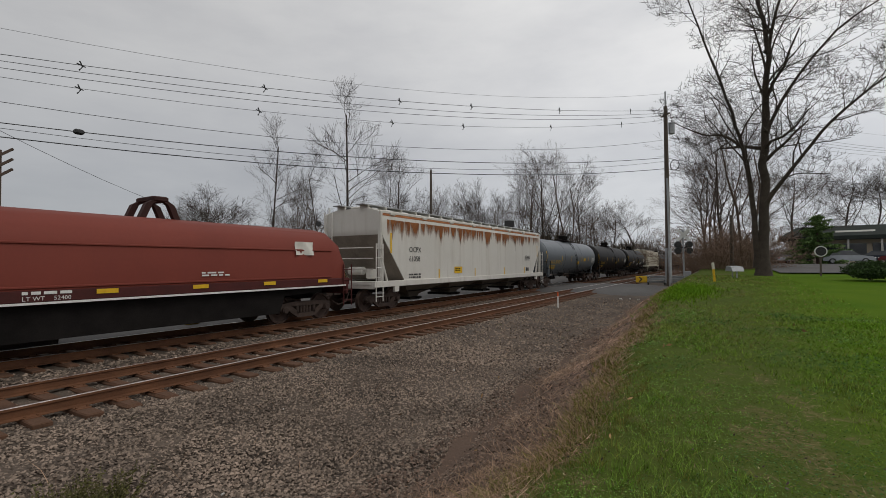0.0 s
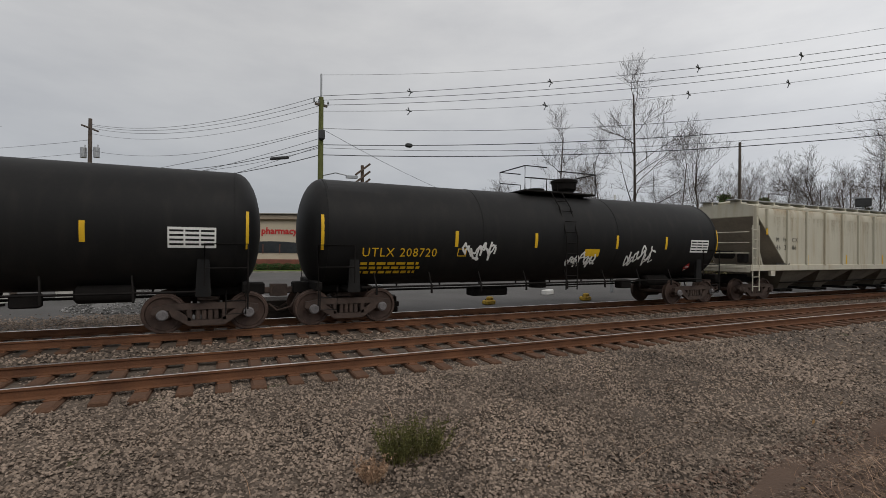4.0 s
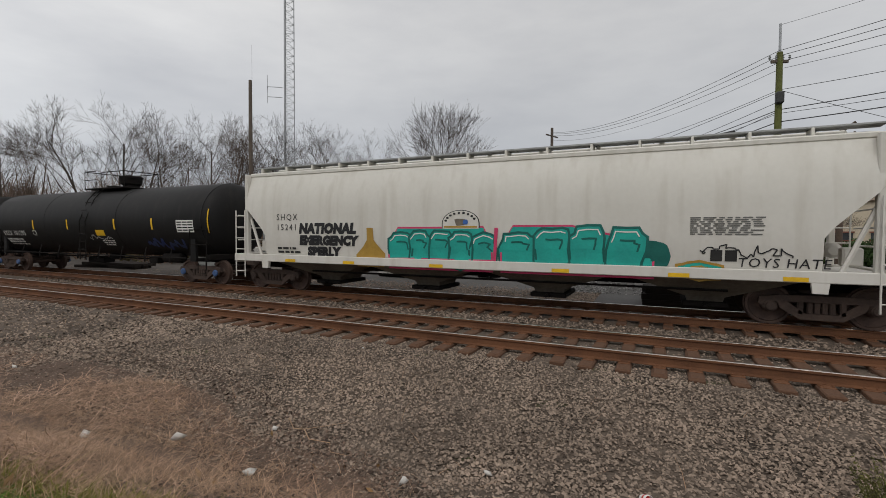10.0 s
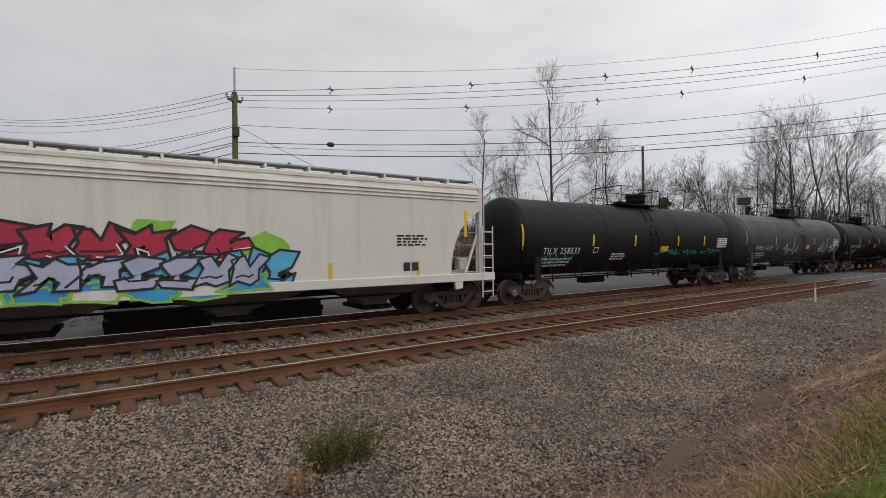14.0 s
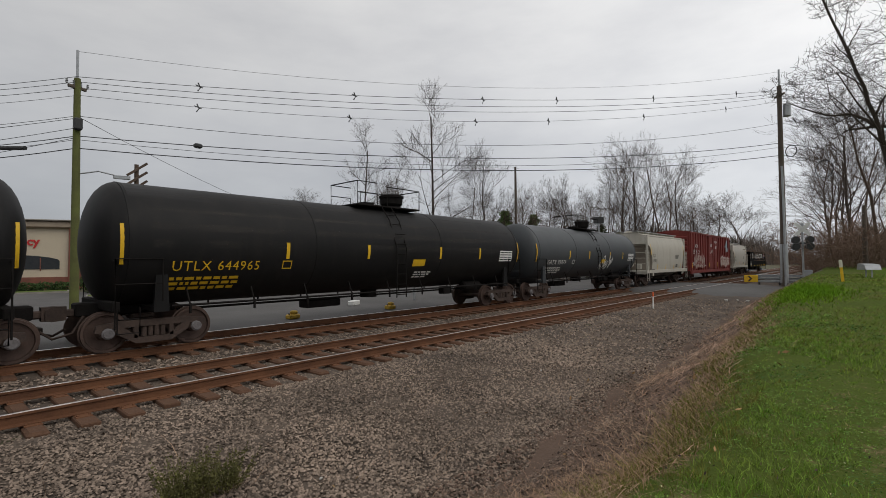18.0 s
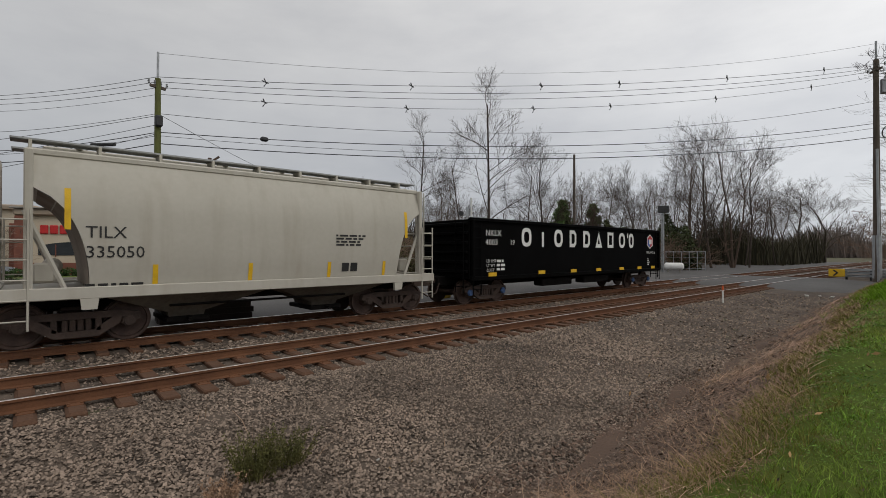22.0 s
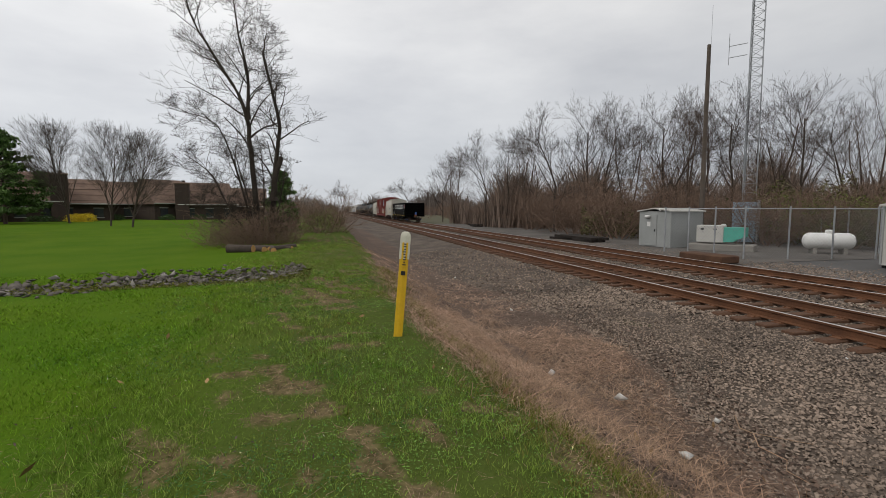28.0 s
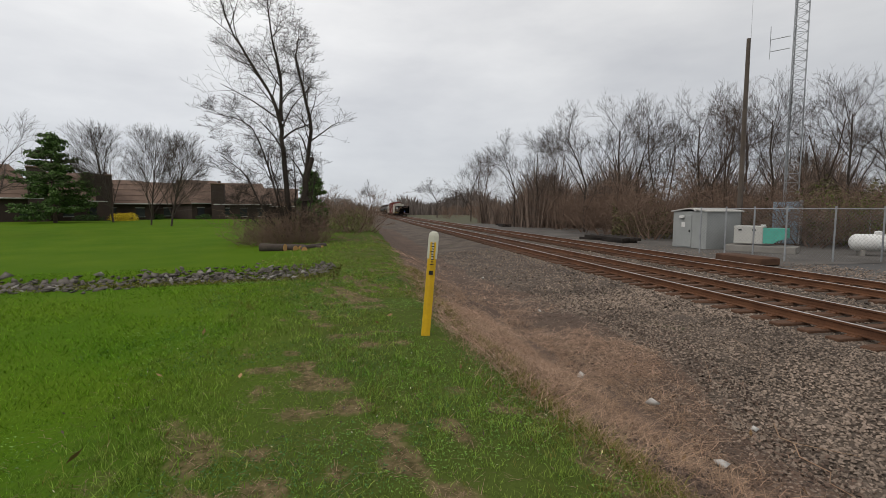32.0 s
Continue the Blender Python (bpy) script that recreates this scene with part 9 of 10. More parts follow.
M_CONIFER = varied(mat("conifer_needles", (0.062, 0.120, 0.030), (0.105, 0.165, 0.048), 0.85, scale=1, fine=8), 0.45)
conifer(-119.6, 70, 7.0, 0.2, "dark green pine beside the townhouses", 0.46, 1)
conifer(-117.0, 82, 3.6, 0.2, "dark green pine beside the townhouses", 0.3, 2)
conifer(-105.5, 95, 2.6, 0.2, "dark green pine behind the townhouses", 0.3, 3)
conifer(-95.6, 36, 4.4, 0.0, "small dark evergreen behind bare trees", 0.28, 4)
conifer(97.5, 70, 4.4, 0.6, "dark evergreen tree near the store", 0.5, 5)
conifer(56.0, 78, 6.2, -0.3, "dark evergreen among bare trees", 0.25, 6)
conifer(59.5, 80, 5.6, -0.3, "dark evergreen among bare trees", 0.25, 7)


# townhouses on the left
def townhouse(az, d, w, h, turn, label, tower=0, lean=0.0):
    """Dark-sided house: a broad roof slope with slanted verges over a low wall, and a tall wooden chimney tower."""
    p = polar(az, d)
    t = thing("townhouse", label, "house", "townhouses", at=pose(p.x, p.y, 0.1, 0, 0, turn))
    e = h * 0.42
    part("wall", G().box((0, 4.5, e / 2), (w, 8, e)), M_SIDING, t, smooth=False)
    l, r = -w / 2 - 0.4, w / 2 + 0.4
    g = G()
    g.loft([[(l, -0.3, e - 0.12), (r, -0.3, e - 0.12), (r, 9, e - 0.12), (l, 9, e - 0.12)], [(l, -0.3, e + 0.1), (r, -0.3, e + 0.1), (r, 9, e + 0.1), (l, 9, e + 0.1)],
            [(l + max(lean, 0), 4.6, h), (r + min(lean, 0), 4.6, h), (r + min(lean, 0), 5.0, h), (l + max(lean, 0), 5.0, h)]])
    part("roof", g, M_ROOFT, t, smooth=False)
    for k in range(4):
        z = e + (h - e) * (k + 0.5) / 4.4
        part("roof_course", G().box((0, -0.3 + 4.9 * (k + 0.5) / 4.4 - 0.06, z + 0.06), (w * 0.7, 0.10, 0.03)), M_ROOFT, t, smooth=False)
    part("gutter", G().box((0, -0.36, e), (w + 0.8, 0.12, 0.14), 0.02), M_SHED, t)
    if tower:
        x = tower * w * 0.47
        c = part("chimney_tower", G().box((x, 0.6, h * 0.46), (1.9, 2.0, h * 0.92), 0.03), M_SIDING, t, "dark wooden chimney tower")
        part("tower_cap", G().box((x, 0.6, h * 0.92 + 0.1), (2.1, 2.2, 0.3), 0.1), M_ROOFT, c)
        part("flue", G().box((x + 0.2, 0.6, h * 0.92 + 0.4), (0.5, 0.5, 0.4), 0.04), M_SIDING, c)
    n = max(2, int(w / 2.6))
    for k in range(n):
        x = -w / 2 + w * (k + 0.5) / n
        q = part("window", G().box((x, 0.46, e * 0.52), (1.1, 0.1, 1.3), 0.02), M_GLASSDARK, t)
        part("window_frame", G().box((x, 0.43, e * 0.52 + 0.7), (1.25, 0.1, 0.1), 0.01), M_SHED, q)
        part("window_sill", G().box((x, 0.41, e * 0.52 - 0.69), (1.25, 0.14, 0.07), 0.01), M_SHED, q)


for az, d, w, h, turn, tower, lean in ((-124.0, 78, 9.5, 7.6, 122, 1, -3.2), (-118.6, 80, 8.5, 7.0, 117, 1, 2.0), (-114.0, 84, 7.0, 6.4, 114, 0, -1.6), (-110.4, 92, 10, 6.6, 110, 0, 1.0),
                                       (-106.3, 86, 5.5, 6.8, 130, 0, 0.0), (-103.0, 84, 8.0, 6.4, 100, -1, -1.5), (-99.6, 88, 7.0, 5.8, 98, 0, 1.5), (-128.5, 80, 9.0, 7.2, 128, 0, 1.0)):
    townhouse(az, d, w, h, turn, "brown-roofed townhouse with dark wood siding", tower, lean)
M_FORSY = varied(mat("forsythia_bloom", (0.70, 0.52, 0.02), (0.50, 0.40, 0.03), 0.8, scale=2, fine=10), 0.3)
for k, az in enumerate((-114.6, -113.9)):
    p = polar(az, 76)
    leafy("forsythia", "bright yellow forsythia bush by the houses", p.x, p.y, 0.1, 1.3, 1.2, 0.7, M_FORSY, 1200, 0.09, 5, 90 + k)
for k, (az, d) in enumerate(((-117.4, 78), (-116.5, 80), (-111.5, 86), (-107.0, 84), (-104.0, 84))):
    p = polar(az, d)
    leafy("foundation_shrub", "low green shrub in front of the townhouses", p.x, p.y, 0.1, 1.5, 1.2, 0.6, M_HEDGES, 800, 0.1, 4, 95 + k)

# stone-lined swale, logs
r = np.random.default_rng(8)
sw = thing("stone_swale", "low line of grey stones across the lawn", "stone swale")
M_SWALE = mat("swale_stone", (0.165, 0.145, 0.125), (0.07, 0.062, 0.052), 0.95, scale=4, fine=25, bump=0.5)
def swale_place():
    y = -0.7 - 10.5 * r.uniform(0, 1) ** 1.05
    full = min(1.0, max(0.0, (-4.0 - y) / 2))
    x = -12.6 + 0.03 * y + r.normal(0, 0.30) + (r.uniform(0, 1) < 0.5 * full) * (1.75 + r.normal(0, 0.28))
    return x, y, full


for k in range(300):
    x, y, full = swale_place()
    vv, ff = pebbles(np.zeros((1, 3)), r.uniform(0.16, 0.34) * (0.85 + 0.25 * full), r, 0.38)
    o = part("stone", bulk("stone", vv, ff, M_CONC if k % 7 == 0 else M_SWALE), None, sw)
    o.matrix_basis = pose(x, y, float(rise(x, y)) + 0.025, r.uniform(-12, 12), r.uniform(-12, 12), r.uniform(0, 360))
spots = np.array([swale_place()[:2] for k in range(900)])
o = part("rubble", bulk("rubble", *pebbles(np.column_stack([spots, rise(spots[:, 0], spots[:, 1]) + 0.015]), 0.16, r, 0.42), M_SWALE), None, sw)
o["kind"] = "stuff"
x, y = r.uniform(-13.3, -10.2, 26000), r.uniform(-10, -0.5, 26000)
k = r.uniform(0, 1, 26000) < np.exp(-((x + 11.7 - 0.05 * y) / 0.9) ** 2)
c = np.stack([x[k], y[k], rise(x[k], y[k]) + r.uniform(0, 0.05, k.sum())], 1)
thing("swale_moss", "yellow-green moss and grass between the swale stones", "moss", kind="stuff", me=bulk("swale_moss", *leaflets(c, 0.035, r), varied(mat("swale_moss", (0.150, 0.140, 0.024), (0.085, 0.10, 0.020), 0.9, scale=1, fine=10), 0.4)))
M_CUT = mat("cut_wood", (0.50, 0.30, 0.12), (0.40, 0.22, 0.08), 0.9, scale=4, fine=30)
for x, y, L, turn, rad in ((-18.7, -3.3, 1.0, 70, 0.17), (-19.1, -2.9, 1.4, 40, 0.13), (-18.9, -2.2, 1.3, 10, 0.12), (-19.6, -1.9, 1.6, -30, 0.12), (-20.0, -2.4, 2.0, 60, 0.10)):
    t = thing("cut_log", "cut tree log lying on the grass", "log", "cut logs", at=pose(x, y, 0.30 + rad, 0, 0, turn))
    part("bark", G().lathe([(-L / 2, rad), (L / 2, rad * 0.9)], 12, "x"), M_BARK, t)
    for s in (-1, 1):
        part("cut_end", G().lathe([(s * (L / 2 + 0.001), rad * 0.9), (s * (L / 2 + 0.012), rad * 0.85)], 12, "x"), M_CUT, t)

# ---- ground cover ----
rc = np.random.default_rng(12)


def dense(n, x0, x1, y0, y1, pull):
    """Places on the ground, denser near the camera."""
    k = int(n * 2.5)
    x, y = rc.uniform(x0, x1, k), rc.uniform(y0, y1, k)
    d = np.hypot(x, y)
    keep = rc.uniform(0, 1, k) < np.minimum(1, (pull / np.maximum(d, 1)) ** 1.3)
    x, y = x[keep][:n], y[keep][:n]
    return x, y


# loose ballast: everywhere on the stone, but not on the ties
x, y = dense(110000, -26, 30, 2.4, 15.2, 7)
more = dense(95000, -12, 12, 2.4, 8.6, 6)
x, y = np.concatenate([x, more[0]]), np.concatenate([y, more[1]])
on = (np.abs(y - TRACK_NEAR) < 1.3) | (np.abs(y - TRACK_FAR) < 1.3)
tie = np.abs(((x + 26) / 0.53 + 0.5) % 1 - 0.5) * 0.53
keep = (~on | ((tie > 0.13) & (rc.uniform(0, 1, len(x)) < 0.7))) & (y > border(x) + 0.35 + 0.62 * straw_reach(x) + rc.normal(0, 0.5, len(x)))
x, y = x[keep], y[keep]
c = np.stack([x, y, rise(x, y) + np.where((np.abs(y - TRACK_NEAR) < 1.3) | (np.abs(y - TRACK_FAR) < 1.3), -0.01, 0.0)], 1)
near = np.hypot(x, y)
v1, f1 = pebbles(c[near < 11], 0.044, rc, bedded=True)
v2, f2 = pebbles(c[near >= 11], 0.066, rc, bedded=True)
stones = thing("ballast_stones", "loose grey and brown crushed ballast stones", "ballast", kind="stuff",
               me=bulk("ballast_stones", np.concatenate([v1, v2]), np.concatenate([f1, f2 + len(v1)]), M_STONE))


def blades(x, y, z, h, w, lean=0.35):
    """Two-sided grass blades: a bent strip of two faces each."""
    n = len(x)
    a = rc.uniform(0, 2 * math.pi, n)
    dx, dy = np.cos(a), np.sin(a)
    bx, by = rc.normal(0, lean, n) * h, rc.normal(0, lean, n) * h
    p = np.stack([x, y, z], 1)
    s = np.stack([dx * w / 2, dy * w / 2, 0 * x], 1)
    m = p + np.stack([bx * 0.35, by * 0.35, h * 0.6], 1)
    t = p + np.stack([bx, by, h], 1)
    v = np.stack([p - s, p + s, m + s * 0.7, m - s * 0.7, t + s * 0.12, t - s * 0.12], 1).reshape(-1, 3)
    k = 6 * np.arange(n)[:, None]
    f = np.concatenate([np.array([[0, 1, 2, 3]]) + k, np.array([[3, 2, 4, 5]]) + k], 0)
    return v, f


def meadow(name, label, x, y, h0, h1, w, material, lean=0.35):
    h = rc.uniform(h0, h1, len(x))
    v, f = blades(x, y, rise(x, y) - 0.01, h, w * rc.uniform(0.6, 1.4, len(x)), lean)
    return thing(name, label, "grass", kind="stuff", me=bulk(name, v, f, material))


def spikes(x, y, h, w, lean):
    """Single-faced short blades for mown turf."""
    n = len(x)
    a = rc.uniform(0, 2 * math.pi, n)
    p = np.stack([x, y, rise(x, y) - 0.008], 1)
    s = np.stack([np.cos(a) * w / 2, np.sin(a) * w / 2, 0 * x], 1)
    t = p + np.stack([rc.normal(0, lean, n) * h, rc.normal(0, lean, n) * h, h], 1)
    return np.stack([p - s, p + s, t], 1).reshape(-1, 3), np.arange(3 * n).reshape(-1, 3)


def sward(name, label, x, y, h, w, material, lean):
    v, f = blades(x, y, rise(x, y) - 0.012, h, w, lean)
    return thing(name, label, "grass", kind="stuff", me=bulk(name, v, f, material))


# mown turf: short and dense near by, left to the surface farther off
x, y = dense(300000, -14, 14, -12, -0.2, 3.6)
k = rc.uniform(0, 1, len(x)) < np.clip((-0.6 - y) / 1.2, 0.1, 1)
x, y = x[k], y[k]
d = np.hypot(x, y)
v, f = spikes(x, y, rc.uniform(0.02, 0.05, len(x)) * (0.25 + 0.9 * patchy(x, y, 3.0, 31) + 0.6 * patchy(x, y, 9.0, 32)), np.maximum(0.005, 0.0013 * d) * rc.uniform(0.6, 1.4, len(x)), 0.7)
thing("mown_grass", "short mown green lawn grass", "grass", kind="stuff", me=bulk("mown_grass", v, f, M_LAWNB))
# the rough bank: tufts, low leaves and thatch between them
x, y = dense(15000, -11, 13, -2.6, 2.4, 3.6)
k = (y < border(x) - 0.02 + rc.normal(0, 0.12, len(x))) & (rc.uniform(0, 1, len(x)) > wear(x, y) * 0.75) & (rc.uniform(0, 1, len(x)) < np.clip((y + 2.8) / 1.4, 0.2, 1))
x, y = x[k], y[k]
size = 0.35 + 0.95 * np.clip(patchy(x, y, 2.4, 33) * 1.9 - 0.45, 0, 1) * rc.uniform(0.5, 1.1, len(x))
d = np.hypot(x, y)
fringe = rc.uniform(0, 1, len(x)) < np.clip((y - border(x) + 0.85) / 0.6, 0.05, 0.85)
n = 11
x, y = np.repeat(x, n) + rc.normal(0, 0.028, len(x) * n), np.repeat(y, n) + rc.normal(0, 0.028, len(y) * n)
h, d, fringe = np.repeat(size, n) * rc.uniform(0.03, 0.085, len(x)), np.repeat(d, n), np.repeat(fringe, n)
w = np.maximum(0.0040, 0.0009 * d) * rc.uniform(0.6, 1.3, len(x))
sward("rough_grass", "uneven bright green grass tufts on the bank", x[~fringe], y[~fringe], h[~fringe], w[~fringe], M_BLADE, 0.6)
sward("olive_grass", "dull olive grass hanging over the edge of the bank", x[fringe], y[fringe], h[fringe] * 1.25, w[fringe], M_OLIVE, 0.8)
# low broad-leaved weeds
x, y = dense(170000, -12, 14, -3.2, 2.3, 3.4)
k = (y < border(x) - 0.15 + rc.normal(0, 0.12, len(x))) & (patchy(x, y, 2.2, 41) + rc.normal(0, 0.10, len(x)) > 0.44) & (rc.uniform(0, 1, len(x)) > wear(x, y) * 0.72) & (rc.uniform(0, 1, len(x)) < np.clip((y + 3.4) / 2.0, 0.05, 1))
x, y = x[k], y[k]
d = np.hypot(x, y)
v, f = leaflets(np.stack([x, y, rise(x, y) + rc.uniform(0.004, 0.045, len(x))], 1), 0.011, rc)
v = v.reshape(-1, 4, 3)
mid = v.mean(1, keepdims=True)
v = mid + (v - mid) * np.maximum(1, d / 5)[:, None, None] * np.array([1, 1, 0.45])
dark = patchy(x, y, 3.1, 43) + rc.normal(0, 0.1, len(x)) > 0.55
for name, label, k, material in (("clover", "low bright green clover leaves in the bank grass", ~dark, M_CLOVER), ("ground_weeds", "low dark broad-leaved weeds in the bank grass", dark, varied(mat("weed_leaf", (0.045, 0.12, 0.028), (0.075, 0.145, 0.04), 0.8, scale=2, fine=12, var=0.5, spec=0.15), 0.45))):
    thing(name, label, "weeds", kind="stuff", me=bulk(name, v[k].reshape(-1, 3), np.arange(4 * k.sum()).reshape(-1, 4), material))
x, y = dense(900, -6, 6, -2.2, 1.2, 3)
k = patchy(x, y, 2.6, 47) > 0.6
c = np.stack([x[k], y[k], rise(x[k], y[k]) + rc.uniform(0.03, 0.09, k.sum())], 1)
thing("purple_weeds", "purple-topped deadnettle in the grass", "weeds", kind="stuff", me=bulk("purple_weeds", *leaflets(c, 0.014, rc), varied(mat("purple_leaf", (0.11, 0.055, 0.075), (0.09, 0.085, 0.05), 0.85, scale=3, fine=12), 0.4)))
# thatch lying on the worn ground
x, y = dense(110000, -12, 14, -2.2, 2.0, 3.6)
k = (y < border(x)) & (rc.uniform(0, 1, len(x)) < 0.10 + wear(x, y) * 0.9)
x, y = x[k], y[k]
w = np.maximum(0.004, 0.0009 * np.hypot(x, y))
sward("dry_grass", "dry straw blades matted on the worn bank", x, y, rc.uniform(0.012, 0.03, len(x)), w, M_STRAW, 3.0)
# farther along the bank and lawn, coarser with distance
n = 150000
x = np.concatenate([rc.uniform(9, 34, n), rc.uniform(-26, -8, n)])
y = rc.uniform(-3, 3.2, 2 * n)
d = np.hypot(x, y)
k = (y < border(x) - 0.05 + rc.normal(0, 0.15, 2 * n)) & (rc.uniform(0, 1, 2 * n) < np.minimum(1, 8 / d)) & (rc.uniform(0, 1, 2 * n) < np.clip((y + 3.4) / 2.4, 0.1, 1)) & (rc.uniform(0, 1, 2 * n) > wear(x, y) * 0.9)
x, y, d = x[k], y[k], d[k]
pick = rc.uniform(0, 1, len(x)) + 0.35 * np.clip((y - border(x) + 0.8) / 0.8, 0, 1)
for name, label, lo, hi, material in (("bank_grass", "green grass tufts along the bank", 0.0, 0.66, M_BLADE), ("bank_weeds", "olive weeds along the bank", 0.66, 0.92, M_OLIVE), ("bank_straw", "dead straw in the bank grass", 0.92, 2.0, M_DRY)):
    k = (pick >= lo) & (pick < hi)
    v, f = spikes(x[k], y[k], rc.uniform(0.015, 0.055, k.sum()) * (0.5 + patchy(x[k], y[k], 1.6, 53)), 0.0013 * d[k] * rc.uniform(0.5, 1.2, k.sum()), 0.8 if lo < 0.7 else 1.8)
    thing(name, label, "grass", kind="stuff", me=bulk(name, v, f, material))
# ragged edge where grass meets dirt
n = 60000
x = rc.uniform(-14, 26, n)
y = border(x) + rc.normal(-0.02, 0.13, n)
d = np.hypot(x, y)
k = rc.uniform(0, 1, n) < np.minimum(1, 4 / d)
x, y, d = x[k], y[k], d[k]
pick = rc.uniform(0, 1, len(x))
for name, label, lo, hi, material in (("edge_grass", "olive grass spilling over the edge of the bank", 0.0, 0.6, M_OLIVE), ("edge_straw", "brown dead grass along the edge of the bank", 0.6, 1.0, M_DRY)):
    k = (pick >= lo) & (pick < hi)
    v, f = blades(x[k], y[k], rise(x[k], y[k]) - 0.012, rc.uniform(0.03, 0.10, k.sum()), np.maximum(0.005, 0.0016 * d[k]), 1.1)
    thing(name, label, "grass", kind="stuff", me=bulk(name, v, f, material))
# a bright weed patch on the crest of the bank by the crossing
x, y = rc.normal(20.5, 1.7, 9000), rc.normal(1.5, 0.5, 9000)
v, f = spikes(x, y, rc.uniform(0.05, 0.16, len(x)), np.full(len(x), 0.03), 0.6)
thing("crest_weeds", "patch of tall bright green weeds on the bank", "weeds", kind="stuff", me=bulk("crest_weeds", v, f, M_LAWNB))
# dead stems along the foot of the bank, flat and matted, some standing
x, y = dense(110000, -22, 30, 1.0, 6.6, 6)
e = y - border(x)
out = 1.35 + 0.45 * patchy(x, 0 * x, 0.6, 13) + 0.6 * np.exp(-((x + 6) / 2.6) ** 2)
keep = (e > -0.65) & (e < out + rc.normal(0, 0.25, len(x))) & (rc.uniform(0, 1, len(x)) < np.clip(1.1 - np.abs(e - 0.55) / 1.7, 0.05, 1)) & (patchy(x, y, 0.9, 9) + rc.normal(0, 0.1, len(x)) > 0.36)
x, y = x[keep], y[keep]
keep = rc.uniform(0, 1, len(x)) > 0.75 * np.exp(-((x + 0.9) / 1.9) ** 2)
x, y = x[keep], y[keep]
k = rc.uniform(0, 1, len(x)) < 0.8
meadow("dead_weeds", "matted brown dead weeds along the foot of the bank", x[k], y[k], 0.02, 0.075, 0.006, M_DRY, 3.2)
meadow("standing_weeds", "standing brown dead stalks at the foot of the bank", x[~k], y[~k], 0.06, 0.20, 0.005, M_DRY, 0.9)
# the tall straw bed on the left, thinning out along the dirt
n = 90000
x = np.concatenate([rc.normal(-7.0, 3.2, n // 2), rc.uniform(-20, 24, n // 2)])
e = rc.uniform(0, 1, n) ** 1.25 * straw_reach(x)
y = border(x) + e
k = (e < straw_reach(x) * (0.55 + 0.7 * patchy(x, 0 * x, 1.1, 62))) & (0.5 * patchy(x, y, 1.6, 61) + 0.5 * patchy(x, y, 5.0, 63) + rc.normal(0, 0.05, n) > np.where(np.arange(n) < n // 2, 0.40, 0.56)) & (rc.uniform(0, 1, n) < np.minimum(1, 8 / np.hypot(x, y)))
k &= rc.uniform(0, 1, n) > 0.8 * np.exp(-((x + 0.9) / 1.9) ** 2)
meadow("straw_bed", "tangled bed of tall dry pinkish straw", x[k], y[k], 0.03, 0.09, 0.006, M_STRAW, 2.4)


def lying(x, y, size, w):
    """Long bent stems that lie across one another on the ground: three faces each."""
    n = len(x)
    a, bend = rc.uniform(0, 2 * math.pi, n), rc.normal(0, 0.35, n)
    lift = np.abs(rc.normal(0, 0.14, n)) * size
    px, py, rows = x, y, []
    for k in range(4):
        z = rise(px, py) + 0.012 + lift * (0.15, 0.7, 1.0, 0.5)[k]
        side = np.stack([-np.sin(a), np.cos(a), 0 * a], 1) * (w * (1, 0.9, 0.75, 0.35)[k] / 2)[:, None]
        mid = np.stack([px, py, z], 1)
        rows += [mid - side, mid + side]
        px, py, a = px + np.cos(a) * size / 3, py + np.sin(a) * size / 3, a + bend
    k = 8 * np.arange(n)[:, None]
    return np.stack(rows, 1).reshape(-1, 3), np.concatenate([np.array([[q, q + 1, q + 3, q + 2]]) + k for q in (0, 2, 4)], 0)


# long pale stems, thick in tangles and thin between them
n = 26000
x = np.concatenate([rc.normal(-6.5, 3.0, n // 2), rc.uniform(-20, 24, n // 2)])
e = -0.25 + rc.uniform(0, 1, n) ** 1.3 * (straw_reach(x) * 0.95 + 0.25)
y = border(x) + e
d = np.hypot(x, y)
k = (0.6 * patchy(x, y, 1.3, 81) + 0.4 * patchy(x, y, 3.6, 82) + rc.normal(0, 0.07, n) > 0.50 + 0.07 * np.exp(-((x + 0.9) / 1.9) ** 2)) & (rc.uniform(0, 1, n) < np.minimum(1, 9 / d))
v, f = lying(x[k], y[k], rc.uniform(0.10, 0.42, k.sum()), np.maximum(0.0045, 0.0008 * d[k]) * rc.uniform(0.7, 1.3, k.sum()))
thing("straw_stems", "long pale dry stems lying tangled on the dirt", "straw", kind="stuff", me=bulk("straw_stems", v, f, M_STALK))
# dark chips and clods lying on the dirt
n = 34000
x = rc.uniform(-13, 18, n)
e = rc.uniform(0.1, 1.0, n) * (0.8 + straw_reach(x))
y = border(x) + e
k = rc.uniform(0, 1, n) < np.minimum(1, 5 / np.hypot(x, y))
c = np.stack([x[k], y[k], rise(x[k], y[k]) + 0.01], 1)
thing("earth_clods", "small dark clods and wood chips on the dirt", "clods", kind="stuff", me=bulk("earth_clods", *pebbles(c, 0.045, rc, 0.5, True), varied(mat("clod", (0.17, 0.115, 0.085), (0.06, 0.042, 0.033), 0.97, scale=3, fine=20), 0.6)))
x, y = dense(30000, -18, 26, 1.2, 6.0, 5)
e = y - border(x)
k = (e > 0.3) & (rc.uniform(0, 1, len(x)) < np.clip(1.15 - e / 3.2, 0, 1) * np.clip(0.5 * patchy(x, y, 1.2, 71) + 0.5 * patchy(x, y, 4.5, 73) - 0.3, 0, 1))
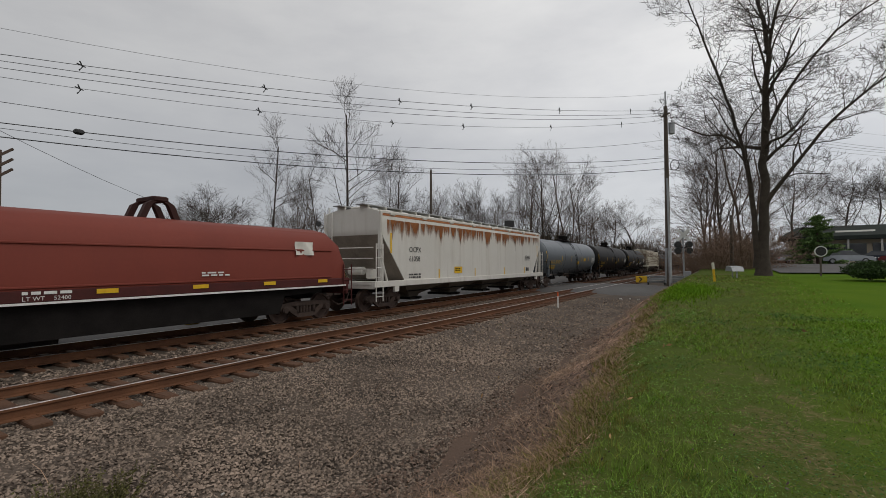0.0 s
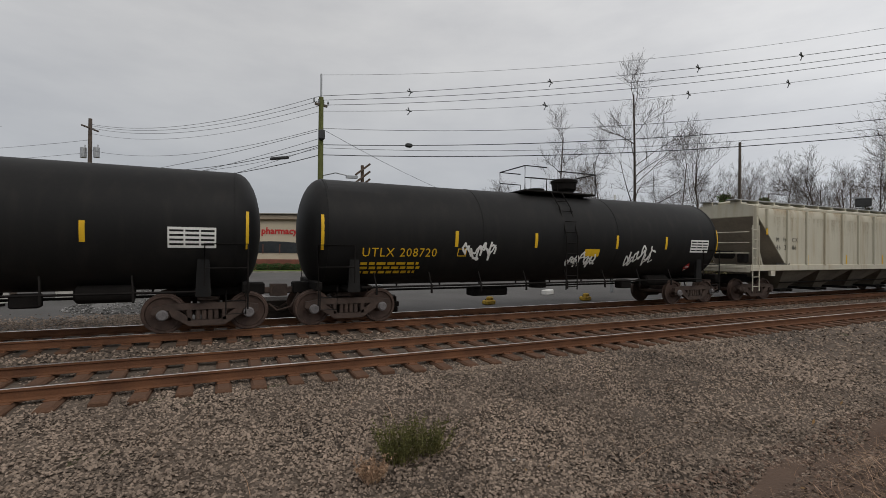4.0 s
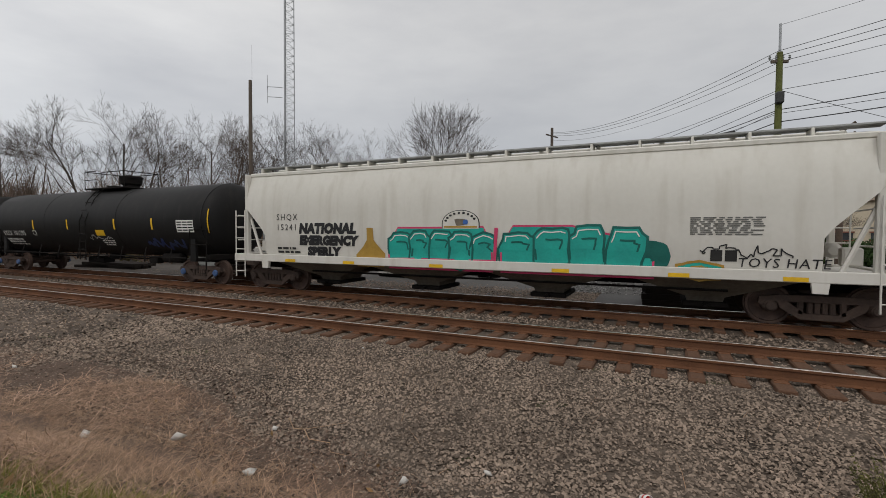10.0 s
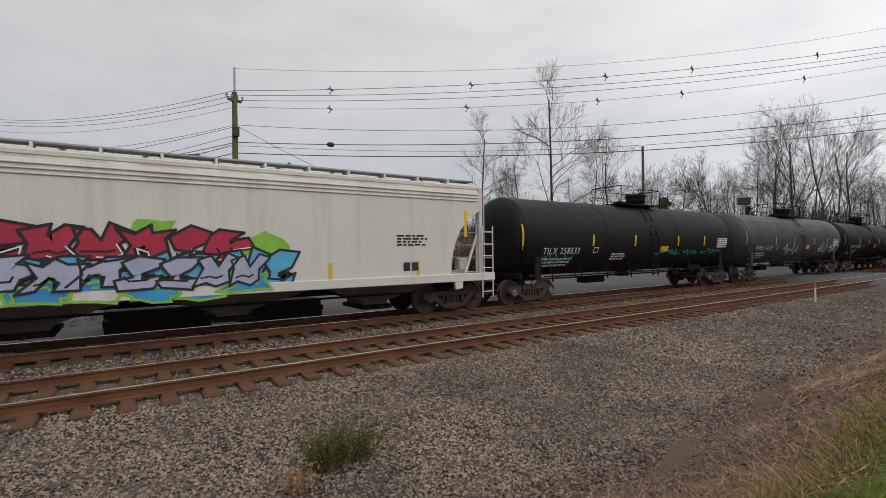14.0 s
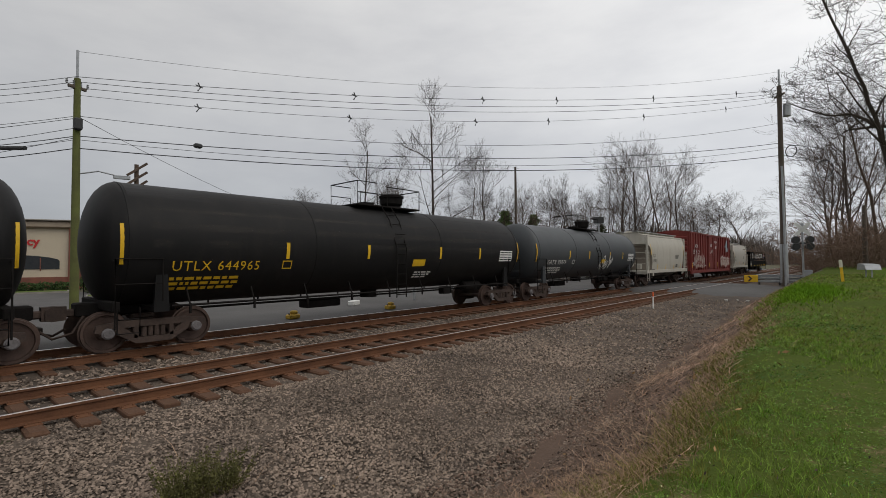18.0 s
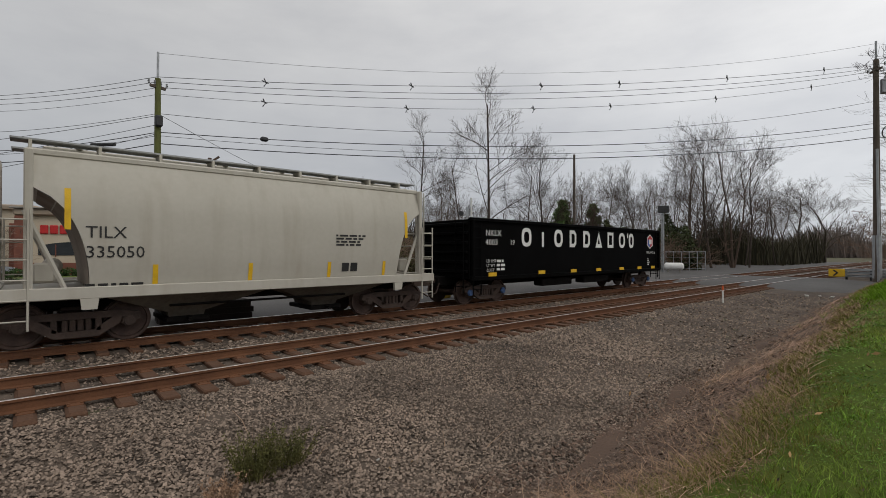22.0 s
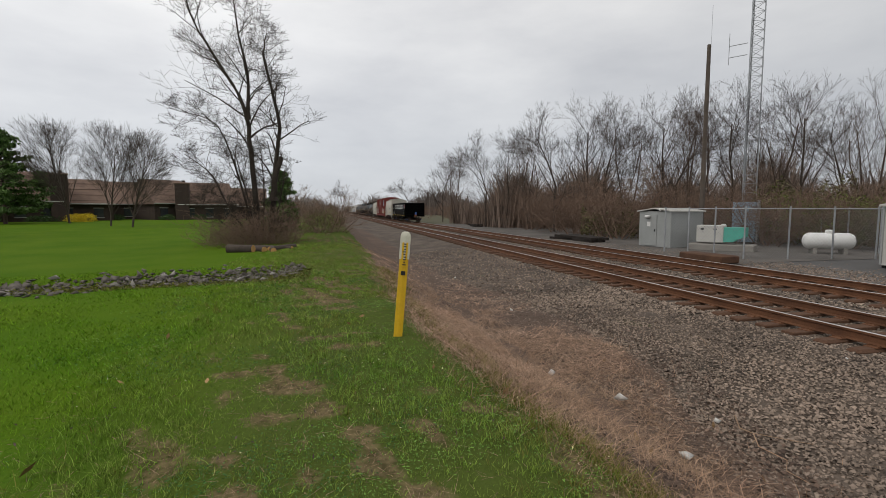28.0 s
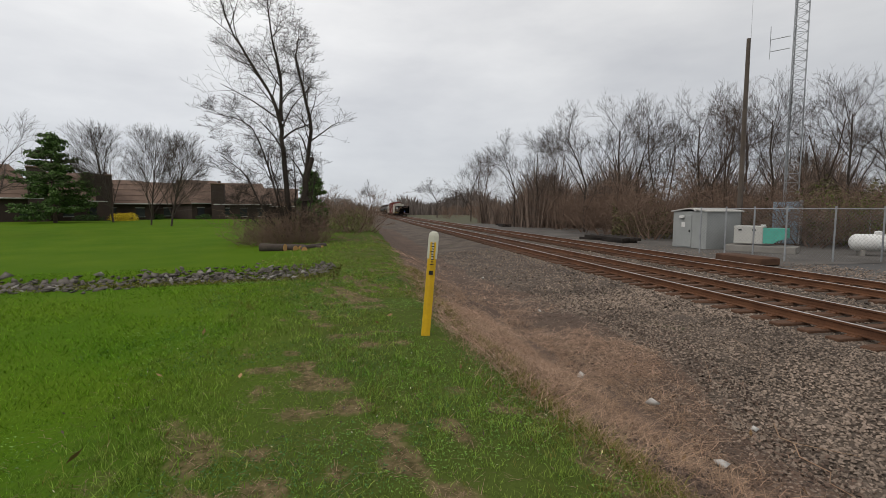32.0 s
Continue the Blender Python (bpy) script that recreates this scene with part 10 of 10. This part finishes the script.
meadow("dry_stalks", "scattered dry brown stalks and chaff on the stones", x[k], y[k], 0.015, 0.06, 0.0055, M_DRY, 3.2)
x, y = dense(500, -18, 26, 1.2, 7.0, 7)
meadow("tall_stalks", "scattered standing straw-coloured stalks", x, y, 0.08, 0.3, 0.005, M_DRY, 1.2)
# dirt under the weeds
xs = lines((-60, -20, 2), (-20, 40, 0.4))
vv, ff = [], []
for i, xx in enumerate(xs):
    for j in range(9):
        yy = float(border(xx)) - 0.06 + j * (0.09 + 0.1 * float(straw_reach(xx))) + (0.12 * math.sin(xx * 2.1 + j) if j > 1 else 0)
        vv.append((xx, yy, float(rise(xx, yy)) + (-0.006 if j == 0 else 0.008)))
for i in range(len(xs) - 1):
    for j in range(8):
        a = i * 9 + j
        ff.append((a, a + 9, a + 10, a + 1))
thing("dirt_strip", "bare brown dirt between grass and ballast", "dirt", kind="structure", me=bulk("dirt_strip", vv, ff, M_DIRT))
# clover flowers and leaves on the bank
x, y = dense(500, -9, 9, -2.0, 2.0, 4)
c = np.stack([x, y, rise(x, y) + 0.06], 1)
thing("small_flowers", "tiny white and yellow wildflowers in the grass", "wildflowers", kind="stuff", me=bulk("small_flowers", *leaflets(c, 0.009, rc), varied(mat("petal", (0.62, 0.62, 0.50), (0.60, 0.55, 0.20), 0.8), 0.3)))
x, y = dense(70, -9, 12, -2.0, 4.5, 5)
c = np.stack([x, y, rise(x, y) + 0.05], 1)
thing("fallen_leaves", "dry tan fallen leaves on the ground", "leaves", kind="stuff", me=bulk("fallen_leaves", *leaflets(c, 0.045, rc), varied(mat("dry_leaf", (0.30, 0.19, 0.09), (0.22, 0.13, 0.06), 0.9), 0.4)))


# the weed clumps in the ballast, white stones and litter
def clump(at_az, d, h, n, label, material):
    """Splayed feathery stems with small leaves up their length."""
    p = polar(at_az, d)
    t = thing("weed_clump", label, "weed", "weed clumps", at=pose(p.x, p.y, float(rise(p.x, p.y))))
    a, r = rc.uniform(0, 2 * math.pi, n), rc.uniform(0, 1, n) ** 0.6 * h * 0.35
    foot = np.stack([r * np.cos(a), r * np.sin(a), 0 * r], 1)
    hh = h * rc.uniform(0.45, 1.0, n)
    tip = foot * 2.0 + np.stack([rc.normal(0, 0.16, n) * hh, rc.normal(0, 0.16, n) * hh, hh], 1)
    g = G()
    for k in range(n):
        mid = foot[k] * 0.45 + tip[k] * 0.55
        g.tube([tuple(foot[k]), (mid[0], mid[1], mid[2] + 0.04 * h), tuple(tip[k])], [0.004, 0.003, 0.0015], 3, caps=False)
    o = part("stem_mass", g, material, t)
    o["kind"] = "stuff"
    f = rc.uniform(0.25, 1.02, (n, 26, 1))
    c = (foot[:, None] * (1 - f) + tip[:, None] * f + rc.normal(0, 0.016, (n, 26, 3))).reshape(-1, 3)
    o = part("leaf_mass", bulk("leaf_mass", *leaflets(c, 0.015, rc), material), None, t)
    o["kind"] = "stuff"


M_WEED = varied(mat("weed_green", (0.070, 0.074, 0.020), (0.110, 0.100, 0.032), 0.85, scale=3, fine=15), 0.4)
clump(19.8, 5.3, 0.46, 110, "green feathery weed clump in the ballast", M_WEED)
clump(23.6, 5.5, 0.40, 70, "green feathery weed clump in the ballast", M_WEED)
clump(16.4, 4.9, 0.26, 40, "yellowing weed tuft in the ballast", M_DRY)
M_PALE = mat("white_stone", (0.62, 0.60, 0.56), (0.45, 0.43, 0.40), 0.9, scale=8, fine=40)
for k, (az, el, s) in enumerate(((33.7, -23.6, 0.10), (-19.6, -27.0, 0.10), (-45.2, -21.5, 0.10), (-63.2, -19.1, 0.13), (-55.2, -21.0, 0.16), (-30.0, -28.0, 0.11), (-48, -25.5, 0.2), (4.0, -29.5, 0.12), (-68, -12, 0.12), (-75, -8.2, 0.12), (81.4, -3.0, 0.25), (80.6, -3.4, 0.3), (79.5, -4.2, 0.2), (40, -17, 0.05), (-35, -15, 0.06), (60, -13, 0.06))):
    d = (EYE + 0.46) / math.tan(radians(-el))
    p = polar(az, min(d, 30))
    vv, ff = pebbles(np.zeros((1, 3)), s, rc, 0.6)
    thing("pale_stone", "pale stone lying among the ballast and weeds", "stone", "pale stones", at=pose(p.x, p.y, float(rise(p.x, p.y)) + s * 0.22), me=bulk("pale_stone", vv, ff, M_PALE))
# litter: a crushed cup
p = polar(-1.3, 4.5)
cup = thing("litter", "crushed white paper cup with a red mark", "litter", at=pose(p.x, p.y, float(rise(p.x, p.y)) + 0.05, 70, 10, 30))
part("cup", G().lathe([(-0.06, 0.03), (0.05, 0.045), (0.06, 0.04), (-0.05, 0.025)], 12, "z"), M_WHITE, cup)
part("mark", G().lathe([(-0.01, 0.0375), (0.02, 0.0412)], 12, "z"), M_RED, cup)
# a dead branch over the ballast
br = thing("dead_branch", "thin bleached dead branch on the ballast", "branch")
a, b = polar(-44.0, 6.2), polar(-37.0, 5.0)
pts = [a.lerp(b, k / 6) + Vector((0.05 * math.sin(k * 2), 0.06 * math.cos(k * 3), 0)) for k in range(7)]
part("stem", G().tube([(q.x, q.y, float(rise(q.x, q.y)) + 0.04) for q in pts], [0.007, 0.007, 0.006, 0.006, 0.005, 0.004, 0.003], 5), M_DRY, br)
part("twig", G().tube([(pts[2].x, pts[2].y, float(rise(pts[2].x, pts[2].y)) + 0.04), (pts[2].x + 0.4, pts[2].y + 0.3, float(rise(pts[2].x + 0.4, pts[2].y + 0.3)) + 0.06)], [0.004, 0.002], 4), M_DRY, br)


# ---- far woods ----
def far_woods(az0, az1, d, h, label, material, seed, n):
    """A belt of distant bare trees: many fine uprights, uneven on top."""
    r = np.random.default_rng(seed)
    az = np.radians(r.uniform(az0, az1, n))
    dd = d * r.uniform(0.9, 1.25, n)
    hh = h * (0.55 + 0.45 * np.abs(np.sin(az * 9 + seed)) * r.uniform(0.6, 1.1, n) + 0.25 * np.sin(az * 41)) * r.uniform(0.5, 1.0, n)
    x, y = dd * np.sin(az), dd * np.cos(az)
    off = (y < 3) | (y > 19)
    x, y, hh = x[off], y[off], hh[off]
    v, f = blades(x, y, 0 * x - 0.4, hh, r.uniform(0.10, 0.5, len(x)) * d / 150, 0.22)
    return thing("far_woods", label, "woods", kind="stuff", me=bulk("far_woods", v, f, material))


M_FAR = varied(mat("far_bare_woods", (0.17, 0.14, 0.122), (0.125, 0.103, 0.09), 1.0, scale=0.05, fine=1), 0.3)
M_FARB = varied(mat("brown_bare_woods", (0.21, 0.155, 0.122), (0.145, 0.108, 0.085), 1.0, scale=0.05, fine=1), 0.35)
M_FARG = varied(mat("far_spring_woods", (0.055, 0.050, 0.028), (0.038, 0.034, 0.022), 1.0, scale=0.05, fine=1), 0.35)
az, d = np.radians(rc.uniform(55, 70.5, 24000)), rc.uniform(62, 72, 24000)
x, y = d * np.sin(az), d * np.cos(az)
h = (4.6 + 1.2 * np.sin(az * 60) + 0.8 * np.sin(az * 173)) * (0.7 + 0.5 * patchy(x, y, 0.4, 78))
thing("evergreen_belt", "dark green and brown evergreen belt beyond the crossing", "brush", kind="stuff", me=bulk("evergreen_belt", *leaflets(np.stack([x, y, -0.3 + h * rc.uniform(0, 1, 24000)], 1), 0.24, rc), varied(mat("belt_leaf", (0.045, 0.052, 0.018), (0.026, 0.036, 0.013), 0.9, scale=0.3, fine=3, var=0.5), 0.5)))
far_woods(-92, -70, 220, 12, "distant bare woods along the railway", M_FAR, 1, 5000)
far_woods(-76, -28, 62, 8.5, "brown leafless woods behind the yard", M_FARB, 2, 14000)
far_woods(-30, 2, 130, 7, "distant bare woods beyond the parking lot", M_FAR, 3, 3500)
far_woods(26, 36, 100, 6.0, "brown brush and woods beyond the road", M_FARG, 4, 1500)
far_woods(36, 88, 100, 9.5, "brown brush and budding woods beyond the road", M_FARG, 9, 9000)
far_woods(31, 57, 52, 3.6, "green-brown budding brush beyond the lot", M_FARG, 10, 5000)
far_woods(74, 92, 260, 14, "distant bare woods along the railway", M_FAR, 5, 4000)
far_woods(86, 112, 120, 9, "bare woods beyond the side street", M_FAR, 6, 3500)
far_woods(-128, -90, 135, 6.5, "bare woods behind the townhouses", M_FAR, 7, 4500)
far_woods(-92.5, -88.6, 60, 3.0, "brown brush beside the tracks", M_FARG, 8, 900)

# worn gravel over the yard beyond the far track
M_YARD = mat("yard_gravel", (0.135, 0.122, 0.11), (0.075, 0.067, 0.06), 0.95, scale=0.5, fine=18, bump=0.7, var=0.5)
v, f = sheet(lines((-70, -45, 5), (-45, -14.9, 1)), lines((15.28, 17.5, 0.25), (17.5, 34, 1.5)), 0.035)
thing("gravel_yard", "worn grey-brown gravel yard beside the far track", "gravel", kind="structure", me=bulk("gravel_yard", v, f, M_YARD))
n = 14000
x, y = -2 - rc.uniform(0, 1, n) ** 1.6 * 32, rc.uniform(15.2, 15.9, n) + np.abs(rc.normal(0, 1.0, n))
thing("yard_stones", "loose stones along the edge of the yard", "gravel", kind="stuff", me=bulk("yard_stones", *pebbles(np.stack([x, y, rise(x, y) + 0.02], 1), 0.065, rc, bedded=True), M_STONE))
# budding brush behind the yard: a mass of small spring leaves among the stems
M_BUDS = varied(mat("spring_buds", (0.125, 0.118, 0.045), (0.085, 0.070, 0.040), 0.9, scale=0.4, fine=3, var=0.5), 0.5)
for az0, az1, d0, d1, top, n in ((-43, -5, 35.5, 46, 4.3, 26000), (31, 57, 45, 54, 4.4, 15000), (-60, -43, 37, 46, 3.0, 5000)):
    az, d = np.radians(rc.uniform(az0, az1, n)), rc.uniform(d0, d1, n)
    x, y = d * np.sin(az), d * np.cos(az)
    h = top * (0.62 + 0.38 * np.sin(az * 37) * np.cos(az * 91 + d * 0.6)) * (0.75 + 0.5 * patchy(x, y, 0.5, 77))
    c = np.stack([x, y, -0.2 + h * rc.uniform(0, 1, n) ** 0.8], 1)
    thing("brush_leaves", "olive and brown budding leaves of the thicket", "brush", kind="stuff", me=bulk("brush_leaves", *leaflets(c, 0.15, rc), M_BUDS))

ties(near_track, TRACK_NEAR, -26, 44)
ties(far_track, TRACK_FAR, -20, 34)
motions()
